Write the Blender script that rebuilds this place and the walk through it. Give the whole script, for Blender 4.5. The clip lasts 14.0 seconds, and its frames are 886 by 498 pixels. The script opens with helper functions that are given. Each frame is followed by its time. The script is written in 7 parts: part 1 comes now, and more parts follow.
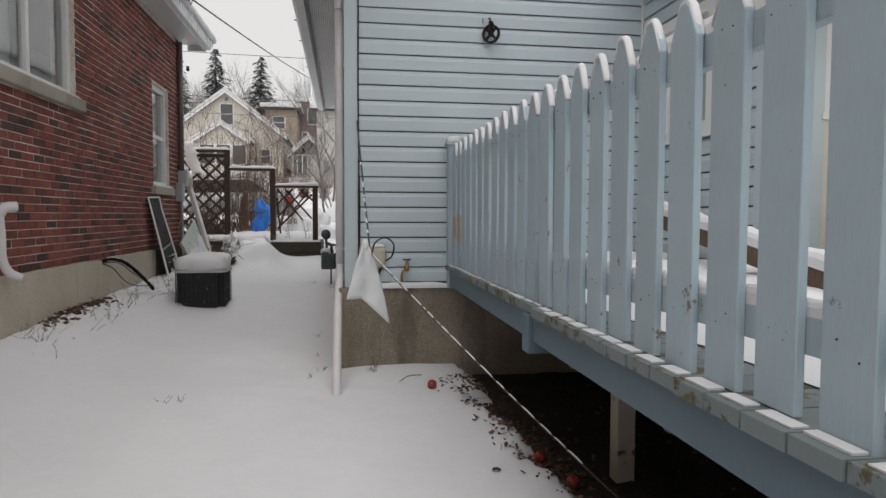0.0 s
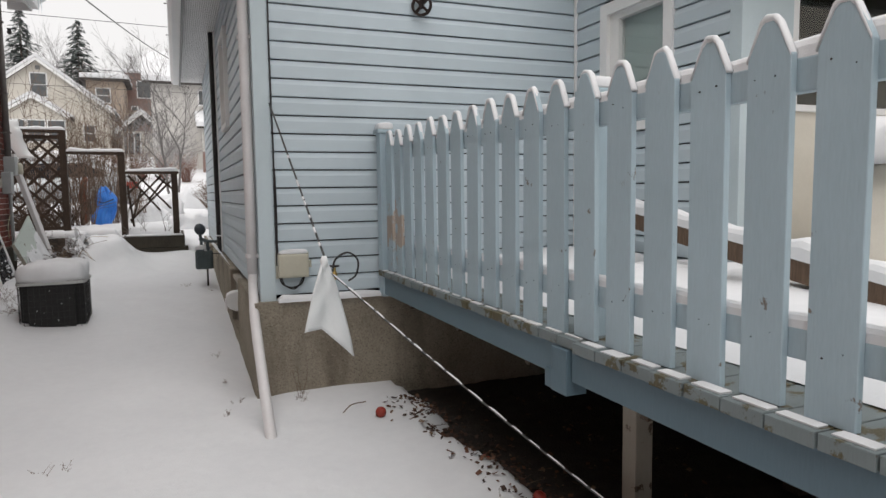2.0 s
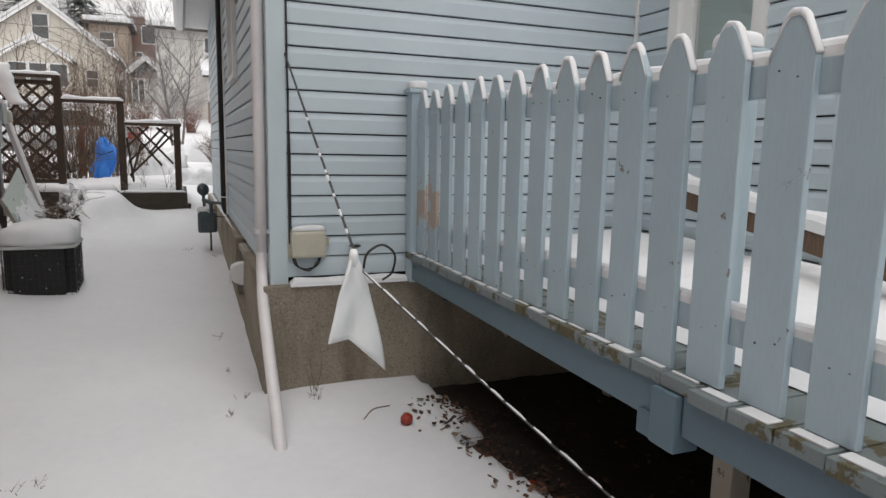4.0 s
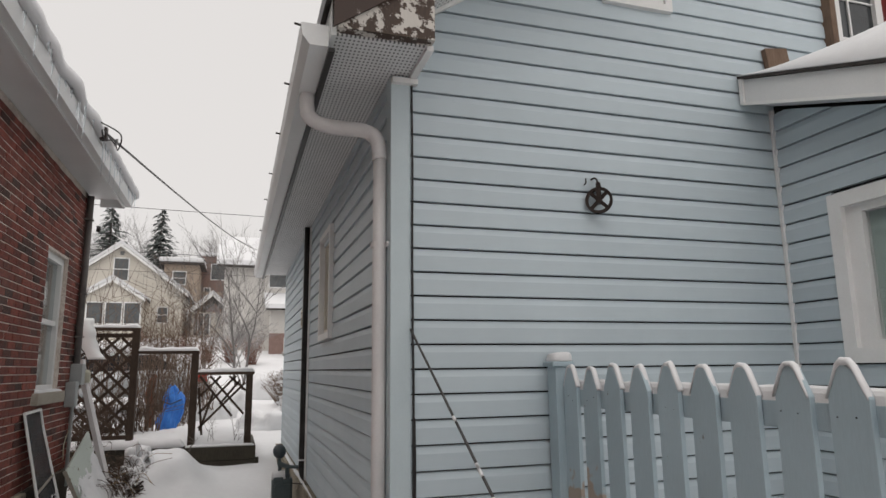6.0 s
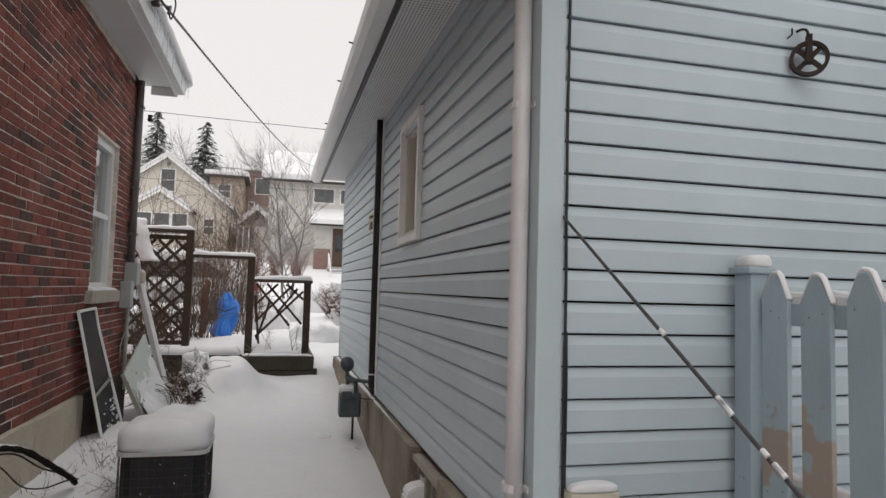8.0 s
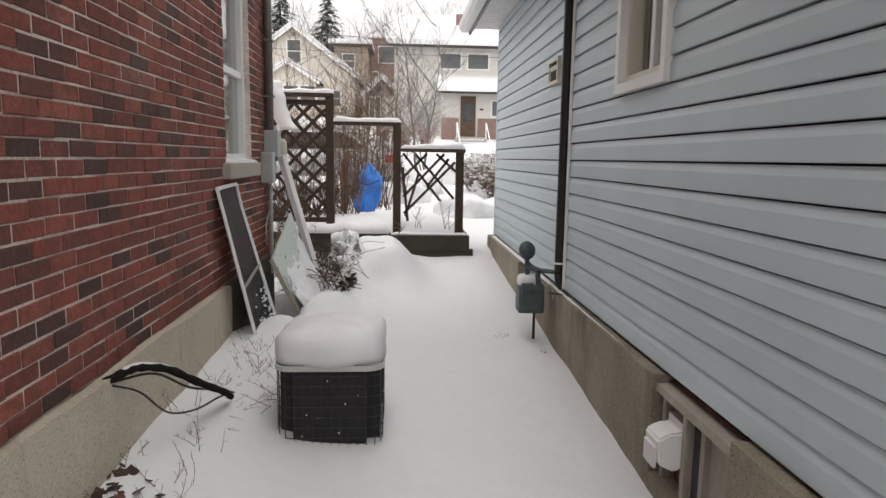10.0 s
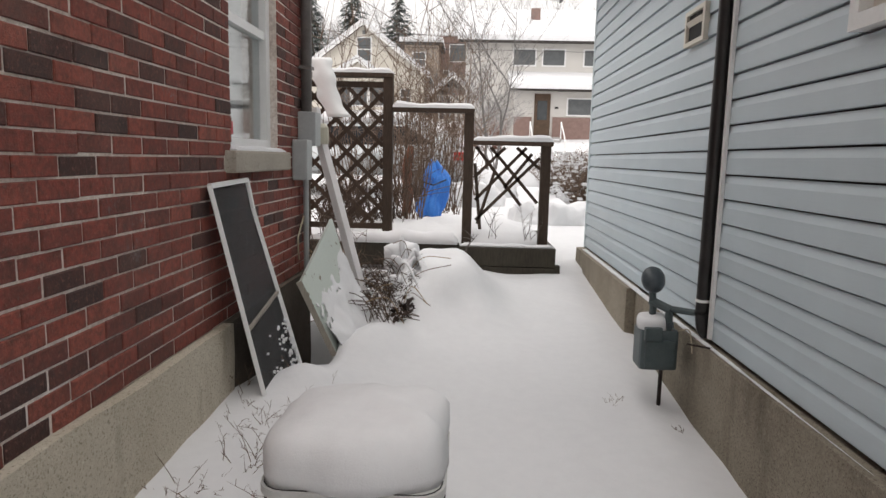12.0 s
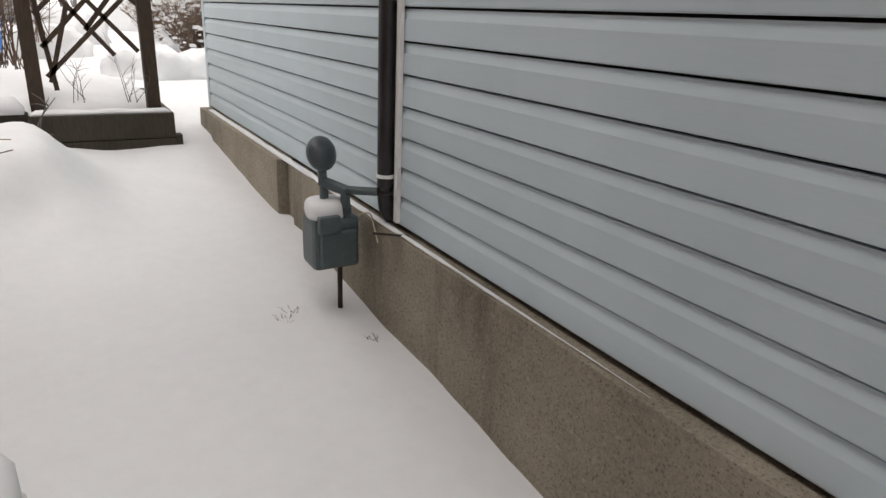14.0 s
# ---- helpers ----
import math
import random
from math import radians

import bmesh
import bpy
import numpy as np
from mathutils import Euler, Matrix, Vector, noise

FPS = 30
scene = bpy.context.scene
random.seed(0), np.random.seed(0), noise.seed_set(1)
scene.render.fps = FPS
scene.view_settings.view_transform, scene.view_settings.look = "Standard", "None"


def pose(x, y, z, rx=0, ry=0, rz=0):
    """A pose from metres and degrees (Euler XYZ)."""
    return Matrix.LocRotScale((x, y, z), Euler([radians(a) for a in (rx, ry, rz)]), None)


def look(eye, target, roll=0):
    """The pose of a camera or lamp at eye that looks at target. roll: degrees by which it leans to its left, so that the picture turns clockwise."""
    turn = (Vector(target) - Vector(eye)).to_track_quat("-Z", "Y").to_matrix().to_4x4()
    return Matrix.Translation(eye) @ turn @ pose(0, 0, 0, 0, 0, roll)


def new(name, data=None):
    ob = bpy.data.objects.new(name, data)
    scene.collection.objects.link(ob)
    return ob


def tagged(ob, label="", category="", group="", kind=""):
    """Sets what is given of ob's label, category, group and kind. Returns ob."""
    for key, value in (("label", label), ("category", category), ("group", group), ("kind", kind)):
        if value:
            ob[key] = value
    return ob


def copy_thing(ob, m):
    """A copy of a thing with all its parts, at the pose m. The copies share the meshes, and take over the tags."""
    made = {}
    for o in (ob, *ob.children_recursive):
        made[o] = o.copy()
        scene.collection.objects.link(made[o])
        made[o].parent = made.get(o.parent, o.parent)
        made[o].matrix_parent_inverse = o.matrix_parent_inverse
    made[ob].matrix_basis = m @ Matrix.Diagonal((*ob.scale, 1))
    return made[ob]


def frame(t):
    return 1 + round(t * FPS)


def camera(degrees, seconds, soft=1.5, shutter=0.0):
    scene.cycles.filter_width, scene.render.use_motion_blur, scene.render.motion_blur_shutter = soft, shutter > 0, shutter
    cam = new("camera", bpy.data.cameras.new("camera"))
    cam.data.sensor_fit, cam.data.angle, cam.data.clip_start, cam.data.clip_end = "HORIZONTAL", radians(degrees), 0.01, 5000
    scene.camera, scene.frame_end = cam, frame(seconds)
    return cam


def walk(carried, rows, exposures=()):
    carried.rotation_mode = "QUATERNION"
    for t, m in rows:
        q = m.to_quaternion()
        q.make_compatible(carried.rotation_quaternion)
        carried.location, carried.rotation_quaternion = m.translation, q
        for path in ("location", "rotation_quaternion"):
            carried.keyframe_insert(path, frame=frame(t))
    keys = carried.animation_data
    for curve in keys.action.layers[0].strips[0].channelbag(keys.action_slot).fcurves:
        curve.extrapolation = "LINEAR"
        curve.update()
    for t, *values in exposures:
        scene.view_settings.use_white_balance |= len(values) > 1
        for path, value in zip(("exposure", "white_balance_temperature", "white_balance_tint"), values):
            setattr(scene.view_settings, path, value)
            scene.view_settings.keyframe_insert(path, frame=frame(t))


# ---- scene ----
cam = camera(68.5, 14.0)
PATH = [
    (0, (-0.038, -5.556, 1.212), (0.267, -3.582, 1.11), 0.2),
    (0.5, (-0.247, -5.276, 1.191), (0.302, -3.354, 1.114), 0.1),
    (1, (-0.348, -5.04, 1.289), (0.293, -3.147, 1.207), 1.2),
    (1.5, (-0.568, -4.85, 1.314), (0.122, -2.981, 1.144), 1.4),
    (2, (-0.546, -4.749, 1.366), (0.206, -2.904, 1.192), -0.8),
    (2.2, (-0.492, -4.715, 1.393), (0.275, -2.874, 1.24), -2.1),
    (4.3, (-0.512, -4.009, 1.478), (0.202, -2.166, 1.171), 2.0),
    (4.5, (-0.553, -3.976, 1.52), (0.124, -2.118, 1.218), 1.9),
    (5, (-0.744, -3.834, 1.634), (-0.112, -1.939, 1.541), 0.9),
    (5.5, (-0.811, -3.565, 1.728), (-0.192, -1.673, 1.915), 0.7),
    (6, (-0.775, -3.326, 1.8), (-0.182, -1.45, 2.16), -0.7),
    (6.5, (-0.865, -3.127, 1.887), (-0.335, -1.382, 2.709), -1.4),
    (7, (-0.811, -2.931, 1.899), (-0.314, -1.286, 2.921), -0.3),
    (7.5, (-0.835, -2.69, 1.777), (-0.289, -0.863, 2.378), 0.1),
    (8, (-1.003, -2.39, 1.699), (-0.512, -0.456, 1.825), 1.6),
    (8.2, (-1.047, -2.276, 1.716), (-0.565, -0.335, 1.723), 1.8),
    (10.3, (-1.342, -0.818, 1.666), (-1.279, 1.162, 1.388), 0.8),
    (10.5, (-1.345, -0.706, 1.682), (-1.326, 1.275, 1.408), 0.8),
    (11, (-1.436, -0.316, 1.643), (-1.49, 1.665, 1.376), 0.8),
    (11.5, (-1.458, 0.069, 1.656), (-1.528, 2.051, 1.393), 0.9),
    (12, (-1.361, 0.509, 1.591), (-1.431, 2.489, 1.316), 1.3),
    (12.5, (-1.31, 0.912, 1.566), (-1.212, 2.878, 1.209), 1.0),
    (13, (-1.126, 1.209, 1.539), (-0.657, 3.088, 1.041), 0.4),
    (13.5, (-1.12, 1.438, 1.547), (-0.565, 3.246, 0.897), 0.1),
    (14, (-1.252, 1.555, 1.515), (-0.281, 3.168, 0.841), 2.6),
]
EXPOSURE = [(0, 0.20, 6550, 11), (1.5, 0.43, 6550, 11), (2.2, 0.45, 6550, 11), (4.5, 0.44, 6550, 11), (5.2, 0.36, 6600, 13), (6.3, 0.08, 6720, 11),
            (7.0, -0.04, 6380, 10), (7.5, 0.15, 6350, 12), (8.0, 0.33, 6650, 12), (8.5, 0.52, 6600, 11), (10.3, 0.77, 6700, 12), (12.5, 0.73, 6700, 12), (14.0, 0.88, 6800, 12)]
walk(cam, [(t, look(eye, target, roll)) for t, eye, target, roll in PATH], EXPOSURE)

# ---- world, sun, exposure ----
world = bpy.data.worlds.new("overcast_sky")
scene.world = world
world.use_nodes = True
wn, wl = world.node_tree.nodes, world.node_tree.links
sky = wn.new("ShaderNodeTexSky")
sky.sky_type, sky.sun_disc = "NISHITA", False
sky.sun_elevation, sky.sun_rotation = radians(74), radians(221)
sky.dust_density, sky.air_density = 4.0, 1.0
grey = wn.new("ShaderNodeHueSaturation")
grey.inputs["Saturation"].default_value = 0.12
cloud = wn.new("ShaderNodeMixRGB")
cloud.inputs[0].default_value = 0.86
cloud.inputs[2].default_value = (7.3, 7.25, 7.2, 1)
wl.new(sky.outputs[0], grey.inputs["Color"])
wl.new(grey.outputs[0], cloud.inputs[1])
wl.new(cloud.outputs[0], wn["Background"].inputs[0])
wn["Background"].inputs[1].default_value = 0.1
sun = new("sun", bpy.data.lights.new("sun", "SUN"))
sun.data.energy, sun.data.angle, sun.data.color = 1.5, radians(80), (1.0, 0.975, 0.95)
sun.matrix_world = look((-3, -3.5, 16), (0, 0, 0))


# ---- materials ----
class Mat:
    """A small builder for node materials in object space metres."""

    def __init__(self, name, rough=0.6, metal=0.0, spec=0.4):
        self.m = bpy.data.materials.new(name)
        self.m.use_nodes = True
        self.n, self.l = self.m.node_tree.nodes, self.m.node_tree.links
        self.b = self.n["Principled BSDF"]
        self.b.inputs["Roughness"].default_value = rough
        self.b.inputs["Metallic"].default_value = metal
        self.b.inputs["Specular IOR Level"].default_value = spec
        self.geo = self.n.new("ShaderNodeNewGeometry")
        self.pos = self.geo.outputs["Position"]

    def mapped(self, scale):
        mp = self.n.new("ShaderNodeMapping")
        mp.inputs["Scale"].default_value = scale
        self.l.new(self.pos, mp.inputs[0])
        return mp.outputs[0]

    def noise(self, scale, detail=5.0, rough=0.6, stretch=None):
        t = self.n.new("ShaderNodeTexNoise")
        t.inputs["Scale"].default_value, t.inputs["Detail"].default_value, t.inputs["Roughness"].default_value = scale, detail, rough
        self.l.new(self.mapped(stretch) if stretch else self.pos, t.inputs["Vector"])
        return t.outputs["Fac"]

    def ramp(self, fac, *stops):
        r = self.n.new("ShaderNodeValToRGB")
        while len(r.color_ramp.elements) < len(stops):
            r.color_ramp.elements.new(0.5)
        for e, (p, c) in zip(r.color_ramp.elements, stops):
            e.position, e.color = p, (*c, 1) if len(c) == 3 else c
        self.l.new(fac, r.inputs[0])
        return r.outputs[0]

    def mix(self, fac, a, b, mode="MIX"):
        m = self.n.new("ShaderNodeMixRGB")
        m.blend_type = mode
        for i, v in enumerate((fac, a, b)):
            if isinstance(v, (int, float)):
                m.inputs[i].default_value = v
            elif isinstance(v, tuple):
                m.inputs[i].default_value = (*v, 1)
            else:
                self.l.new(v, m.inputs[i])
        return m.outputs[0]

    def color(self, c):
        if isinstance(c, tuple):
            self.b.inputs["Base Color"].default_value = (*c, 1)
        else:
            self.l.new(c, self.b.inputs["Base Color"])
        return self

    def rough(self, s):
        self.l.new(s, self.b.inputs["Roughness"])
        return self

    def bump(self, h, strength=0.3, dist=0.01):
        b = self.n.new("ShaderNodeBump")
        b.inputs["Strength"].default_value, b.inputs["Distance"].default_value = strength, dist
        self.l.new(h, b.inputs["Height"])
        self.l.new(b.outputs[0], self.b.inputs["Normal"])
        return self

    def random(self, island=False):
        return self.geo.outputs["Random Per Island"] if island else self.obj()

    def obj(self):
        return self.n.new("ShaderNodeObjectInfo").outputs["Random"]


def g(v):
    return (v, v, v)


def varied(name, a, b, scale=6, rough=0.6, metal=0.0, fine=90, bump=0.15, dist=0.004, stretch=None, spec=0.4):
    """Two tones of one surface, mottled at two scales, with a fine relief."""
    m = Mat(name, rough, metal, spec)
    big, small = m.noise(scale, stretch=stretch), m.noise(fine, 3, stretch=stretch)
    f = m.mix(0.35, big, small)
    m.color(m.ramp(f, (0.3, a), (0.7, b)))
    return m.bump(small, bump, dist).m


def snow_material():
    m = Mat("snow", 0.75, 0, 0.25)
    big, mid, fine = m.noise(1.1), m.noise(14, 4), m.noise(160, 3)
    m.color(m.ramp(m.mix(0.4, big, mid), (0.25, (0.62, 0.625, 0.64)), (0.75, (0.71, 0.715, 0.725))))
    m.bump(m.mix(0.25, mid, fine), 0.22, 0.02)
    m.b.inputs["Subsurface Weight"].default_value = 0.0
    return m.m


def siding_material():
    m = Mat("blue_siding", 0.42, 0, 0.4)
    streak = m.noise(2.2, 4, 0.6, (1.0, 1.0, 0.25))
    grain = m.noise(24, 5, 0.6, (0.25, 0.25, 6.0))
    f = m.mix(0.3, streak, grain)
    base = m.ramp(f, (0.25, (0.45, 0.525, 0.568)), (0.75, (0.52, 0.597, 0.637)))
    tint = m.ramp(m.obj(), (0.0, g(0.95)), (1.0, g(1.03)))
    m.color(m.mix(1.0, base, tint, "MULTIPLY"))
    return m.bump(grain, 0.12, 0.002).m


def brick_material(island):
    m = Mat("old_brick_joined" if island else "old_brick", 0.85, 0, 0.3)
    r = m.geo.outputs["Random Per Island"] if island else m.obj()
    patch = m.n.new("ShaderNodeMath")
    patch.operation = "MULTIPLY_ADD"
    patch.inputs[1].default_value = 0.42
    shift = m.n.new("ShaderNodeMath")
    shift.operation = "SUBTRACT"
    shift.inputs[1].default_value = 0.21
    m.l.new(m.noise(16, 6, 0.72), patch.inputs[0])
    m.l.new(r, patch.inputs[2])
    m.l.new(patch.outputs[0], shift.inputs[0])
    tone = m.ramp(shift.outputs[0], (0.0, (0.05, 0.032, 0.03)), (0.14, (0.10, 0.045, 0.038)), (0.30, (0.22, 0.06, 0.046)), (0.60, (0.285, 0.074, 0.054)),
                  (0.82, (0.335, 0.098, 0.07)), (1.0, (0.15, 0.05, 0.042)))
    speck, fine = m.noise(45, 5, 0.7), m.noise(190, 3)
    dirt = m.noise(1.3, 4)
    burn = m.noise(13, 5, 0.65)
    tone = m.mix(m.ramp(burn, (0.44, g(0.0)), (0.68, g(0.55))), tone, (0.085, 0.04, 0.034))
    c = m.mix(m.ramp(speck, (0.42, g(0.0)), (0.70, g(0.62))), tone, (0.05, 0.032, 0.028))
    c = m.mix(m.ramp(dirt, (0.55, g(0.0)), (0.8, g(0.28))), c, (0.27, 0.20, 0.17))
    salt = m.mix(0.4, m.noise(3.2, 5, 0.7, (1, 0.6, 1)), speck)
    c = m.mix(m.ramp(m.noise(85, 5, 0.75), (0.55, g(0.0)), (0.70, g(0.5))), c, (0.40, 0.19, 0.15))
    m.color(m.mix(m.ramp(salt, (0.60, g(0.0)), (0.70, g(0.45))), c, (0.42, 0.38, 0.36)))
    return m.bump(m.mix(0.5, speck, fine), 0.8, 0.009).m


def concrete_material(name, a, b, stain):
    m = Mat(name, 0.9, 0, 0.25)
    big, grain = m.noise(1.7, 6, 0.62), m.noise(70, 5, 0.7)
    pit = m.n.new("ShaderNodeTexVoronoi")
    pit.inputs["Scale"].default_value = 55
    m.l.new(m.pos, pit.inputs["Vector"])
    c = m.mix(0.45, m.ramp(big, (0.3, a), (0.68, b)), m.ramp(grain, (0.3, a), (0.7, b)))
    run = m.noise(3.0, 5, 0.6, (1, 1, 0.2))
    c = m.mix(m.ramp(run, (0.55, g(0)), (0.72, g(0.6))), c, stain)
    c = m.mix(m.ramp(pit.outputs["Distance"], (0.10, g(0.55)), (0.30, g(0.0))), c, stain)
    chip = m.noise(115, 4, 0.75)
    c = m.mix(m.ramp(chip, (0.56, g(0.0)), (0.66, g(0.75))), c, tuple(0.55 * v for v in stain))
    c = m.mix(m.ramp(m.noise(38, 5, 0.75), (0.57, g(0.0)), (0.70, g(0.5))), c, tuple(min(0.7, 1.25 * v) for v in b))
    m.color(c)
    return m.bump(m.mix(0.5, grain, chip), 0.8, 0.009).m


def painted_wood(name, paint, under, amount=0.62, scale=7):
    """Paint that has come off in patches, with the grain of the wood below."""
    m = Mat(name, 0.55, 0, 0.35)
    grain = m.noise(30, 4, 0.6, (6, 6, 0.7))
    wear = m.noise(scale, 7, 0.68)
    mask = m.ramp(wear, (amount, g(0)), (amount + 0.03, g(1)))
    tone = m.ramp(m.mix(0.5, m.noise(2.5, 4), grain), (0.3, tuple(c * 0.9 for c in paint)), (0.7, tuple(min(1, c * 1.06) for c in paint)))
    c = m.mix(mask, tone, m.ramp(grain, (0.3, tuple(u * 0.6 for u in under)), (0.7, under)))
    tint = m.ramp(m.obj(), (0, g(0.93)), (1, g(1.04)))
    m.color(m.mix(1.0, c, tint, "MULTIPLY"))
    return m.bump(m.mix(0.4, grain, mask), 0.35, 0.003).m


def wood(name, a, b, rough=0.75):
    m = Mat(name, rough, 0, 0.3)
    grain = m.noise(14, 6, 0.65, (5, 5, 0.8))
    c = m.ramp(m.mix(0.35, grain, m.noise(4)), (0.3, a), (0.7, b))
    m.color(m.mix(1.0, c, m.ramp(m.obj(), (0, g(0.8)), (1, g(1.15))), "MULTIPLY"))
    return m.bump(grain, 0.5, 0.004).m


def glass_material(name, tint=(0.9, 0.95, 0.95)):
    m = Mat(name, 0.04, 0, 0.5)
    m.b.inputs["Transmission Weight"].default_value = 1.0
    m.b.inputs["IOR"].default_value = 1.45
    m.color(tint)
    return m.m


SNOW = snow_material()
SIDING = siding_material()
BRICK, BRICK_J = brick_material(False), brick_material(True)
def mortar_material():
    m = Mat("old_mortar", 0.95, 0, 0.2)
    big, fine = m.noise(2.4, 6, 0.7), m.noise(60, 5, 0.7)
    m.color(m.ramp(m.mix(0.45, big, fine), (0.33, (0.16, 0.12, 0.105)), (0.40, (0.44, 0.37, 0.325)), (0.50, (0.66, 0.58, 0.52)), (0.60, (0.80, 0.75, 0.70))))
    return m.bump(fine, 0.9, 0.012).m


MORTAR = mortar_material()
CONCRETE = concrete_material("weathered_concrete", (0.155, 0.133, 0.10), (0.37, 0.325, 0.26), (0.085, 0.065, 0.047))
# bare concrete with the window well's shade put into its colour
WELLSHADE = concrete_material("well_shade_concrete", (0.055, 0.046, 0.038), (0.15, 0.125, 0.10), (0.035, 0.028, 0.022))
PARGE = concrete_material("tan_parging", (0.42, 0.37, 0.285), (0.62, 0.565, 0.47), (0.20, 0.16, 0.105))
STONE = concrete_material("stone_sill", (0.34, 0.31, 0.26), (0.44, 0.40, 0.345), (0.25, 0.22, 0.18))
FENCE_BLUE = painted_wood("blue_fence_paint", (0.37, 0.465, 0.515), (0.22, 0.19, 0.16), 0.665, 11)
DECK_BLUE = painted_wood("worn_deck_paint", (0.17, 0.20, 0.205), (0.115, 0.10, 0.055), 0.54, 7)
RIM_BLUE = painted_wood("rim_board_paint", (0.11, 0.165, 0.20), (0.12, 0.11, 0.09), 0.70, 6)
PEEL = painted_wood("peeling_white_paint", (0.58, 0.55, 0.51), (0.075, 0.048, 0.035), 0.47, 13)
WHITE = varied("white_vinyl", (0.70, 0.70, 0.69), (0.79, 0.79, 0.785), 3, 0.45, bump=0.05)
SOFFIT = varied("white_aluminium", (0.66, 0.67, 0.67), (0.74, 0.75, 0.75), 2, 0.4, bump=0.05)
TRIMBLUE = varied("pale_blue_trim", (0.46, 0.54, 0.57), (0.52, 0.60, 0.63), 4, 0.45, bump=0.05)
PIPE_WHITE = varied("white_downspout", (0.58, 0.56, 0.56), (0.70, 0.68, 0.68), 5, 0.4, bump=0.05)
BLACKPIPE = varied("black_plastic", (0.010, 0.009, 0.009), (0.026, 0.023, 0.023), 8, 0.4, bump=0.1)
RUST = varied("dark_iron", (0.02, 0.017, 0.016), (0.05, 0.035, 0.03), 30, 0.55, 0.6)
SHINGLE = varied("asphalt_shingle", (0.03, 0.027, 0.025), (0.075, 0.065, 0.06), 12, 0.9, fine=150, bump=0.5)
FLAKED = painted_wood("flaked_brown_board", (0.055, 0.035, 0.028), (0.50, 0.46, 0.42), 0.59, 14)
BROWNWOOD = wood("weathered_brown_wood", (0.055, 0.036, 0.025), (0.16, 0.105, 0.07))
RAWWOOD = wood("raw_lumber", (0.095, 0.06, 0.042), (0.23, 0.155, 0.11))
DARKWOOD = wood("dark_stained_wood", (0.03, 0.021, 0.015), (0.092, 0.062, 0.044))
GREYWOOD = wood("grey_weathered_wood", (0.25, 0.225, 0.19), (0.42, 0.385, 0.335))
REDWALL = varied("dark_red_paint", (0.13, 0.02, 0.02), (0.19, 0.03, 0.028), 5, 0.6)
# near black, stands in for shade in cavities, rooms and vents; also joints
DARK = varied("shade_joint_black", (0.012, 0.012, 0.013), (0.03, 0.03, 0.03), 5, 0.8)
# earth toned near black to carry the shade under deck and in well
SOIL = varied("shade_dark_soil", (0.014, 0.011, 0.009), (0.042, 0.031, 0.024), 14, 0.95, fine=60, bump=0.8, dist=0.03)
GLASS = glass_material("window_glass")
GLASS.diffuse_color = (0.6, 0.7, 0.7, 1)


# ---- mesh helpers ----
def part(name, bm, material, parent=None, label="", smooth=False):
    me = bpy.data.meshes.new(name)
    bmesh.ops.recalc_face_normals(bm, faces=bm.faces)
    bm.to_mesh(me)
    bm.free()
    me.materials.append(material)
    if smooth:
        me.shade_smooth()
    ob = new(name, me)
    if parent:
        ob.parent = parent
    return tagged(ob, label)


def raw(name, verts, faces, material, parent=None, label="", smooth=False):
    me = bpy.data.meshes.new(name)
    me.from_pydata(verts, [], faces)
    me.materials.append(material)
    if smooth:
        me.shade_smooth()
    ob = new(name, me)
    if parent:
        ob.parent = parent
    return tagged(ob, label)


def thing(name, label, category, at=(0, 0, 0), group="", kind=""):
    ob = new(name)
    ob.location = at
    ob.empty_display_size = 0.1
    return tagged(ob, label, category, group, kind)


def box(bm, x0, x1, y0, y1, z0, z1, m=None, bevel=0.0):
    lo = [bm.verts.new((x, y, z)) for x in (x0, x1) for y in (y0, y1) for z in (z0, z1)]
    fs = [bm.faces.new([lo[i] for i in q]) for q in ((0, 1, 3, 2), (4, 6, 7, 5), (0, 4, 5, 1), (2, 3, 7, 6), (0, 2, 6, 4), (1, 5, 7, 3))]
    if m:
        bmesh.ops.transform(bm, matrix=m, verts=lo)
    if bevel:
        bmesh.ops.bevel(bm, geom=list({e for f in fs for e in f.edges}), offset=bevel, segments=2, profile=0.6, affect="EDGES")
    return bm


def B(x0, x1, y0, y1, z0, z1, m=None, bevel=0.0):
    return box(bmesh.new(), x0, x1, y0, y1, z0, z1, m, bevel)


def poly(bm, pts, axis, a, b):
    """A prism: 2D points (the other two axes in order) pushed from a to b along the axis."""
    def p(u, v, w):
        return {"x": (w, u, v), "y": (u, w, v), "z": (u, v, w)}[axis]
    A = [bm.verts.new(p(u, v, a)) for u, v in pts]
    C = [bm.verts.new(p(u, v, b)) for u, v in pts]
    bm.faces.new(A)
    bm.faces.new(C[::-1])
    n = len(pts)
    for i in range(n):
        bm.faces.new((A[i], C[i], C[(i + 1) % n], A[(i + 1) % n]))
    return bm


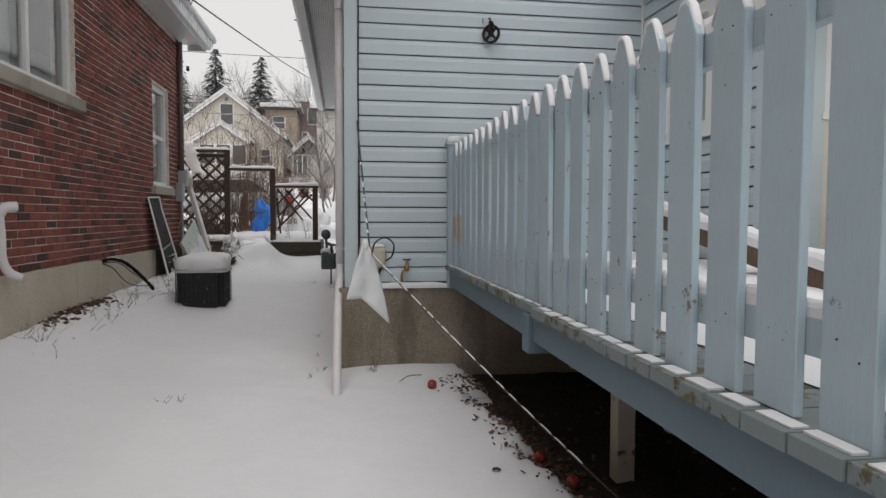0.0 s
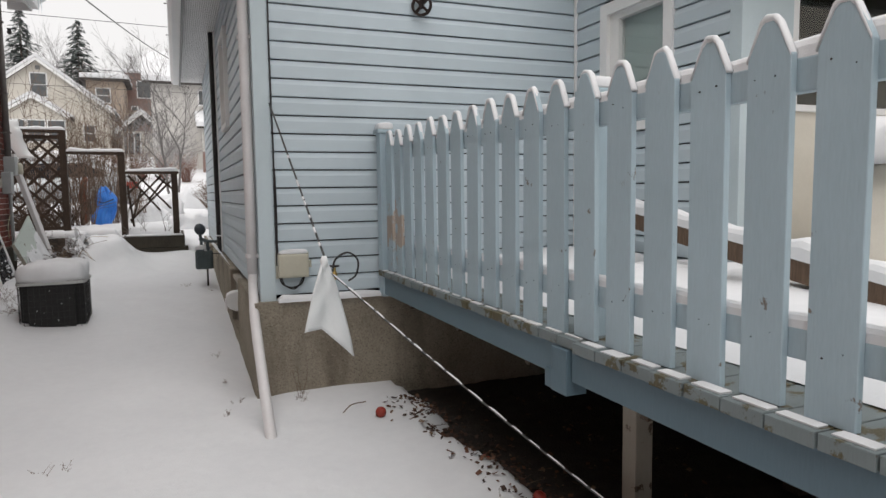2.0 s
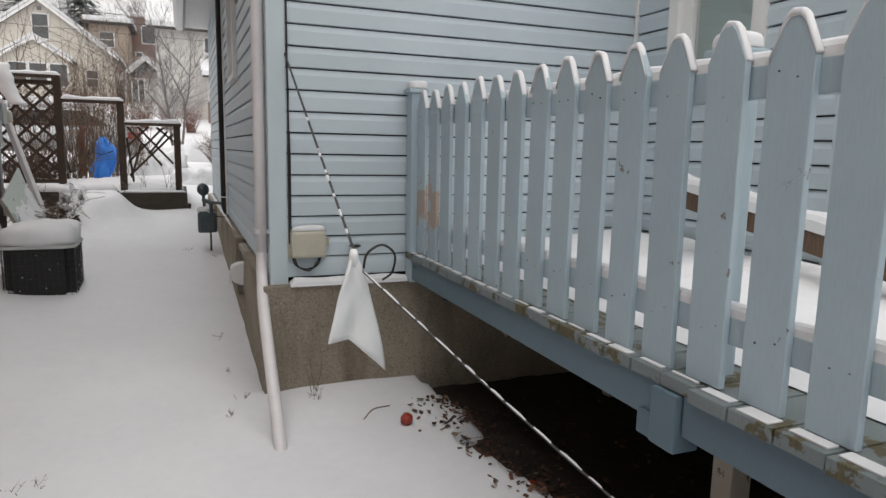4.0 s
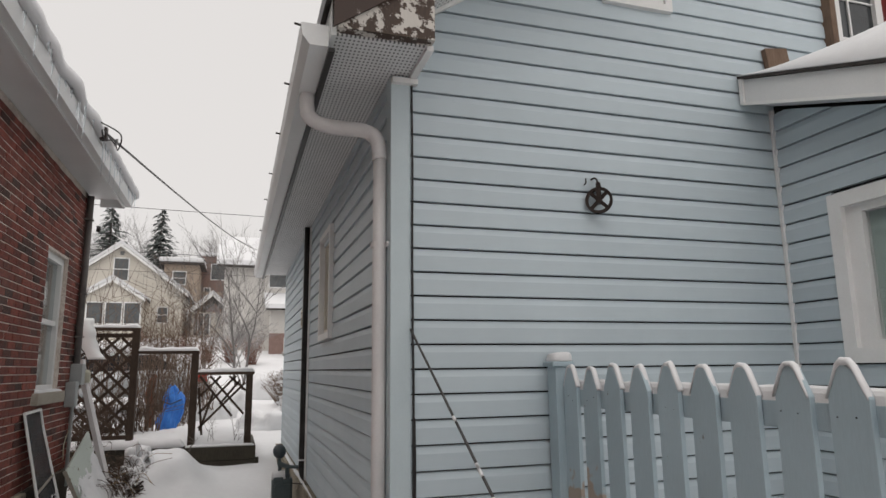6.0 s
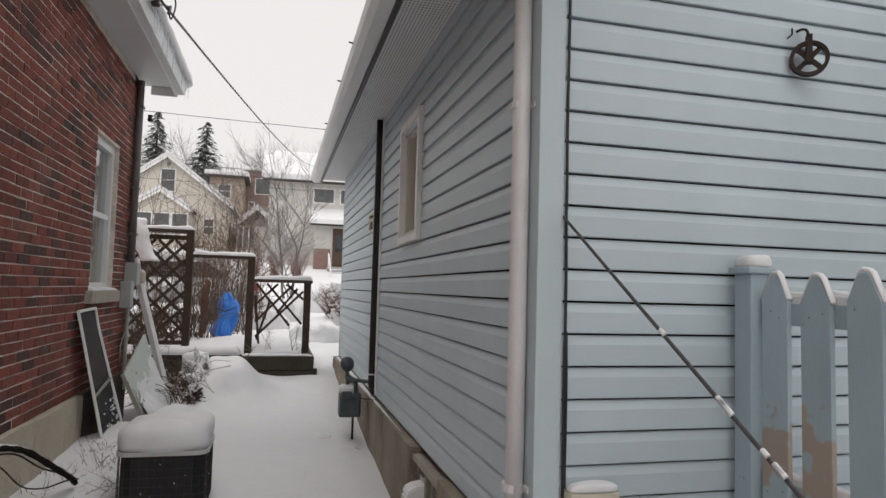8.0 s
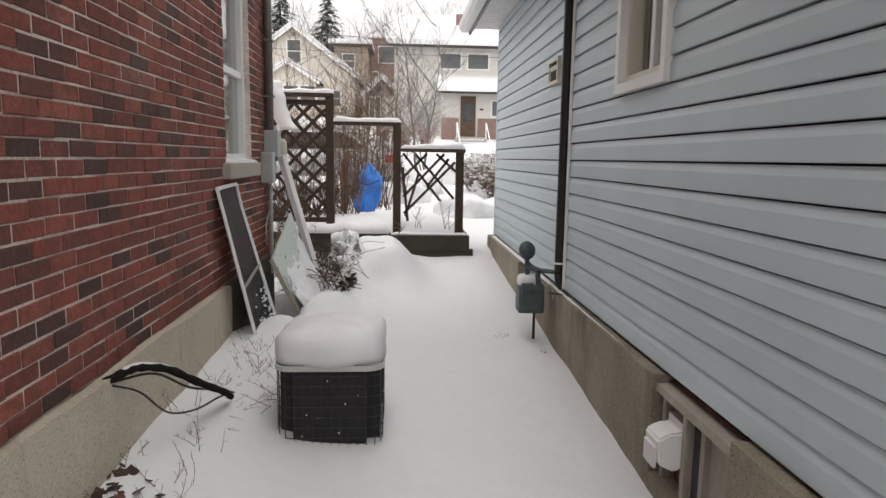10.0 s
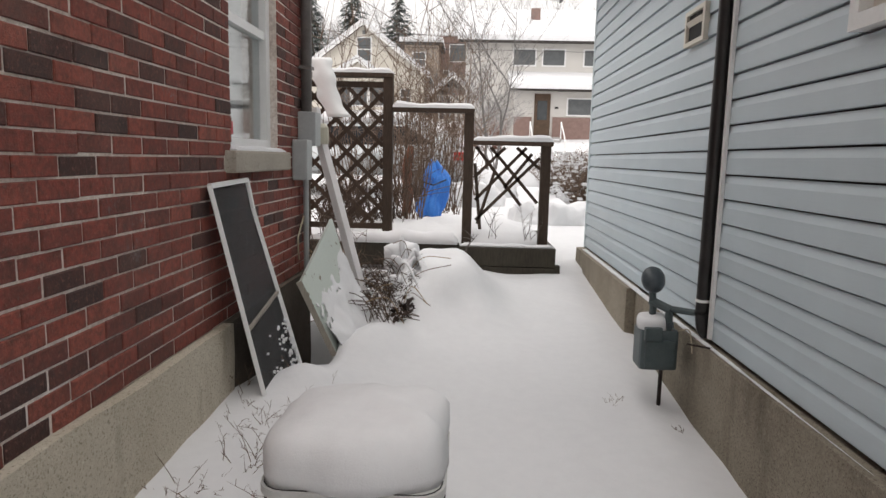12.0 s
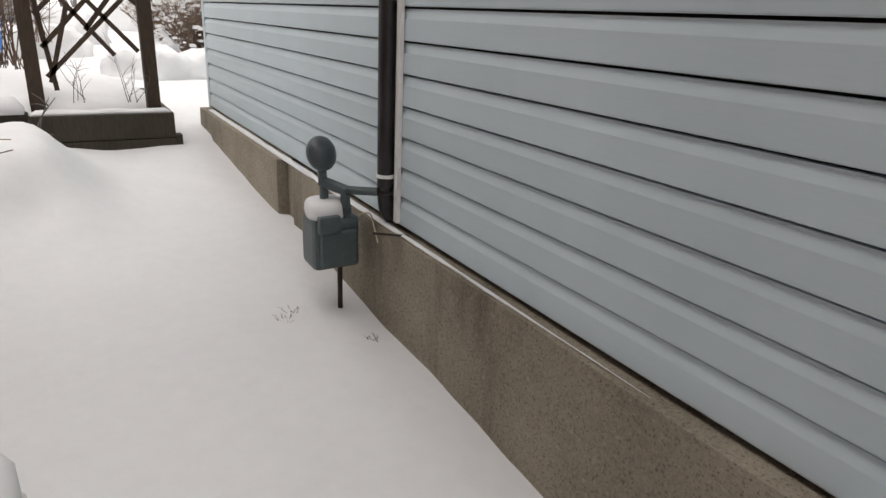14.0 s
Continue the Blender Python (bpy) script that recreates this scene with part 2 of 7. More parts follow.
def tube(bm, pts, radius, sides=10, cap=True):
    """A round tube along points; radius: one number or one for each point."""
    pts = [Vector(p) for p in pts]
    rs = radius if isinstance(radius, (list, tuple)) else [radius] * len(pts)
    rings = []
    up = None
    for i, p in enumerate(pts):
        d = (pts[min(i + 1, len(pts) - 1)] - pts[max(i - 1, 0)]).normalized()
        if up is None:
            up = d.orthogonal().normalized()
        up = (up - d * up.dot(d)).normalized()
        side = d.cross(up)
        rings.append([bm.verts.new(p + (up * math.cos(a) + side * math.sin(a)) * rs[i]) for a in (2 * math.pi * k / sides for k in range(sides))])
    for r, s in zip(rings, rings[1:]):
        for k in range(sides):
            bm.faces.new((r[k], r[(k + 1) % sides], s[(k + 1) % sides], s[k]))
    if cap:
        bm.faces.new(rings[0][::-1])
        bm.faces.new(rings[-1])
    return bm


def curve(pts, steps=6):
    """Points of a smooth line through the given ones."""
    P = [Vector(p) for p in pts]
    P = [P[0] * 2 - P[1]] + P + [P[-1] * 2 - P[-2]]
    out = []
    for i in range(1, len(P) - 2):
        a, b, c, d = P[i - 1:i + 3]
        for k in range(steps):
            t = k / steps
            out.append(0.5 * ((2 * b) + (c - a) * t + (2 * a - 5 * b + 4 * c - d) * t * t + (3 * b - a - 3 * c + d) * t ** 3))
    out.append(P[-2])
    return out


def lathe(bm, profile, centre, axis="z", sides=20):
    """A turned shape: (radius, height) pairs about an axis through the centre."""
    rings = []
    for r, h in profile:
        ring = []
        for k in range(sides):
            a = 2 * math.pi * k / sides
            u, v = r * math.cos(a), r * math.sin(a)
            o = {"z": (u, v, h), "x": (h, u, v), "y": (u, h, v)}[axis]
            ring.append(bm.verts.new(Vector(centre) + Vector(o)))
        rings.append(ring)
    for p, q in zip(rings, rings[1:]):
        for k in range(sides):
            bm.faces.new((p[k], p[(k + 1) % sides], q[(k + 1) % sides], q[k]))
    bm.faces.new(rings[0][::-1])
    bm.faces.new(rings[-1])
    return bm


def blob(x0, x1, y0, y1, z0, z1, seed=0, rough=0.02, n=14, power=4.0):
    """A heap of snow on a footprint: rounded sides, an uneven top, a flat underside."""
    bm = bmesh.new()
    cx, cy, hx, hy = (x0 + x1) / 2, (y0 + y1) / 2, (x1 - x0) / 2, (y1 - y0) / 2
    rings = []
    prof = [(1.0, 0.0), (1.01, 0.2), (1.0, 0.45), (0.96, 0.68), (0.88, 0.85), (0.72, 0.96), (0.45, 1.0), (0.15, 1.02)]
    sides = n * 4
    for s, h in prof:
        ring = []
        for k in range(sides):
            a = 2 * math.pi * k / sides
            c, d = math.cos(a), math.sin(a)
            q = (abs(c) ** power + abs(d) ** power) ** (-1 / power)
            p = Vector((cx + hx * s * q * c, cy + hy * s * q * d, z0 + (z1 - z0) * h))
            w = noise.noise(p * 7 + Vector((seed, seed * 2, 0))) * rough
            p += Vector((c * w, d * w, w * 1.2 if h > 0.3 else 0))
            ring.append(bm.verts.new(p))
        rings.append(ring)
    for p, q in zip(rings, rings[1:]):
        for k in range(sides):
            bm.faces.new((p[k], p[(k + 1) % sides], q[(k + 1) % sides], q[k]))
    bm.faces.new(rings[0][::-1])
    bm.faces.new(rings[-1])
    return bm


def ridge_snow(pts, width, height, seed=0, sides=8, thin=0.0):
    """A strip of snow lying along a line of points: flat below, rounded above, uneven."""
    bm = bmesh.new()
    P = [Vector(p) for p in pts]
    rings = []
    for i, p in enumerate(P):
        d = (P[min(i + 1, len(P) - 1)] - P[max(i - 1, 0)]).normalized()
        s = d.cross(Vector((0, 0, 1))).normalized()
        w = 1 + 0.5 * noise.noise(p * 5 + Vector((seed, 0, 0)))
        e = 0.35 if i in (0, len(P) - 1) else 1.0
        w *= min(1.0, 0.04 + i / (thin * len(P))) if thin else 1.0
        span = width * (min(1.0, 0.04 + i / (thin * len(P)) * (1 + 0.5 * noise.noise(p * 11))) if thin else 1.0)
        ring = []
        for k in range(sides):
            a = math.pi * k / (sides - 1)
            ring.append(bm.verts.new(p + s * (span / 2 * math.cos(a) * (0.9 + 0.12 * w)) + Vector((0, 0, height * e * w * math.sin(a) ** 0.7))))
        rings.append(ring)
    for r, q in zip(rings, rings[1:]):
        for k in range(sides):
            bm.faces.new((r[k], r[(k + 1) % sides], q[(k + 1) % sides], q[k]))
    bm.faces.new(rings[0])
    bm.faces.new(rings[-1][::-1])
    return bm


def along(a, b, n):
    a, b = Vector(a), Vector(b)
    return [a.lerp(b, i / (n - 1)) for i in range(n)]


def siding_course(name, parent, z, axis, at, out, lo, hi, pitch=0.1280):
    """One course of siding. axis 'x': it runs along x on the wall y = at; out: which way the wall faces. lo, hi: ends as functions of z."""
    prof = [(-0.014, 0.0), (0.016, 0.0), (0.0175, 0.005), (0.016, 0.082), (0.006, 0.112), (0.005, pitch - 0.009), (-0.016, pitch - 0.009), (-0.016, pitch - 0.0005)]
    bm = bmesh.new()
    A, C = [], []
    for o, h in prof:
        a, b = lo(z + h), hi(z + h)
        for s, row in ((a, A), (b, C)):
            row.append(bm.verts.new((s, at + out * o, z + h) if axis == "x" else (at + out * o, s, z + h)))
    for i in range(len(prof) - 2):
        bm.faces.new((A[i], C[i], C[i + 1], A[i + 1]))
    bm.faces.new(A)
    bm.faces.new(C[::-1])
    ob = part(name, bm, SIDING, parent)
    return ob


# ---- ground ----
def hgt(x, y):
    """The height of the snow."""
    if y < 0:
        z = -0.06 + 0.02 * y
    elif y < 7.2:
        z = -0.06 + 0.068 * y
    elif y < 14:
        z = 0.43 + (y - 7.2) * 0.075
    elif y < 28:
        z = 0.94 + (y - 14) * 0.02
    elif y < 35:
        z = 1.22 + (y - 28) * 0.2
    elif y < 60:
        z = 2.62 + (y - 35) * 0.14
    else:
        z = 6.12 + (y - 60) * 0.09
        z = min(z, 13)
    near = max(0.0, 1 - max(abs(x + 0.8) - 3, abs(y - 1) - 8, 0) / 4)
    z += near * (0.03 * noise.noise(Vector((x * 1.1, y * 1.1, 0))) + 0.012 * noise.noise(Vector((x * 4, y * 4, 3))))
    z += (1 - near) * 0.12 * noise.noise(Vector((x * 0.3, y * 0.3, 7)))
    # the drift in front of the timber bed
    z += 0.37 * math.exp(-abs((x + 1.57) / 0.47) ** 2.6 - abs((y - 6.15) / 0.8) ** 2.6)
    z += 0.10 * math.exp(-((x + 2.15) / 0.35) ** 2 - ((y - 4.2) / 0.9) ** 2)
    # snow pushed up along the brick wall, thin beside the blue house
    bank = max(0.0, min(1.0, (y + 6) / 2)) * max(0.0, min(1.0, (4.5 - y) / 0.8))
    z += min(0.36, 0.38 - 0.055 * y) * bank * math.exp(-(max(0.0, x + 2.53) / 0.52) ** 2)
    for cx, cy, h, w in ((-2.20, 3.85, 0.10, 0.20), (-1.55, 5.55, 0.07, 0.16), (-1.38, 5.75, 0.06, 0.14), (-1.72, 6.2, 0.08, 0.13), (-2.08, 4.65, 0.07, 0.2), (-1.98, 6.0, 0.13, 0.22), (-1.42, 6.25, 0.09, 0.2), (-1.68, 5.75, 0.07, 0.16), (-2.05, 5.35, 0.10, 0.25), (-1.95, 4.9, 0.12, 0.22), (-1.3, 5.9, 0.05, 0.15), (-1.75, 5.5, 0.05, 0.12)):
        z += h * math.exp(-((x - cx) ** 2 + (y - cy) ** 2) / w ** 2)
    if -2.4 < x < -1.1 and 5.0 < y < 7.0:
        z += 0.05 * noise.noise(Vector((x * 4, y * 4, 8))) * min(1, (x + 2.4) * 4, (-1.1 - x) * 4, (y - 5) * 3, (7 - y) * 3)
    if -0.34 < x < 0.1 and 0 < y < 7.4:
        z -= 0.05 * (1 - min(1, abs(x + 0.02) / 0.32))
    # bare ground under the deck
    if x > 0.6 and y < -0.1:
        e = 0.9 + 0.13 * max(0.0, -y - 0.9) + 0.10 * noise.noise(Vector((x * 2.2, y * 2.2, 5))) + 0.05 * noise.noise(Vector((x * 9, y * 9, 2)))
        if -0.9 < y:
            e += 0.1
        if x < 2.9:
            z -= 0.16 * min(1, max(0, (x - e + 0.05) / 0.14))
    # the hole of the window well
    if x < -2.17 and 4.2 < y < 5.4:
        z -= 0.62 * min(1, (-2.17 - x) / 0.06) * min(1, (y - 4.2) / 0.08)
    return z


def ground():
    def axis(a, b, step, far):
        v = list(np.arange(a, b + 1e-6, step))
        d, lo, hi = step, a, b
        while hi < far:
            d *= 1.22
            lo, hi = lo - d, hi + d
            v = [lo] + v + [hi]
        return v
    xs, ys = axis(-2.7, 2.9, 0.06, 500), axis(-7.0, 9.0, 0.06, 500)
    verts = [(x, y, hgt(x, y)) for y in ys for x in xs]
    w = len(xs)
    faces = [(j * w + i, j * w + i + 1, (j + 1) * w + i + 1, (j + 1) * w + i) for j in range(len(ys) - 1) for i in range(w - 1)]
    return tagged(raw("ground", verts, faces, SNOW, smooth=True), "smooth fresh snow over a sloping yard and street", "snow ground", kind="structure")


ground()


# ---- blue house ----
ZB, P = 0.62, 0.1280
EAVE, RIDGE, SL = 3.40, 3.6, 0.69
DEEP = 7.9


def rake(x):
    return 3.675 + SL * (x if x < RIDGE else 2 * RIDGE - x)


WX_F = 2.60


def blue_house():
    south = thing("wall_south", "pale blue horizontal vinyl siding on the gable wall", "wall", kind="structure")
    west = thing("wall_west", "pale blue horizontal vinyl siding along the passage", "wall", kind="structure")
    # cores behind the siding, with the openings cut through
    bm = bmesh.new()
    box(bm, 0.03, 2.66, 0.03, 0.18, ZB, 3.42)
    box(bm, 2.66, 7.17, 0.03, 0.18, ZB, 3.42)
    for a, b, z0, z1 in ((0.03, 3.22, 3.42, None), (4.15, 7.17, 3.42, None), (3.22, 4.15, 5.5, None), (3.22, 4.15, 3.42, 3.85)):
        if z1:
            box(bm, a, b, 0.03, 0.18, z0, z1)
        else:
            n = 12
            pts = [(a, z0), (b, z0)] + [(b + (a - b) * i / n, rake(b + (a - b) * i / n)) for i in range(n + 1)]
            poly(bm, pts, "y", 0.03, 0.18)
    # black core deepens the shade seen through the slots between courses
    part("wall_core", bm, DARK, south, "black backing for the shadow lines between siding courses")
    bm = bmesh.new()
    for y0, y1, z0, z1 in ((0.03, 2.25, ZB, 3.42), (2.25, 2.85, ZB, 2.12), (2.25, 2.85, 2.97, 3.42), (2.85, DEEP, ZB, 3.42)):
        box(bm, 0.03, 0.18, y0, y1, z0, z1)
    part("wall_core", bm, DARK, west, "black backing for the shadow lines between siding courses")
    z = 0.648
    while z < rake(RIDGE) - 0.05:
        left = (lambda h: 0.085) if z + P < 3.7 else (lambda h: max(0.085, (h - 3.675) / SL))
        right = (lambda h: 2.64) if z < 3.6 else (lambda h: 2 * RIDGE - max(0.0, (h - 3.675) / SL))
        cuts = [(left, right)]
        if 3.78 < z < 5.45:
            cuts = [(left, lambda h: 3.2), (lambda h: 4.17, right)]
        def hole(c, a, b):
            lo, hi = c
            return [(lo, lambda h, a=a: a), (lambda h, b=b: b, hi)]
        if 4.02 < z < 4.50:
            cuts = hole(cuts[0], 1.40, 1.82) + cuts[1:]
        if 5.62 < z < 5.9:
            cuts = hole(cuts[0], 3.52, 3.72)
        for lo, hi in cuts:
            siding_course("siding_board", south, z, "x", 0.0, -1, lo, hi)
        if z < EAVE - 0.02:
            ends = [(0.085, DEEP)]
            if 2.0 < z < 2.95:
                ends = [(0.085, 2.19), (2.91, DEEP)]
            for a, b in ends:
                siding_course("siding_board", west, z, "y", 0.0, -1, lambda h, a=a: a, lambda h, b=b: b)
        z += P
    # corner post
    trim = B(-0.022, 0.088, -0.024, 0.088, ZB - 0.02, EAVE + 0.02, bevel=0.006)
    tagged(part("corner_trim", trim, TRIMBLUE), "pale blue vertical corner post of the siding", "trim", kind="structure")
    tagged(part("trim", B(-0.02, 0.02, DEEP - 0.06, DEEP + 0.02, ZB, EAVE), TRIMBLUE), "pale blue end post of the siding", "trim", kind="structure")
    # other walls close the house
    tagged(part("wall_north", B(0.03, 7.17, DEEP - 0.15, DEEP - 0.001, 0.2, 3.42), TRIMBLUE), "pale blue rear wall", "wall", kind="structure")
    tagged(part("wall_east", B(7.02, 7.17, 0.18, DEEP - 0.15, ZB, 3.42), TRIMBLUE), "pale blue far side wall", "wall", kind="structure")
    # foundation
    base = thing("foundation", "stained rough poured concrete foundation", "foundation", kind="structure")
    for x0, x1, y0, y1, z1 in ((-0.075, 2.62, -0.09, 0.2, 0.605), (WX_F, WX_F + 0.2, -1.72, -0.091, 0.6), (-0.075, 0.2, 0.2, 1.26, 0.625), (-0.075, 0.2, 1.26, 2.02, 0.12),
                               (-0.075, 0.2, 2.02, 5.3, 0.625), (-0.04, 0.2, 5.3, 5.5, 0.61), (-0.11, 0.2, 5.5, DEEP, 0.63)):
        f = B(x0, x1, y0, y1, -0.6, z1)
        bmesh.ops.subdivide_edges(f, edges=f.edges, cuts=9, use_grid_fill=True)
        for v in f.verts:
            v.co += 0.009 * Vector((noise.noise(v.co * 4), noise.noise(v.co * 3 + Vector((9, 0, 0))), 0.6 * noise.noise(v.co * 2)))
        part("foundation_wall", f, CONCRETE, base)
    tagged(part("foundation_snow", ridge_snow(along((0.09, -0.066, 0.603), (0.95, -0.066, 0.60), 30), 0.10, 0.045), SNOW), "thin line of snow on the foundation ledge", "snow", kind="structure")
    tagged(part("foundation_snow", ridge_snow(along((-0.050, 2.5, 0.628), (-0.050, 7.7, 0.632), 120), 0.046, 0.010, 4, thin=0.45), SNOW), "thin line of snow on the foundation ledge", "snow", kind="structure")
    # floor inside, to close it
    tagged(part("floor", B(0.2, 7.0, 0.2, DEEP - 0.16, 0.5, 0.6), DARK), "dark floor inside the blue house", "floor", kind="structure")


def roof_slab(name, x0, x1, z0, z1, y0, y1, thick, material, parent):
    return part(name, poly(bmesh.new(), [(x0, z0), (x1, z1), (x1, z1 + thick), (x0, z0 + thick)], "y", y0, y1), material, parent)


def blue_roof():
    roof = thing("house_roof", "snow-covered gable roof with white fascia and perforated soffits", "roof", (0, 0, 0), kind="structure")
    Y0, Y1, XE = -0.45, DEEP + 0.16, -0.40
    zr = rake(RIDGE)
    for s in (0, 1):
        X = (lambda x: x) if not s else (lambda x: 2 * RIDGE - x)
        roof_slab("roof_deck", X(XE), X(RIDGE), rake(XE) + 0.02, zr + 0.02, Y0 + 0.03, Y1, 0.15, DARKWOOD, roof)
        roof_slab("shingles", X(XE - 0.03), X(RIDGE), rake(XE - 0.03) + 0.172, zr + 0.172, Y0 - 0.03, Y1, 0.022, SHINGLE, roof)
        roof_slab("fascia", X(0.11), X(RIDGE), rake(0.11) - 0.01, zr - 0.01, Y0 - 0.012, Y0 + 0.026, 0.165, SOFFIT, roof)
        roof_slab("rake_soffit", X(0.0), X(RIDGE), rake(0) - 0.012, zr - 0.012, Y0 + 0.027, -0.02, 0.02, PERF, roof)
        roof_slab("soffit_trim", X(0.16), X(RIDGE), rake(0.16) - 0.035, zr - 0.035, -0.05, -0.022, 0.03, WHITE, roof)
        part("eave_soffit", poly(bmesh.new(), [(X(XE + 0.02), EAVE), (X(0.0), EAVE), (X(0.0), EAVE + 0.015), (X(XE + 0.02), EAVE + 0.015)], "y", Y0 + 0.06, Y1), PERF, roof)
        part("eave_fascia", poly(bmesh.new(), [(X(XE - 0.005), EAVE - 0.02), (X(XE + 0.02), EAVE - 0.02), (X(XE + 0.02), rake(XE) + 0.16), (X(XE - 0.005), rake(XE) + 0.16)], "y", Y0 + 0.03, Y1), SOFFIT, roof)
        # the boxed return at the gable's foot, with its cover gone
        ret = poly(bmesh.new(), [(X(XE + 0.025), EAVE + 0.006), (X(0.105), EAVE + 0.006), (X(0.105), rake(0.105) + 0.015), (X(XE + 0.025), rake(XE + 0.025) + 0.015)], "y", Y0 - 0.004, Y0 + 0.055)
        part("eave_return", ret, PEEL, roof, "bare wooden eave end with peeling white paint")
        part("bare_board", poly(bmesh.new(), [(X(XE), rake(XE) - 0.0), (X(0.09), rake(0.09)), (X(0.09), rake(0.09) + 0.165), (X(XE), rake(XE) + 0.165)], "y", Y0 - 0.02, Y0 - 0.005), FLAKED, roof, "bare brown weathered board")
        part("return_side", poly(bmesh.new(), [(X(0.078), EAVE - 0.02), (X(0.115), EAVE - 0.02), (X(0.115), EAVE + 0.01), (X(0.078), EAVE + 0.01)], "y", Y0 + 0.056, -0.02), WHITE, roof)
        part("return_soffit", poly(bmesh.new(), [(X(0.0), EAVE), (X(0.077), EAVE), (X(0.077), EAVE + 0.015), (X(0.0), EAVE + 0.015)], "y", Y0 + 0.06, -0.02), PERF, roof)
    # torn roofing felt hanging over the fascia
    rag = random.Random(6)
    x = 0.72
    while x < 1.75:
        w, d = rag.uniform(0.05, 0.16), rag.uniform(0.015, 0.055)
        part("torn_felt", poly(bmesh.new(), [(x, rake(x) + 0.165), (x + w, rake(x + w) + 0.165), (x + w * 0.9, rake(x + w * 0.9) + 0.165 - d), (x + w * 0.5, rake(x + w * 0.5) + 0.16 - d * 0.6), (x + w * 0.15, rake(x + w * 0.15) + 0.165 - d * 1.1)], "y", Y0 - 0.022, Y0 - 0.014), SHINGLE, roof)
        x += w * 0.92
    part("fascia_joint", B(2.05, 2.056, Y0 - 0.0145, Y0 - 0.0125, rake(2.05), rake(2.05) + 0.15), DARK, roof)
    part("drip_trim", B(-0.02, 0.125, -0.06, -0.024, EAVE - 0.05, EAVE - 0.021), WHITE, roof)
    # snow on the roof
    for s in (0, 1):
        X = (lambda x: x) if not s else (lambda x: 2 * RIDGE - x)
        bm = bmesh.new()
        nx, ny = 44, 26
        top, bot = [], []
        for j in range(ny + 1):
            y = Y0 - 0.035 + (Y1 - Y0 + 0.03) * j / ny
            for i in range(nx + 1):
                x = XE - 0.045 + (RIDGE - XE + 0.045) * i / nx
                zz = rake(x) + 0.195
                e = min(1.0, 0.25 + min(i / 2.5, (j + 0.3) * 1.6) ** 0.6)
                t = 0.135 * e + 0.03 * noise.noise(Vector((x * 1.6, y * 1.6, s))) * e
                top.append(bm.verts.new((X(x), y, zz + max(0.012, t))))
                bot.append(bm.verts.new((X(x), y, zz + 0.001)))
        w = nx + 1
        for j in range(ny):
            for i in range(nx):
                q = (j * w + i, j * w + i + 1, (j + 1) * w + i + 1, (j + 1) * w + i)
                bm.faces.new([top[k] for k in q])
                bm.faces.new([bot[k] for k in q[::-1]])
        edge = [i for i in range(w)] + [j * w + nx for j in range(1, ny + 1)] + [ny * w + i for i in range(nx - 1, -1, -1)] + [j * w for j in range(ny - 1, 0, -1)]
        for a, b in zip(edge, edge[1:] + edge[:1]):
            bm.faces.new((top[a], bot[a], bot[b], top[b]))
        part("roof_snow", bm, SNOW, roof, smooth=True)


def perforated():
    m = Mat("perforated_soffit", 0.45, 0, 0.4)
    v = m.n.new("ShaderNodeTexVoronoi")
    v.voronoi_dimensions, v.distance = "2D", "EUCLIDEAN"
    v.inputs["Scale"].default_value, v.inputs["Randomness"].default_value = 46, 0.0
    m.l.new(m.mapped((1.0, 0.62, 1.0)), v.inputs["Vector"])
    dots = m.ramp(v.outputs["Distance"], (0.20, g(1)), (0.30, g(0)))
    m.color(m.mix(dots, m.ramp(m.noise(3), (0.3, g(0.62)), (0.7, g(0.72))), (0.12, 0.12, 0.12)))
    return m.m


PERF = perforated()
blue_house()
blue_roof()


# ---- wing of the blue house ----
WX, WY = 2.62, -1.75


LEAN = 0.35


def lean(y):
    """The underside of the lean-to roof."""
    return 3.52 + LEAN * y


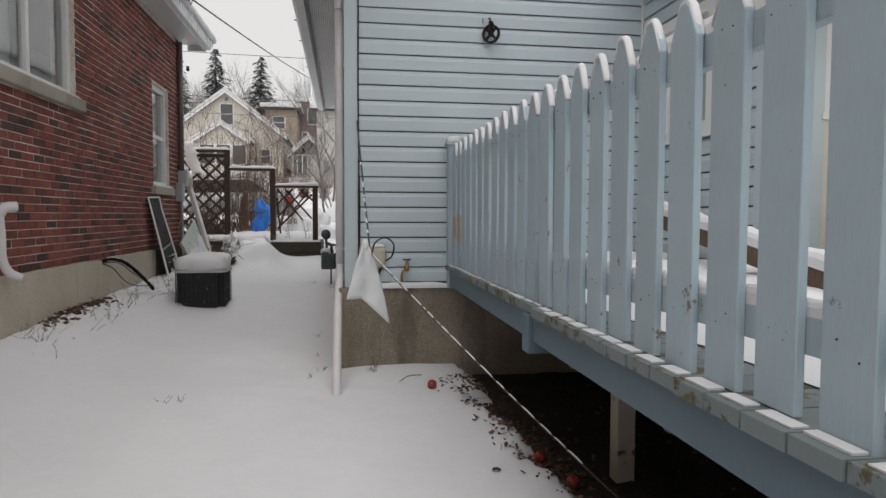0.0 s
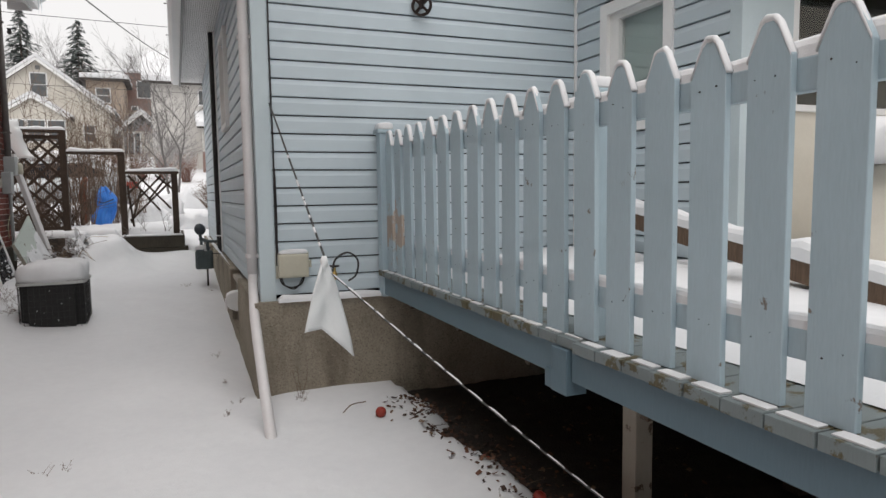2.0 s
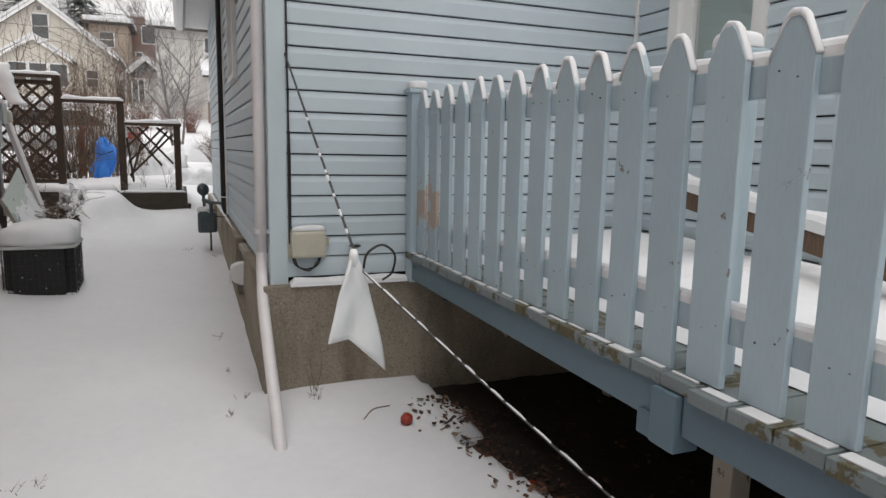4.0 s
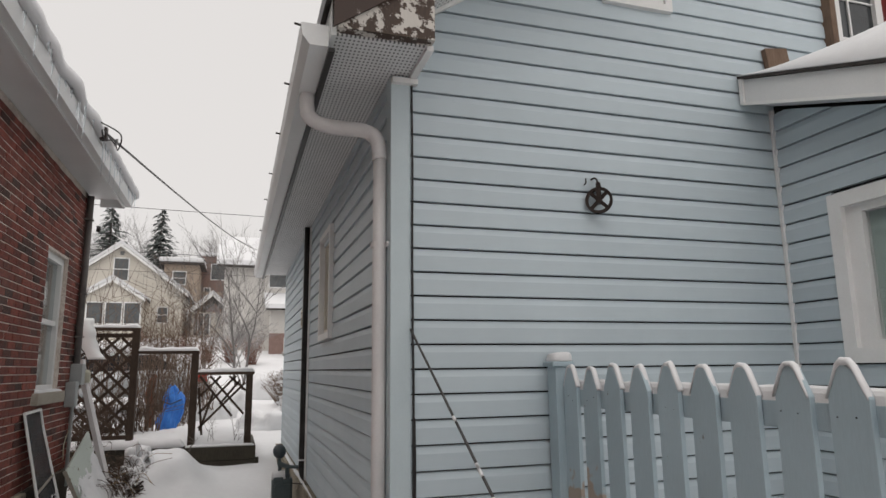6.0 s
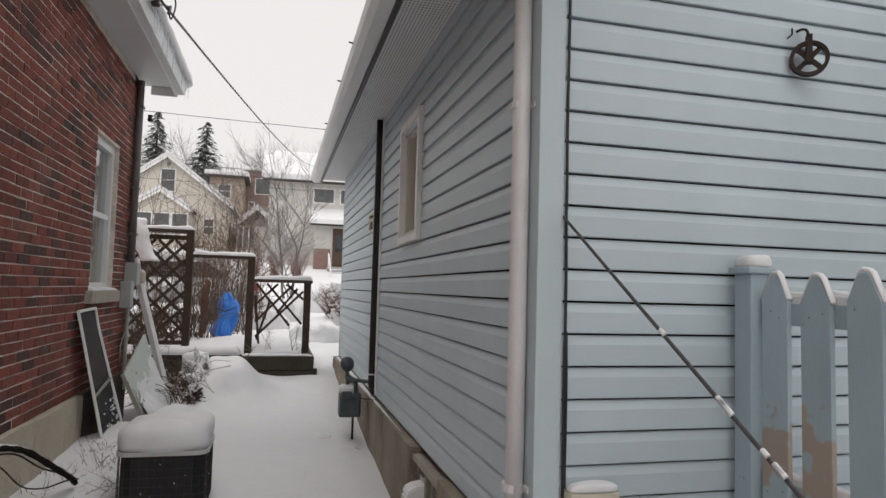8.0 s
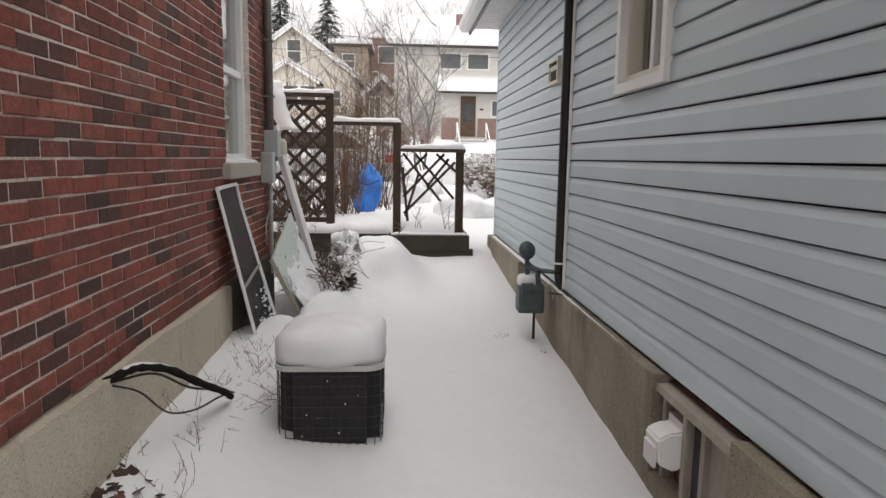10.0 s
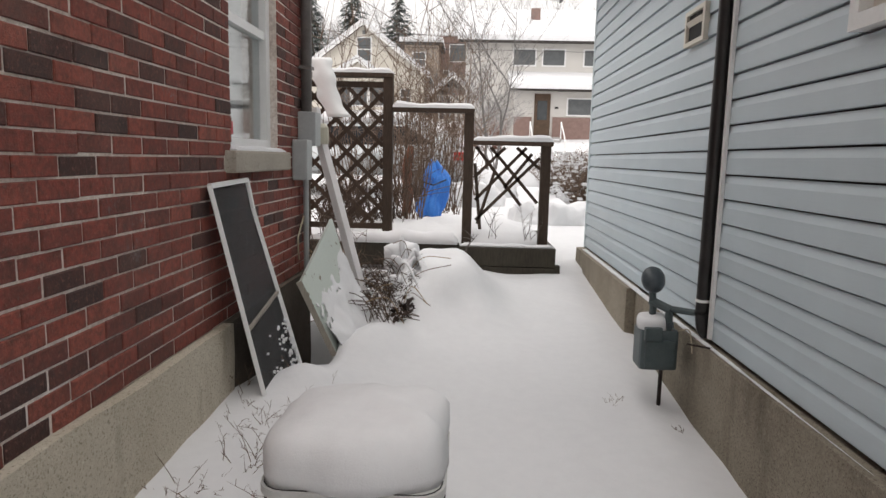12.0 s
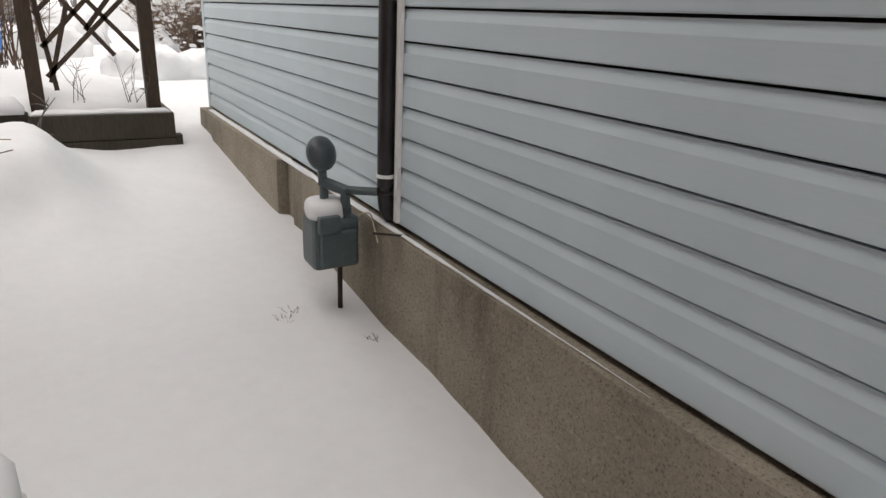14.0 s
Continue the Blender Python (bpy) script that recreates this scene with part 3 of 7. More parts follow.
def wing():
    wall = thing("wall_wing", "pale blue siding on the short wing beside the deck", "wall", kind="structure")
    bm = bmesh.new()
    for y0, y1, z0, z1 in ((WY + 0.02, -1.13, 0.3, 2.72), (-1.13, -0.44, 0.3, 1.9), (-0.44, 0.0, 0.3, 2.72)):
        box(bm, WX + 0.03, WX + 0.18, y0, y1, z0, z1)
    poly(bm, [(WY + 0.02, 2.72), (0.0, 2.72), (0.0, lean(0.0)), (WY + 0.02, lean(WY + 0.02))], "x", WX + 0.03, WX + 0.18)
    # same black core, painting the siding's shadow gaps
    part("wall_core", bm, DARK, wall, "black backing for the shadow lines between siding courses")
    z = 0.648
    while z < 3.38:
        ends = [(WY + 0.07, -0.02)]
        if 1.75 < z < 2.72:
            ends = [(WY + 0.07, -1.17), (-0.40, -0.02)]
        for a, b in ends:
            siding_course("siding_board", wall, z, "y", WX, -1, lambda h, a=a: max(a, (h - 3.50) / LEAN), lambda h, b=b: b)
        z += P
    tagged(part("corner_trim", B(WX - 0.022, WX + 0.40, WY - 0.02, WY + 0.075, 0.3, 2.86, bevel=0.005), TRIMBLUE), "pale blue corner board of the wing", "trim", kind="structure")
    tagged(part("trim", B(WX - 0.03, WX - 0.002, -0.04, -0.018, 0.7, 3.48), WHITE), "thin white trim in the inner corner", "trim", kind="structure")
    south = thing("wall_porch", "cream panel wall of the porch with a white window frame", "wall", kind="structure")
    part("panel", B(WX + 0.40, 7.17, WY, WY + 0.12, 0.3, 1.84), CREAM, south)
    part("upper_panel", B(WX + 0.40, 7.17, WY, WY + 0.12, 2.70, 2.88), CREAM, south)
    part("window_sill", B(WX + 0.38, 7.17, WY - 0.03, WY + 0.12, 1.84, 1.88), WHITE, south)
    for x in (WX + 0.40, WX + 1.6, WX + 2.8):
        part("window_frame", B(x, x + 0.07, WY, WY + 0.12, 1.88, 2.70), WHITE, south)
    part("pane", B(WX + 0.47, 7.1, WY + 0.05, WY + 0.056, 1.88, 2.70), GLASS, south).visible_shadow = False
    # black sheet behind the panes stands in for the unlit porch
    tagged(part("wall_porch_inside", B(WX + 0.18, 7.1, -0.6, -0.5, 0.3, 3.3), DARK), "black sheet for the unlit inside of the porch", "wall", kind="structure")
    roof = thing("wing_roof", "low lean-to roof of the wing with white fascia and deep snow", "roof", kind="structure")
    Y1, Y0 = -0.03, -2.25
    part("roof_deck", poly(bmesh.new(), [(Y1, lean(Y1) + 0.03), (Y0, lean(Y0) + 0.03), (Y0, lean(Y0) + 0.13), (Y1, lean(Y1) + 0.13)], "x", 2.40, 7.2), DARKWOOD, roof)
    part("rake_board", poly(bmesh.new(), [(Y1, lean(Y1)), (Y0, lean(Y0)), (Y0, lean(Y0) + 0.165), (Y1, lean(Y1) + 0.165)], "x", 2.37, 2.40), SOFFIT, roof)
    part("rake_edge", poly(bmesh.new(), [(Y1, lean(Y1) - 0.016), (Y0, lean(Y0) - 0.016), (Y0, lean(Y0) + 0.004), (Y1, lean(Y1) + 0.004)], "x", 2.36, 2.369), WHITE, roof)
    part("rake_end", B(2.352, 2.369, Y1 - 0.03, Y1, lean(Y1) - 0.016, lean(Y1) + 0.17), WHITE, roof)
    part("soffit", poly(bmesh.new(), [(Y1, lean(Y1) + 0.006), (Y0, lean(Y0) + 0.006), (Y0, lean(Y0) + 0.02), (Y1, lean(Y1) + 0.02)], "x", 2.401, 2.62), SOFFIT, roof)
    part("fascia", B(2.401, 7.2, Y0 - 0.03, Y0, lean(Y0) - 0.01, lean(Y0) + 0.14), SOFFIT, roof)
    part("shingle_edge", poly(bmesh.new(), [(Y1, lean(Y1) + 0.168), (Y0 - 0.04, lean(Y0) + 0.154), (Y0 - 0.04, lean(Y0) + 0.172), (Y1, lean(Y1) + 0.186)], "x", 2.345, 7.2), SHINGLE, roof)
    bm = bmesh.new()
    nx, ny = 40, 30
    top, low = [], []
    for j in range(ny + 1):
        y = Y1 + (Y0 - 0.05 - Y1) * j / ny
        for i in range(nx + 1):
            x = 2.34 + 4.86 * (i / nx) ** 1.8
            e = min(1.0, (x - 2.34) / 0.30) ** 0.5 * min(1.0, (ny - j + 0.6) / 4) ** 0.5
            deep = min(0.34, 0.03 - 0.30 * y) * e + 0.018 * noise.noise(Vector((x * 2.2, y * 2.2, 6))) * e
            top.append(bm.verts.new((x, y, lean(y) + 0.187 + max(0.006, deep))))
            low.append(bm.verts.new((x, y, lean(y) + 0.187)))
    w = nx + 1
    for j in range(ny):
        for i in range(nx):
            q = (j * w + i, j * w + i + 1, (j + 1) * w + i + 1, (j + 1) * w + i)
            bm.faces.new([top[k] for k in q])
            bm.faces.new([low[k] for k in q[::-1]])
    rim = list(range(w)) + [j * w + nx for j in range(1, ny + 1)] + [ny * w + i for i in range(nx - 1, -1, -1)] + [j * w for j in range(ny - 1, 0, -1)]
    for p, q in zip(rim, rim[1:] + rim[:1]):
        bm.faces.new((top[p], low[p], low[q], top[q]))
    part("roof_snow", bm, SNOW, roof, smooth=True)
    tagged(part("wood_scrap", B(0, 0.19, -0.06, -0.022, 0, 0.16, pose(2.60, 0, 3.76, 0, -8, 0)), RAWWOOD), "short bare wood offcut fixed on the siding above the wing roof", "board")


CREAM = varied("cream_paint", (0.62, 0.58, 0.50), (0.70, 0.66, 0.58), 4, 0.5)
wing()


# ---- brick house ----
BX, BY = -2.58, 5.40
BZ = 0.7396


def brick_house():
    wall = thing("wall_brick", "dark red old brick wall with pale mortar joints", "wall", kind="structure")
    W1, W2 = (-0.75, 1.28, 2.33, 3.55), (3.86, 4.69, 1.61, 3.02)
    core = bmesh.new()
    y0 = -7.0
    for a, b, z0, z1 in ((y0, W1[0], BZ, 3.95), (W1[0], W1[1], BZ, W1[2]), (W1[0], W1[1], W1[3], 3.95), (W1[1], W2[0], BZ, 3.95),
                         (W2[0], W2[1], BZ, W2[2]), (W2[0], W2[1], W2[3], 3.95), (W2[1], BY, BZ, 3.95)):
        box(core, BX - 0.25, BX - 0.006, a, b, z0, z1)
    part("mortar", core, MORTAR, wall, "pale recessed mortar")
    tagged(part("wall_brick_end", B(-9, BX - 0.006, BY - 0.2, BY - 0.001, 0.2, 3.95), BRICK_J), "dark red brick end wall", "wall", kind="structure")
    tagged(part("wall_brick_back", B(-9.2, -9.0, -7.0, BY, 0.0, 3.95), BRICK_J), "dark red brick rear wall", "wall", kind="structure")
    tagged(part("wall_brick_south", B(-9.0, BX - 0.26, -7.0, -6.8, 0.0, 3.95), BRICK_J), "dark red brick end wall facing the yard", "wall", kind="structure")
    tagged(part("foundation_brick", foundation_bm(y0, 3.70), PARGE), "tan parged foundation under the brick wall", "foundation", kind="structure")
    tagged(part("foundation_bare", foundation_bm(3.70, BY, 0.03), WELLSHADE), "bare concrete foundation darkened for the shade of the window well", "foundation", kind="structure")
    return wall, (W1, W2)


def foundation_bm(y0, y1, out=0.045):
    f = bmesh.new()
    box(f, BX - 0.25, BX + out, y0, y1, -0.8, BZ)
    bmesh.ops.subdivide_edges(f, edges=[e for e in f.edges if abs(e.verts[0].co.y - e.verts[1].co.y) > 1], cuts=70)
    bmesh.ops.subdivide_edges(f, edges=[e for e in f.edges if abs(e.verts[0].co.z - e.verts[1].co.z) > 1], cuts=8)
    for v in f.verts:
        v.co += Vector((0.012 * noise.noise(v.co * 2.5), 0, 0.02 * noise.noise(v.co * 1.5) if v.co.z > 0.6 else 0))
    return f


BRICK_WALL, BRICK_WINDOWS = brick_house()


def brick_window(name, y0, y1, z0, z1, mullion):
    w = thing(name, "white framed window set deep in the brick wall", "window", kind="structure")
    xo = BX - 0.05
    fr = bmesh.new()
    t = 0.07
    for a, b, c, d in ((y0, y0 + t, z0, z1), (y1 - t, y1, z0, z1), (y0 + t, y1 - t, z0, z0 + t), (y0 + t, y1 - t, z1 - t, z1)):
        box(fr, xo - 0.09, xo, a, b, c, d)
    part("window_frame", fr, WHITE, w)
    if mullion == "vertical":
        part("mullion", B(xo - 0.07, xo - 0.01, (y0 + y1) / 2 + 0.15, (y0 + y1) / 2 + 0.21, z0 + t, z1 - t), WHITE, w)
    else:
        part("meeting_rail", B(xo - 0.07, xo - 0.012, y0 + t, y1 - t, (z0 + z1) / 2 - 0.025, (z0 + z1) / 2 + 0.025), WHITE, w)
    part("pane", B(xo - 0.05, xo - 0.044, y0 + t, y1 - t, z0 + t, z1 - t), GLASS, w).visible_shadow = False
    part("blind", B(xo - 0.20, xo - 0.18, y0, y1, z0, z1), BLIND if mullion == "vertical" else CURTAIN, w)
    if mullion == "vertical":
        part("dark_curtain", B(xo - 0.17, xo - 0.15, (y0 + y1) / 2 + 0.22, y1 - t, z0, z1), DARK, w)
    sill = part("window_sill", B(BX - 0.12, BX + 0.055, y0 - 0.09, y1 + 0.10, z0 - 0.115, z0 - 0.001, bevel=0.012), STONE, w, "rough cut pale stone sill")
    part("sill_snow", ridge_snow(along((BX - 0.03, y0 - 0.02, z0), (BX - 0.03, y1 + 0.06, z0), 24), 0.13, 0.025), SNOW, w)
    return w


BLIND = varied("pale_blind", (0.50, 0.53, 0.52), (0.58, 0.60, 0.59), 5, 0.7)
# curtain lightened to stand in for daylight reflected by the pane
CURTAIN = varied("pane_glare_curtain", (0.46, 0.47, 0.48), (0.58, 0.59, 0.60), 5, 0.8)
brick_window("window_1", *BRICK_WINDOWS[0], "vertical")
brick_window("window_2", *BRICK_WINDOWS[1], "horizontal")
tagged(part("warning_sticker", B(BX - 0.093, BX - 0.090, 4.02, 4.13, 1.70, 1.77), varied("red_print", (0.5, 0.06, 0.08), (0.62, 0.10, 0.12), 20, 0.5)), "small red and white sticker on the window frame", "sticker")


def brick_roof():
    roof = thing("brick_house_roof", "snowy roof edge with white soffit and icicles over the brick wall", "roof", kind="structure")
    y0, y1 = -7.0, BY + 0.24
    part("soffit", B(BX - 0.1, -2.24, y0, y1, 3.96, 3.98), SOFFIT, roof)
    part("fascia", B(-2.24, -2.215, y0, y1, 3.87, 4.05), SOFFIT, roof)
    part("gutter", poly(bmesh.new(), [(-2.214, 3.89), (-2.14, 3.89), (-2.11, 4.0), (-2.125, 4.0), (-2.15, 3.905), (-2.214, 3.905)], "y", y0, y1), SOFFIT, roof)
    part("barge_board", poly(bmesh.new(), [(-2.22, 3.86), (-2.22, 4.05), (-5.4, 5.9), (-5.4, 5.7), (-2.5, 4.0), (-2.5, 3.86)], "y", y1 - 0.03, y1), SOFFIT, roof)
    part("shingles", poly(bmesh.new(), [(-2.18, 4.03), (-2.18, 4.05), (-6.0, 6.25), (-6.0, 6.23)], "y", y0, y1), SHINGLE, roof)
    bm = bmesh.new()
    n = 160
    rows = []
    for j in range(n + 1):
        y = y0 + (y1 + 0.02 - y0) * j / n
        w = 0.03 * noise.noise(Vector((0, y * 2.5, 0)))
        prof = [(-2.17, 4.052), (-2.10 + w, 3.99 + w), (-2.055 + w, 4.02 + w), (-2.06 + w, 4.09 + w), (-2.18, 4.18 + w), (-2.7, 4.48 + w), (-3.2, 4.75), (-3.2, 4.64)]
        rows.append([bm.verts.new((a, y, b)) for a, b in prof])
    for r, q in zip(rows, rows[1:]):
        for k in range(len(r) - 1):
            bm.faces.new((r[k], r[k + 1], q[k + 1], q[k]))
    bm.faces.new(rows[0])
    bm.faces.new(rows[-1][::-1])
    part("roof_snow", bm, SNOW, roof, smooth=True)
    rnd = random.Random(5)
    y = -3.0
    while y < 5.5:
        ln = rnd.choice((0.05, 0.08, 0.10, 0.14, 0.2, 0.3)) * rnd.uniform(0.7, 1.2)
        bm = bmesh.new()
        x = rnd.uniform(-2.12, -2.07)
        tube(bm, [(x, y, 4.05), (x, y, 3.98), (x + 0.004, y, 4.0 - ln * 0.6), (x, y + 0.004, 3.98 - ln)], [0.011, 0.010, 0.006, 0.001], 6)
        part("icicle", bm, ICE, roof)
        y += rnd.uniform(0.04, 0.22) if rnd.random() < 0.8 else 0.5
    # upper storey
    up = thing("upper_storey", "cream sided upper storey above the brick house's roof", "wall", kind="structure")
    z = 4.2
    part("wall_core", B(-6.0, -3.12, -7.0, 3.80, 4.2, 6.48), CREAMSIDE, up)
    while z < 6.42:
        part("siding_board", poly(bmesh.new(), [(-3.12, z), (-3.098, z), (-3.112, z + 0.138), (-3.12, z + 0.138)], "y", -7.0, 3.80), CREAMSIDE, up)
        z += 0.14
    part("corner_board", B(-3.13, -3.09, 3.72, 3.82, 4.2, 6.48), WHITE, up)
    part("window_frame", B(-3.11, -3.08, 1.75, 3.0, 5.0, 6.2), WHITE, up)
    part("pane", B(-3.09, -3.072, 1.83, 2.92, 5.08, 6.12), DARKGLASS, up)
    part("meeting_rail", B(-3.08, -3.065, 1.81, 2.94, 5.58, 5.63), WHITE, up)
    part("eave_soffit", B(-3.12, -2.84, -7.0, 3.95, 6.48, 6.5), SOFFIT, up)
    part("eave_fascia", B(-2.84, -2.81, -7.0, 3.97, 6.42, 6.62), SOFFIT, up)
    part("gable_end", poly(bmesh.new(), [(-2.84, 6.42), (-2.84, 6.62), (-5.2, 7.96), (-5.2, 7.76), (-3.2, 6.49)], "y", 3.93, 3.96), SOFFIT, up)
    part("shingles", poly(bmesh.new(), [(-2.78, 6.625), (-2.78, 6.66), (-6.0, 8.46), (-6.0, 8.36)], "y", -7.0, 4.0), SHINGLE, up)
    part("roof_snow", poly(bmesh.new(), [(-2.81, 6.665), (-2.82, 6.74), (-6.0, 8.56), (-6.0, 8.47)], "y", -7.0, 3.98), SNOW, up)
    rnd = random.Random(8)
    for k in range(26):
        y = rnd.uniform(0.5, 3.92)
        ln = rnd.uniform(0.08, 0.4) * (1.5 if y > 3.2 else 0.6)
        bm = bmesh.new()
        tube(bm, [(-2.80, y, 6.64), (-2.795, y, 6.56), (-2.80, y + 0.01, 6.56 - ln)], [0.014, 0.012, 0.001], 6)
        part("icicle", bm, ICE, up)


ICE = glass_material("ice", (0.88, 0.93, 0.96))
ICE.node_tree.nodes["Principled BSDF"].inputs["Roughness"].default_value = 0.15
CREAMSIDE = varied("cream_siding", (0.58, 0.55, 0.46), (0.66, 0.63, 0.54), 4, 0.55)
DARKGLASS = varied("dark_window", (0.02, 0.024, 0.027), (0.05, 0.056, 0.06), 3, 0.06, bump=0.0, spec=0.6)
brick_roof()


# ---- deck and picket fence ----
FX = 0.885


def picket_mesh(top, width=0.134):
    bm = bmesh.new()
    w = width / 2
    pts = [(-w, 0), (w, 0), (w, top - 0.095), (w * 0.40, top - 0.012), (w * 0.2, top), (-w * 0.2, top), (-w * 0.40, top - 0.012), (-w, top - 0.095)]
    poly(bm, pts, "x", -0.011, 0.011)
    bmesh.ops.bevel(bm, geom=list(bm.edges), offset=0.0022, segments=1, affect="EDGES")
    return bm


def deck():
    d = thing("deck", "raised wooden deck with worn blue paint and snow", "deck")
    rnd = random.Random(3)
    y = -0.10
    k = 0
    while y > -8.2:
        x0 = 0.83 - (0.02 if y < -2.6 else 0.0) + rnd.uniform(-0.006, 0.006)
        x1 = 2.52 if y > WY - 0.1 else 4.3
        part("deck_board", B(x0, x1, y - 0.138, y, 0.755 + rnd.uniform(-0.002, 0.002), 0.795, bevel=0.003), DECK_BLUE, d)
        # snow lies on the free end of each board
        part("board_snow", B(x0 + rnd.uniform(0.008, 0.03), FX - 0.014, y - 0.132 + rnd.uniform(0, 0.02), y - 0.006 - rnd.uniform(0, 0.02), 0.795, 0.799 + rnd.uniform(0, 0.003), bevel=0.0015), SNOW, d)
        y -= 0.1445
        k += 1
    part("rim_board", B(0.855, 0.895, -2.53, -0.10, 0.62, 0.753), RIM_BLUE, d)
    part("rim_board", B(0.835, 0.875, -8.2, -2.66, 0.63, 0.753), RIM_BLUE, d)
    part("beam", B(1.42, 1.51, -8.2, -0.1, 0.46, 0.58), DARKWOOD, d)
    # unseen boards added to stop light leaking in under the deck
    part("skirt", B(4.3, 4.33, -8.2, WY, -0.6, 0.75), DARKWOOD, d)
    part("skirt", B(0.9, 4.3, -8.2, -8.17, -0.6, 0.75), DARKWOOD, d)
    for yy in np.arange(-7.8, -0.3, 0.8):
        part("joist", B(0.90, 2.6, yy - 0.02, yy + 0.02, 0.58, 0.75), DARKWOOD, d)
    for x, yy, mat in ((1.45, -2.29, PEELPOST), (1.35, -4.25, RIM_BLUE), (1.45, -6.6, PEELPOST), (2.4, -2.4, DARKWOOD), (2.4, -4.6, DARKWOOD)):
        part("support_post", B(x - 0.05, x + 0.05, yy - 0.05, yy + 0.05, -0.5, 0.75, bevel=0.006), mat, d)
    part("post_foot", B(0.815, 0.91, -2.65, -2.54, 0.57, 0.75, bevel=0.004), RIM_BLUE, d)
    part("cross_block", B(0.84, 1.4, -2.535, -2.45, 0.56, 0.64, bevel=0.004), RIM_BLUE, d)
    snow = bmesh.new()
    ny, nx = 120, 24
    grid = []
    for j in range(ny + 1):
        y = -8.1 + 8.0 * j / ny
        row = []
        for i in range(nx + 1):
            x = 1.10 + (2.50 - 1.10 if y > WY - 0.1 else 4.3 - 1.10) * i / nx
            e = min(1, i / 3) * min(1, (ny - j) / 2)
            row.append(snow.verts.new((x, y, 0.80 + e * (0.11 + 0.05 * noise.noise(Vector((x * 2, y * 2, 4)))))))
        grid.append(row)
    for j in range(ny):
        for i in range(nx):
            snow.faces.new((grid[j][i], grid[j][i + 1], grid[j + 1][i + 1], grid[j + 1][i]))
    tagged(part("deck_snow", snow, SNOW, None, smooth=True), "thick snow lying over the deck boards", "snow", kind="stuff")
    return d


def fence():
    f = thing("picket_fence", "pale blue painted picket fence capped with snow along the deck", "fence")
    rnd = random.Random(11)
    y = -0.25
    while y > -5.2:
        top = 0.992 - 0.006 * math.sin(y)
        ob = part("picket", picket_mesh(top), FENCE_BLUE if y < -0.5 else FENCE_WORN, f)
        ob.matrix_basis = pose(FX, y, 0.797, rnd.uniform(-0.4, 0.4), rnd.uniform(-0.3, 0.3), 0)
        ob.location.z += rnd.uniform(-0.006, 0.006)
        cap = bmesh.new()
        w, tz = 0.067, 0.797 + top + ob.location.z - 0.797
        prof = [(-w, -0.097), (-w * 0.40, -0.014), (-w * 0.2, -0.001), (w * 0.2, -0.001), (w * 0.40, -0.014), (w, -0.097)]
        rows = []
        for a, b in prof:
            t = 0.017 * (1.0 if abs(a) < 0.06 else 0.45) * rnd.uniform(0.7, 1.25)
            rows.append([cap.verts.new((FX + dx, y + a, tz + b + dz)) for dx, dz in ((-0.012, -0.003), (-0.013, t * 0.7), (-0.004, t), (0.006, t), (0.014, t * 0.6), (0.012, -0.003))])
        for r, q in zip(rows, rows[1:]):
            for i in range(6):
                cap.faces.new((r[i], r[(i + 1) % 6], q[(i + 1) % 6], q[i]))
        cap.faces.new(rows[0])
        cap.faces.new(rows[-1][::-1])
        part("picket_snow", cap, SNOW, f, smooth=True)
        for z in (1.645, 0.97):
            for s in (rnd.uniform(-0.04, -0.02), rnd.uniform(0.015, 0.04)):
                q = rnd.uniform(0.0014, 0.003)
                h = z + rnd.uniform(-0.02, 0.02)
                part("nail", tube(bmesh.new(), [(FX - 0.0125, y + s, h), (FX - 0.009, y + s, h)], q, 6), RUST, f)
        y -= 0.2025
    part("top_rail", B(FX + 0.0115, FX + 0.05, -5.2, -0.14, 1.60, 1.685, bevel=0.004), FENCE_BLUE, f)
    part("bottom_rail", B(FX + 0.0115, FX + 0.05, -5.2, -0.14, 0.93, 1.01, bevel=0.004), FENCE_BLUE, f)
    part("rail_snow", ridge_snow(along((FX + 0.036, -5.2, 1.684), (FX + 0.036, -0.16, 1.684), 110), 0.045, 0.045, 2), SNOW, f)
    part("rail_snow", ridge_snow(along((FX + 0.036, -5.2, 1.009), (FX + 0.036, -0.16, 1.009), 110), 0.045, 0.04, 6), SNOW, f)
    for y, z in ((-0.115, 1.80), (-2.60, 1.725), (-5.1, 1.725)):
        p = part("post", B(FX - 0.045 if y > -1 else FX + 0.052, FX + 0.05 if y > -1 else FX + 0.147, y - 0.048, y + 0.048, 0.60, z, bevel=0.006), FENCE_BLUE, f)
        cx = FX if y > -1 else FX + 0.10
        part("post_cap", B(cx - 0.065, cx + 0.065, y - 0.062, y + 0.062, z, z + 0.028, bevel=0.008), FENCE_BLUE, f)
        part("cap_snow", blob(cx - 0.062, cx + 0.062, y - 0.06, y + 0.06, z + 0.028, z + 0.075, 3, 0.008, 8, 3.0), SNOW, f, smooth=True)
    return f


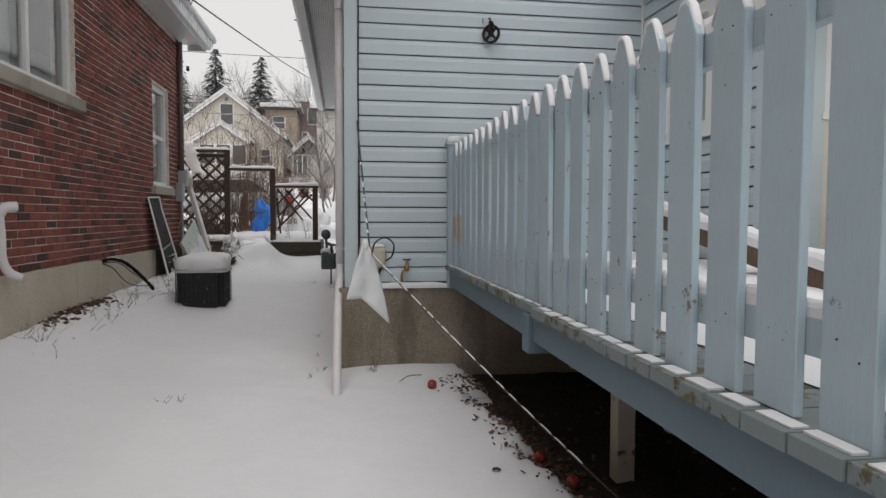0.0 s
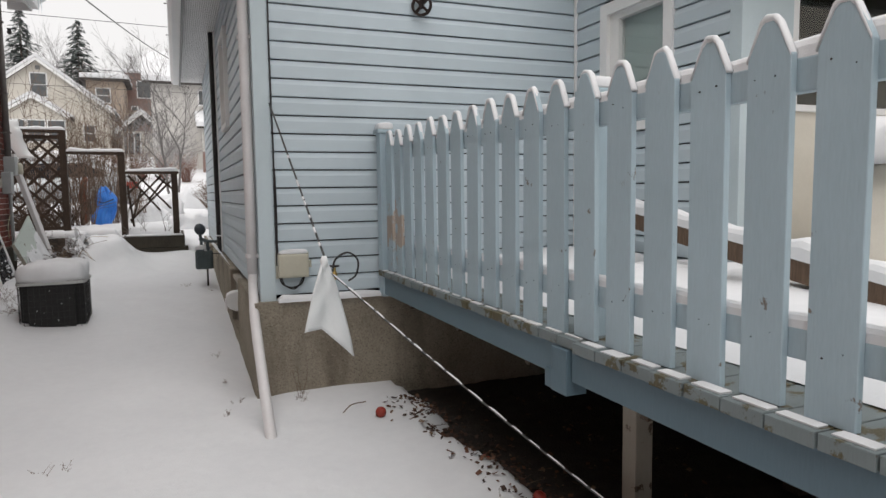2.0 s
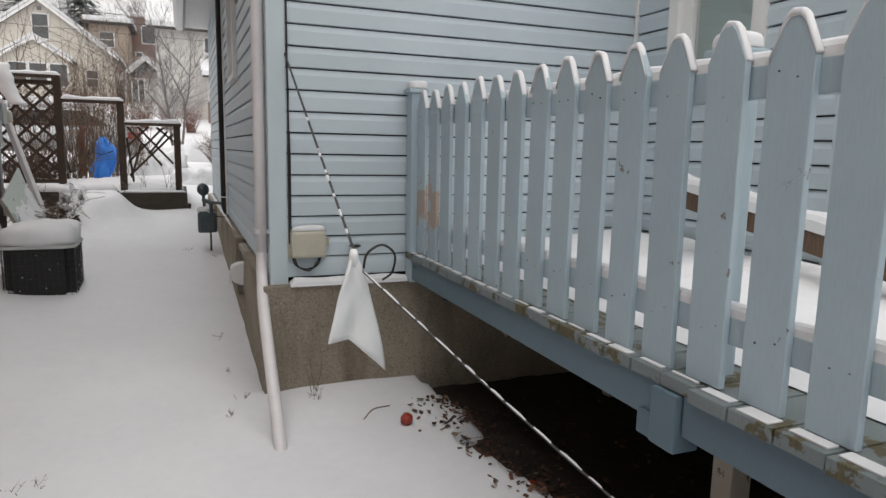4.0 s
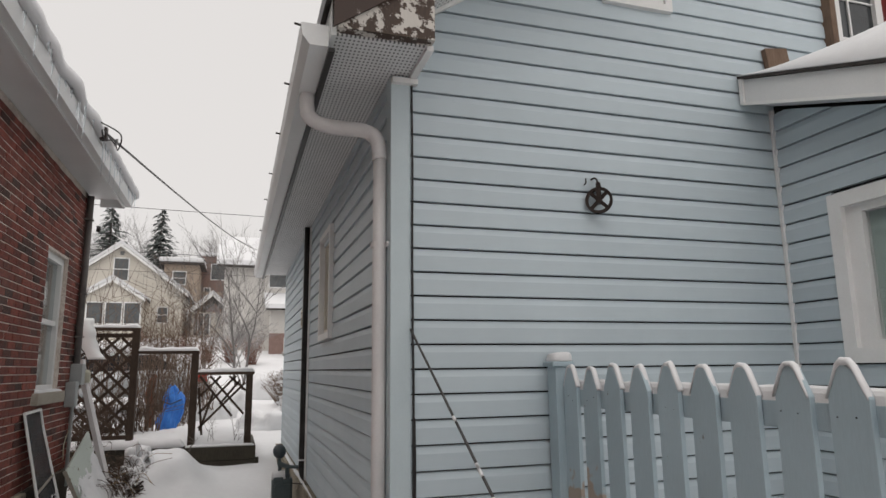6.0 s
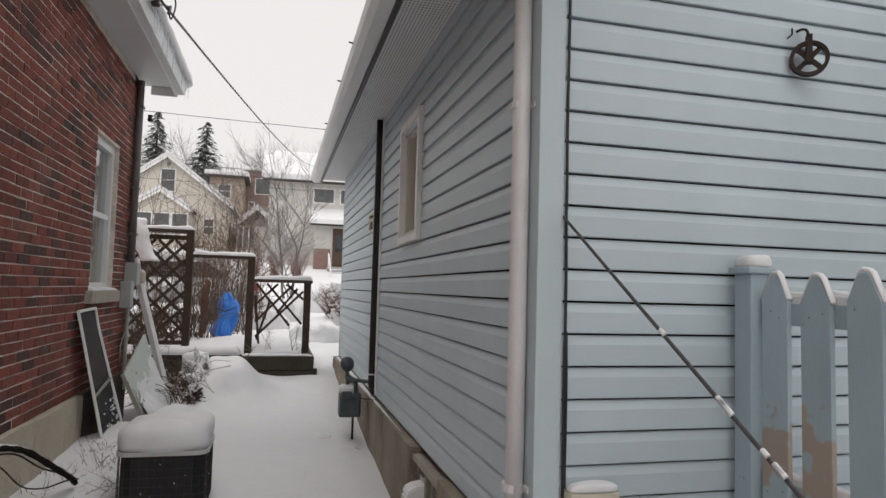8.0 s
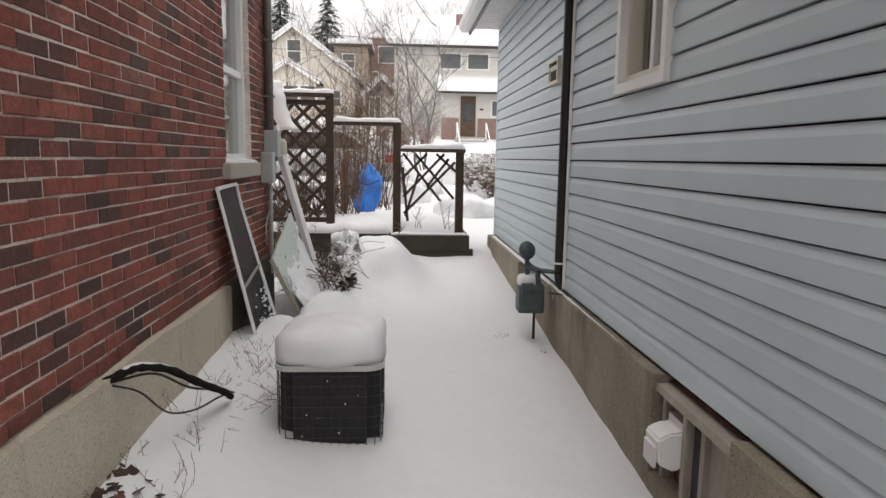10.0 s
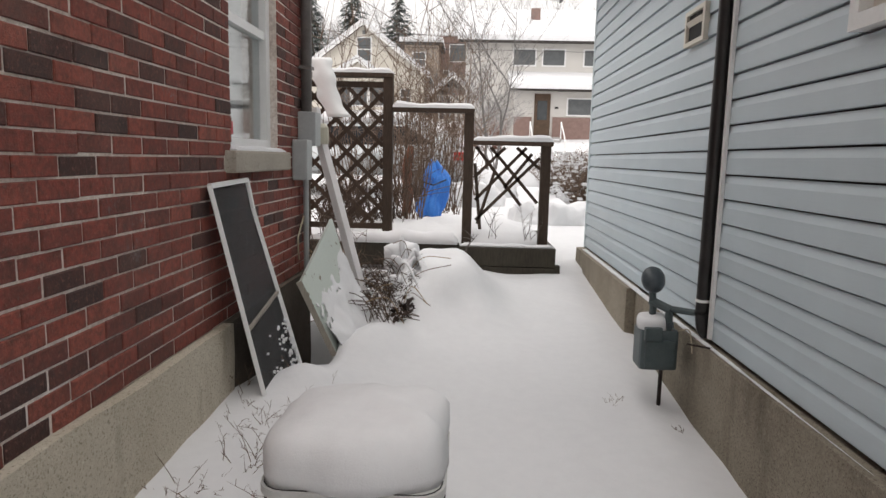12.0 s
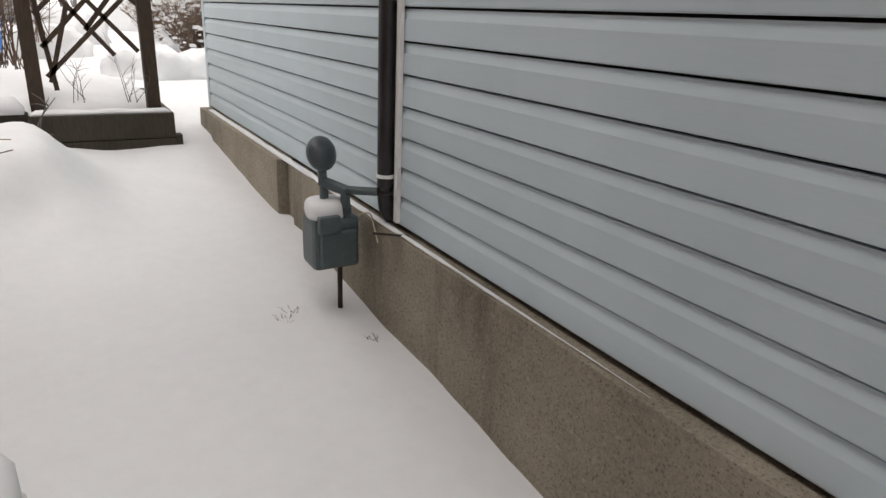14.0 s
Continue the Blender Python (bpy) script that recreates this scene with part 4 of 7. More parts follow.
def worn_fence():
    m = bpy.data.materials["blue_fence_paint"].copy()
    m.name = "scraped_fence_paint"
    n, l = m.node_tree.nodes, m.node_tree.links
    b = n["Principled BSDF"]
    paint = b.inputs["Base Color"].links[0].from_socket
    geo = n.new("ShaderNodeNewGeometry")
    sep = n.new("ShaderNodeSeparateXYZ")
    l.new(geo.outputs["Position"], sep.inputs[0])
    nz = n.new("ShaderNodeTexNoise")
    nz.inputs["Scale"].default_value = 9
    l.new(geo.outputs["Position"], nz.inputs["Vector"])
    add = n.new("ShaderNodeMath")
    add.operation = "MULTIPLY_ADD"
    add.inputs[1].default_value = 0.75
    l.new(nz.outputs["Fac"], add.inputs[0])
    l.new(sep.outputs["Z"], add.inputs[2])
    ramp = n.new("ShaderNodeValToRGB")
    e = ramp.color_ramp.elements
    e[0].position, e[0].color = 0.0, (0, 0, 0, 1)
    e[1].position, e[1].color = 1.0, (0, 0, 0, 1)
    for p, c in ((0.42, 0), (0.47, 1), (0.66, 1), (0.70, 0)):
        k = ramp.color_ramp.elements.new(p)
        k.color = (c, c, c, 1)
    sub = n.new("ShaderNodeMath")
    sub.operation = "SUBTRACT"
    sub.inputs[1].default_value = 0.90
    l.new(add.outputs[0], sub.inputs[0])
    l.new(sub.outputs[0], ramp.inputs[0])
    mix = n.new("ShaderNodeMixRGB")
    l.new(ramp.outputs[0], mix.inputs[0])
    l.new(paint, mix.inputs[1])
    mix.inputs[2].default_value = (0.36, 0.30, 0.25, 1)
    l.new(mix.outputs[0], b.inputs["Base Color"])
    return m


FENCE_WORN = worn_fence()
PEELPOST = painted_wood("peeling_post_paint", (0.42, 0.38, 0.32), (0.13, 0.09, 0.06), 0.57, 6)
deck()
fence()


# ---- fittings on the blue house ----
def vent(name, label, x0, x1, z0, z1, slats, depth=0.05):
    v = thing(name, label, "vent", ((x0 + x1) / 2, 0, z0))
    v.location = (0, 0, 0)
    fr = bmesh.new()
    t = 0.05
    for a, b, c, d in ((x0, x0 + t, z0, z1), (x1 - t, x1, z0, z1), (x0 + t, x1 - t, z0, z0 + t), (x0 + t, x1 - t, z1 - t, z1)):
        box(fr, a, b, -0.045, 0.02, c, d)
    part("frame", fr, WHITE, v)
    inner = bmesh.new()
    t2 = 0.085
    for a, b, c, d in ((x0 + t, x0 + t2, z0 + t, z1 - t), (x1 - t2, x1 - t, z0 + t, z1 - t), (x0 + t2, x1 - t2, z0 + t, z0 + t2), (x0 + t2, x1 - t2, z1 - t2, z1 - t)):
        box(inner, a, b, -0.025, 0.02, c, d)
    part("inner_frame", inner, WHITE, v)
    part("backing", B(x0 + t2, x1 - t2, 0.022, 0.028, z0 + t2, z1 - t2), DARK, v)
    for k in range(slats):
        z = z0 + t2 + (z1 - z0 - 2 * t2) * (k + 0.5) / slats
        part("slat", B(x0 + t2, x1 - t2, -0.018, 0.0, -0.003, 0.003, pose(0, 0, z, 35, 0, 0)), SLAT, v)
    return v


SLAT = varied("grey_vent_slat", (0.15, 0.15, 0.15), (0.24, 0.24, 0.24), 10, 0.6)
vent("gable_vent", "white framed louvred vent in the gable wall", 1.36, 1.865, 4.08, 4.55, 9)
vent("gable_vent", "small white louvred vent under the ridge", 3.48, 3.76, 5.66, 5.96, 4)


def gable_opening():
    o = thing("gable_doorway", "open upper doorway with bare lumber frame and red recess", "doorway", kind="structure")
    part("jamb", B(3.182, 3.235, -0.085, 0.02, 3.80, 5.78, bevel=0.006), RAWWOOD, o, "bare weathered lumber upright")
    part("jamb", B(4.12, 4.215, -0.10, 0.02, 3.80, 5.62, bevel=0.006), RAWWOOD, o, "bare weathered lumber upright")
    part("lintel", B(3.235, 4.12, -0.06, 0.02, 5.50, 5.56), RAWWOOD, o)
    part("header", B(3.235, 4.12, 0.02, 0.10, 5.36, 5.50), BROWNWOOD, o)
    part("red_wall", B(3.222, 4.148, 0.15, 0.18, 3.86, 5.49), REDWALL, o)
    part("red_side", B(4.125, 4.148, 0.0, 0.149, 3.86, 5.35), REDWALL, o)
    w = bmesh.new()
    for a, b, c, d in ((3.42, 3.49, 4.15, 5.2), (3.86, 3.93, 4.15, 5.2), (3.49, 3.86, 4.15, 4.22), (3.49, 3.86, 5.13, 5.2)):
        box(w, a, b, 0.09, 0.149, c, d)
    part("window_frame", w, WHITE, o)
    part("pane", B(3.49, 3.86, 0.125, 0.135, 4.22, 5.13), DARKGLASS, o)
    part("glazing_bar", B(3.60, 3.615, 0.11, 0.124, 4.22, 5.13), WHITE, o)
    for z in (4.55, 4.88):
        part("glazing_bar", B(3.49, 3.86, 0.112, 0.123, z, z + 0.012), WHITE, o)
    part("lower_panel", B(3.26, 3.95, 0.10, 0.149, 3.86, 4.12), GREYWOOD, o)


gable_opening()


def side_window():
    w = thing("window_3", "white framed sliding window in the blue side wall", "window", kind="structure")
    y0, y1, z0, z1 = 2.18, 2.92, 2.06, 3.04
    for nm, lo, hi, t, mt in (("window_frame", -0.05, 0.06, 0.055, WHITE), ("inner_frame", 0.0, 0.11, 0.10, CREAM)):
        bm = bmesh.new()
        i = 0.0 if nm == "window_frame" else 0.055
        for a, b, c, d in ((y0 + i, y0 + t, z0 + i, z1 - i), (y1 - t, y1 - i, z0 + i, z1 - i), (y0 + t, y1 - t, z0 + i, z0 + t), (y0 + t, y1 - t, z1 - t, z1 - i)):
            box(bm, lo, hi, a, b, c, d)
        part(nm, bm, mt, w)
    part("sash", B(0.03, 0.07, 2.53, 2.58, z0 + 0.1, z1 - 0.1), WHITE, w)
    part("pane", B(0.08, 0.086, y0 + 0.1, y1 - 0.1, z0 + 0.1, z1 - 0.1), GLASS, w).visible_shadow = False
    part("curtain", B(0.22, 0.24, y0 - 0.05, y1 + 0.05, z0 - 0.05, z1 + 0.05), DARKCURTAIN, w)
    w = thing("window_4", "wide white window with a pale blind on the wing", "window", kind="structure")
    y0, y1, z0, z1 = -1.19, -0.385, 1.80, 2.79
    X = WX
    bm = bmesh.new()
    t = 0.085
    for a, b, c, d in ((y0, y0 + t, z0, z1), (y1 - t, y1, z0, z1), (y0 + t, y1 - t, z0, z0 + t), (y0 + t, y1 - t, z1 - t, z1)):
        box(bm, X - 0.035, X + 0.03, a, b, c, d)
    part("window_frame", bm, WHITE, w)
    bm = bmesh.new()
    s = 0.13
    for a, b, c, d in ((y0 + t, y0 + s, z0 + t, z1 - t), (y1 - s - 0.06, y1 - t, z0 + t, z1 - t), (y0 + s, y1 - s - 0.06, z0 + t, z0 + s), (y0 + s, y1 - s - 0.06, z1 - s, z1 - t)):
        box(bm, X, X + 0.06, a, b, c, d)
    part("sash", bm, WHITE, w)
    part("pane", B(X + 0.035, X + 0.04, y0 + s, y1 - s - 0.06, z0 + s, z1 - s), GLASS, w).visible_shadow = False
    part("blind", B(X + 0.06, X + 0.07, y0 + t, y1 - t, z0 + t, z1 - t), BLIND2, w, "closed pale grey-green blind")
    part("sill_snow", ridge_snow(along((X - 0.02, y0, z1 + 0.001), (X - 0.02, y1, z1 + 0.001), 12), 0.03, 0.006), SNOW, w)


DARKCURTAIN = varied("dark_curtain", (0.06, 0.058, 0.055), (0.13, 0.125, 0.12), 30, 0.8, stretch=(1, 3, 0.2))
BLIND2 = varied("pale_green_blind", (0.36, 0.42, 0.40), (0.44, 0.50, 0.48), 3, 0.6)
side_window()


def downspout():
    d = thing("downspout", "white metal rain gutter and round downspout on the house corner", "downspout")
    gut = poly(bmesh.new(), [(-0.41, 3.345), (-0.50, 3.345), (-0.535, 3.39), (-0.545, 3.455), (-0.53, 3.46), (-0.52, 3.40), (-0.495, 3.36), (-0.41, 3.36)], "y", -0.36, DEEP + 0.15)
    part("gutter", gut, SOFFIT, d)
    # black strip drawn where the gap between gutter and soffit lies in shade
    part("drip_edge", B(-0.409, -0.378, -0.36, DEEP + 0.14, 3.322, 3.344), BLACKPIPE, d, "black strip standing in for the shaded gap behind the gutter")
    part("gutter_end", poly(bmesh.new(), [(-0.41, 3.345), (-0.50, 3.345), (-0.535, 3.39), (-0.545, 3.455), (-0.41, 3.455)], "y", -0.364, -0.36), SOFFIT, d)
    part("gutter_snow", ridge_snow(along((-0.475, -0.35, 3.43), (-0.475, DEEP + 0.13, 3.43), 60), 0.1, 0.05, 3), SNOW, d)
    pts = curve([(-0.45, 0.24, 3.36), (-0.45, 0.24, 3.28), (-0.43, 0.22, 3.20), (-0.33, 0.19, 3.15), (-0.14, 0.11, 3.11), (-0.075, 0.085, 3.05), (-0.06, 0.08, 2.94)], 5)
    pts_top = pts
    part("offset_pipe", tube(bmesh.new(), pts, 0.042, 14), PIPE_WHITE, d, smooth=True)
    part("upright_pipe", tube(bmesh.new(), along((-0.06, 0.08, 2.96), (-0.06, 0.08, 0.80), 4), 0.037, 14), PIPE_WHITE, d, smooth=True)
    pts = curve([(-0.06, 0.08, 0.82), (-0.063, 0.06, 0.70), (-0.07, -0.02, 0.60), (-0.078, -0.13, 0.50), (-0.083, -0.5, 0.20), (-0.085, -0.93, -0.15)], 5)
    part("outlet_pipe", tube(bmesh.new(), pts, 0.034, 14), PIPE_WHITE, d, smooth=True)
    for z in (2.46, 0.93):
        part("clamp", tube(bmesh.new(), [(-0.06, 0.09, z - 0.015), (-0.06, 0.09, z + 0.015)], 0.046, 14), PIPE_WHITE, d)
        part("bracket", B(-0.03, 0.0, 0.02, 0.16, z - 0.012, z + 0.012), PIPE_WHITE, d)
    for q in (0.3, 0.5, 0.72):
        c = pts_top[int(q * len(pts_top))]
        e = pts_top[int(q * len(pts_top)) + 1]
        part("seam", tube(bmesh.new(), [c, c.lerp(e, 0.4)], 0.0445, 14), PIPE_WHITE, d)
    for y in (-0.35, 0.35, 1.2, 2.2, 3.1, 4.6):
        part("hanger", tube(bmesh.new(), [(-0.54, y, 3.445), (-0.575, y, 3.45)], 0.006, 6), RUST, d)
    return d


downspout()


def pulley():
    p = thing("clothesline_pulley", "black iron clothesline pulley wheel hanging on the siding", "pulley")
    c = Vector((1.215, -0.075, 2.755))
    wheel = bmesh.new()
    n = 28
    for r0, r1 in ((0.062, 0.078),):
        lathe(wheel, [(r0, -0.012), (r1, -0.014), (r1 - 0.006, 0.0), (r1, 0.014), (r0, 0.012)], (0, 0, 0), "x", n)
    bmesh.ops.delete(wheel, geom=[f for f in wheel.faces if len(f.verts) > 4], context="FACES_ONLY")
    first = [v for v in wheel.verts][:n]
    last = [v for v in wheel.verts][-n:]
    for k in range(n):
        wheel.faces.new((first[k], first[(k + 1) % n], last[(k + 1) % n], last[k]))
    m = pose(*c, 0, 0, 52)
    bmesh.ops.transform(wheel, matrix=m, verts=wheel.verts)
    part("wheel", wheel, RUST, p)
    for k in range(4):
        sp = bmesh.new()
        box(sp, -0.007, 0.007, -0.01, 0.01, 0.012, 0.066, m @ pose(0, 0, 0, 45 + 90 * k, 0, 0))
        part("spoke", sp, RUST, p)
    part("hub", lathe(bmesh.new(), [(0.018, -0.018), (0.018, 0.018)], (0, 0, 0), "x", 14), RUST, p).matrix_basis = m
    fork = bmesh.new()
    for s in (-1, 1):
        box(fork, s * 0.022 - 0.002, s * 0.022 + 0.002, -0.012, 0.012, -0.02, 0.10, m)
    box(fork, -0.024, 0.024, -0.012, 0.012, 0.095, 0.104, m)
    part("fork", fork, RUST, p)
    hook = curve([m @ Vector((0, 0, 0.10)), m @ Vector((0, 0.01, 0.13)), Vector((1.21, -0.03, 2.90)), Vector((1.20, 0.0, 2.89))], 5)
    part("hook", tube(bmesh.new(), hook, 0.006, 8), RUST, p)
    part("nail", tube(bmesh.new(), [(1.16, 0.0, 2.86), (1.15, -0.05, 2.865), (1.145, -0.055, 2.89)], 0.004, 6), RUST, p)


pulley()


def phone_box():
    b = thing("utility_box", "beige plastic cable box with black wires on the siding", "utility box")
    part("cover", B(0.10, 0.315, -0.095, -0.02, 0.775, 0.945, bevel=0.018), BEIGE, b)
    part("back_plate", B(0.09, 0.325, -0.022, -0.012, 0.765, 0.95), BEIGE, b)
    part("hinge", tube(bmesh.new(), [(0.327, -0.05, 0.84), (0.327, -0.05, 0.89)], 0.012, 8), BEIGE, b)
    part("box_snow", blob(0.105, 0.31, -0.09, -0.02, 0.945, 0.975, 2, 0.008, 7), SNOW, b, smooth=True)
    loop = curve([(0.11, -0.04, 0.79), (0.13, -0.05, 0.73), (0.19, -0.055, 0.70), (0.26, -0.05, 0.72), (0.29, -0.04, 0.775)], 6)
    part("cable", tube(bmesh.new(), loop, 0.006, 6), BLACKPIPE, b)
    part("cable", tube(bmesh.new(), curve([(0.12, -0.04, 0.79), (0.15, -0.045, 0.715), (0.22, -0.05, 0.69), (0.28, -0.04, 0.77)], 6), 0.004, 6), BLACKPIPE, b)
    up = curve([(0.098, -0.03, 0.86), (0.097, -0.03, 1.3), (0.100, -0.028, 1.7), (0.096, -0.028, 2.05)], 6)
    part("cable", tube(bmesh.new(), up, 0.006, 6), BLACKPIPE, b)
    part("cable", tube(bmesh.new(), curve([(0.105, -0.03, 0.95), (0.107, -0.03, 1.3), (0.104, -0.03, 1.55)], 6), 0.005, 6), BLACKPIPE, b)
    tagged(part("black_cable", tube(bmesh.new(), curve([(0.094, -0.03, 3.36), (0.098, -0.03, 2.9), (0.095, -0.03, 2.4), (0.097, -0.03, 2.03)], 5), 0.006, 6), BLACKPIPE), "thin black cable down the siding's corner", "cable")


BEIGE = varied("beige_plastic", (0.42, 0.40, 0.32), (0.50, 0.48, 0.39), 6, 0.5)
BRASS = varied("old_brass", (0.30, 0.20, 0.06), (0.45, 0.32, 0.12), 25, 0.35, 0.9)
phone_box()


def tap():
    t = thing("garden_tap", "brass garden tap with a black handle on the siding", "tap")
    part("pipe", tube(bmesh.new(), [(0.50, -0.005, 0.76), (0.50, -0.07, 0.76)], 0.012, 10), BRASS, t)
    part("valve_body", lathe(bmesh.new(), [(0.014, -0.03), (0.021, -0.015), (0.021, 0.015), (0.012, 0.03), (0.010, 0.06)], (0.50, -0.075, 0.77), "z", 12), BRASS, t)
    part("spout", tube(bmesh.new(), curve([(0.50, -0.075, 0.755), (0.47, -0.10, 0.75), (0.455, -0.11, 0.72), (0.452, -0.11, 0.66)], 5), 0.011, 10), BRASS, t)
    hd = bmesh.new()
    for k in range(4):
        box(hd, -0.036, 0.036, -0.008, 0.008, -0.005, 0.005, pose(0.50, -0.075, 0.84, 0, 0, 45 * k))
    part("handle", hd, BLACKPIPE, t)


tap()


def rope_and_bag():
    r = thing("clothes_rope", "thin dark rope dusted with snow from the house corner", "rope")
    A, K, E = Vector((0.085, -0.03, 2.0)), Vector((0.125, -1.65, 0.99)), Vector((1.37, -3.1, -0.22))
    part("upper_rope", tube(bmesh.new(), along(A, K, 12), 0.006, 7), ROPE, r)
    low = [K.lerp(E, i / 30) + Vector((0, 0, -0.03 * math.sin(math.pi * i / 30))) for i in range(31)]
    part("lower_rope", tube(bmesh.new(), low, 0.0045, 7), ROPE, r)
    rnd = random.Random(2)
    i = 0.3
    while i < 22:
        ln = rnd.uniform(0.25, 1.3)
        a, b = low[int(i)].lerp(low[int(i) + 1], i % 1), low[int(i + ln)].lerp(low[int(i + ln) + 1], (i + ln) % 1)
        part("rope_snow", ridge_snow([p + Vector((0, 0, 0.003)) for p in along(a, b, 5)], rnd.uniform(0.006, 0.010), rnd.uniform(0.004, 0.008), i, 6), SNOW, r)
        i += ln + rnd.uniform(0.1, 0.5)
    for k in range(9):
        i = rnd.uniform(0.15, 0.95)
        p = A.lerp(K, i)
        q = A.lerp(K, min(1, i + rnd.uniform(0.01, 0.03)))
        part("snow_clump", tube(bmesh.new(), [p + Vector((-0.004, -0.004, 0.004)), q + Vector((-0.004, -0.004, 0.004))], 0.007, 6), SNOW, r)
    b = thing("plastic_bag", "limp white plastic bag tied to the rope", "bag")
    bm = bmesh.new()
    n, m = 18, 14
    rows = []
    for j in range(m + 1):
        t = j / m
        row = []
        w = 0.02 + 0.24 * t ** 0.85
        for i in range(n + 1):
            u = i / n - 0.5
            fold = 0.012 * math.sin(u * 8 + t * 3) * t + 0.02 * noise.noise(Vector((u * 3, t * 3, 1)))
            drop = 0.33 * t + 0.26 * max(0.0, u + 0.15) * t * t
            row.append(bm.verts.new((K.x - 0.03 + u * w + 0.02 * t, K.y - 0.02 + fold + u * w * 0.45, K.z + 0.06 - drop)))
        rows.append(row)
    for j in range(m):
        for i in range(n):
            bm.faces.new((rows[j][i], rows[j][i + 1], rows[j + 1][i + 1], rows[j + 1][i]))
    sheet = part("bag_sheet", bm, PLASTIC, b, smooth=True)
    solid = sheet.modifiers.new("thickness", "SOLIDIFY")
    solid.thickness = 0.006
    part("knot", lathe(bmesh.new(), [(0.006, -0.03), (0.017, -0.01), (0.02, 0.01), (0.012, 0.035)], K + Vector((-0.03, -0.02, 0.045)), "z", 10), PLASTIC, b, smooth=True)
    loop = curve([K + Vector((0.01, -0.01, 0.0)), K + Vector((0.03, 0, 0.06)), K + Vector((0.09, 0.0, 0.09)), K + Vector((0.14, 0.0, 0.05)), K + Vector((0.13, 0.0, -0.02)), K + Vector((0.09, 0, -0.05))], 6)
    part("tie_loop", tube(bmesh.new(), loop, 0.005, 6), BLACKPIPE, b)


ROPE = varied("dark_rope", (0.03, 0.03, 0.03), (0.10, 0.10, 0.10), 60, 0.9)
PLASTIC = varied("white_plastic", (0.72, 0.74, 0.74), (0.80, 0.82, 0.82), 6, 0.35, bump=0.1)
rope_and_bag()


def gas_meter():
    m = thing("gas_meter", "grey-green gas meter with a round regulator and snow on top", "gas meter", (-0.06, 0.17, -0.045))
    m.scale = (0.90, 1.0, 0.98)
    body = B(-0.325, -0.085, 3.97, 4.15, 0.47, 0.715, bevel=0.028)
    part("body", body, GASGREEN, m)
    part("front_cover", B(-0.30, -0.11, 3.945, 3.972, 0.49, 0.66, bevel=0.012), GASGREEN, m)
    part("index_box", B(-0.31, -0.20, 3.935, 3.972, 0.655, 0.735, bevel=0.008), GASGREEN, m)
    part("body_snow", blob(-0.33, -0.15, 3.97, 4.15, 0.712, 0.785, 4, 0.02, 8, 3), SNOW, m, smooth=True)
    prof = [(0.0015, -0.035), (0.05, -0.033), (0.074, -0.02), (0.079, -0.006), (0.079, 0.006), (0.074, 0.02), (0.05, 0.036), (0.02, 0.05), (0.0015, 0.052)]
    reg = lathe(bmesh.new(), [(r, h) for r, h in prof], (0, 0, 0), "y", 24)
    bmesh.ops.transform(reg, matrix=pose(-0.245, 4.06, 0.995, -20, 0, 15) @ pose(0, 0, 0, 180, 0, 0), verts=reg.verts)
    part("regulator", reg, GASDARK, m, "round dark regulator", smooth=True)
    part("regulator_stem", tube(bmesh.new(), [(-0.245, 4.06, 0.93), (-0.235, 4.06, 0.83), (-0.235, 4.06, 0.70)], 0.022, 12), GASGREEN, m)
    part("manifold", tube(bmesh.new(), [(-0.25, 4.07, 0.87), (-0.15, 3.98, 0.835)], 0.026, 12), GASGREEN, m)
    part("outlet_stem", tube(bmesh.new(), [(-0.155, 3.99, 0.85), (-0.15, 4.0, 0.71)], 0.024, 12), GASGREEN, m)
    part("union_nut", lathe(bmesh.new(), [(0.034, -0.015), (0.034, 0.015)], (-0.15, 4.0, 0.745), "z", 6), GASDARK, m)
    part("union_nut", lathe(bmesh.new(), [(0.034, -0.015), (0.034, 0.015)], (-0.235, 4.06, 0.745), "z", 6), GASDARK, m)
    part("service_pipe", tube(bmesh.new(), curve([(-0.17, 4.0, 0.84), (-0.10, 3.95, 0.84), (0.02, 3.90, 0.835)], 4), 0.019, 12), GASGREEN, m)
    part("riser", tube(bmesh.new(), [(-0.165, 4.04, 0.48), (-0.165, 4.04, -0.2)], 0.013, 10), RUST, m)
    part("wire", tube(bmesh.new(), curve([(-0.085, 4.02, 0.70), (-0.03, 3.98, 0.72), (-0.02, 3.95, 0.66), (-0.05, 3.85, 0.62)], 5), 0.004, 6), WIREYEL, m)
    p = thing("vent_pipe", "black plastic vent pipe up the side wall with a white strip", "pipe", (0, 0.18, 0))
    pts = curve([(-0.015, 3.89, 0.66), (-0.04, 3.885, 0.70), (-0.052, 3.88, 0.78), (-0.052, 3.88, 0.9), (-0.052, 3.88, 2.0), (-0.052, 3.88, 3.39)], 5)
    part("pipe", tube(bmesh.new(), pts, 0.037, 14), BLACKPIPE, p, smooth=True)
    part("strap", tube(bmesh.new(), [(-0.052, 3.88, 0.845), (-0.052, 3.88, 0.86)], 0.041, 14), WHITE, p)
    part("white_strip", B(-0.035, -0.017, 3.80, 3.83, 0.655, 3.39), WHITE, p)
    tagged(part("iron_peg", tube(bmesh.new(), [(-0.03, 3.87, 0.63), (-0.16, 3.95, 0.635)], 0.006, 6), RUST), "thin rusty rod sticking out of the foundation", "rod")
    v = thing("wall_vent", "small square cream vent frame with a dark opening on the siding", "vent")
    y0, y1, z0, z1 = 4.40, 4.74, 2.30, 2.51
    bm = bmesh.new()
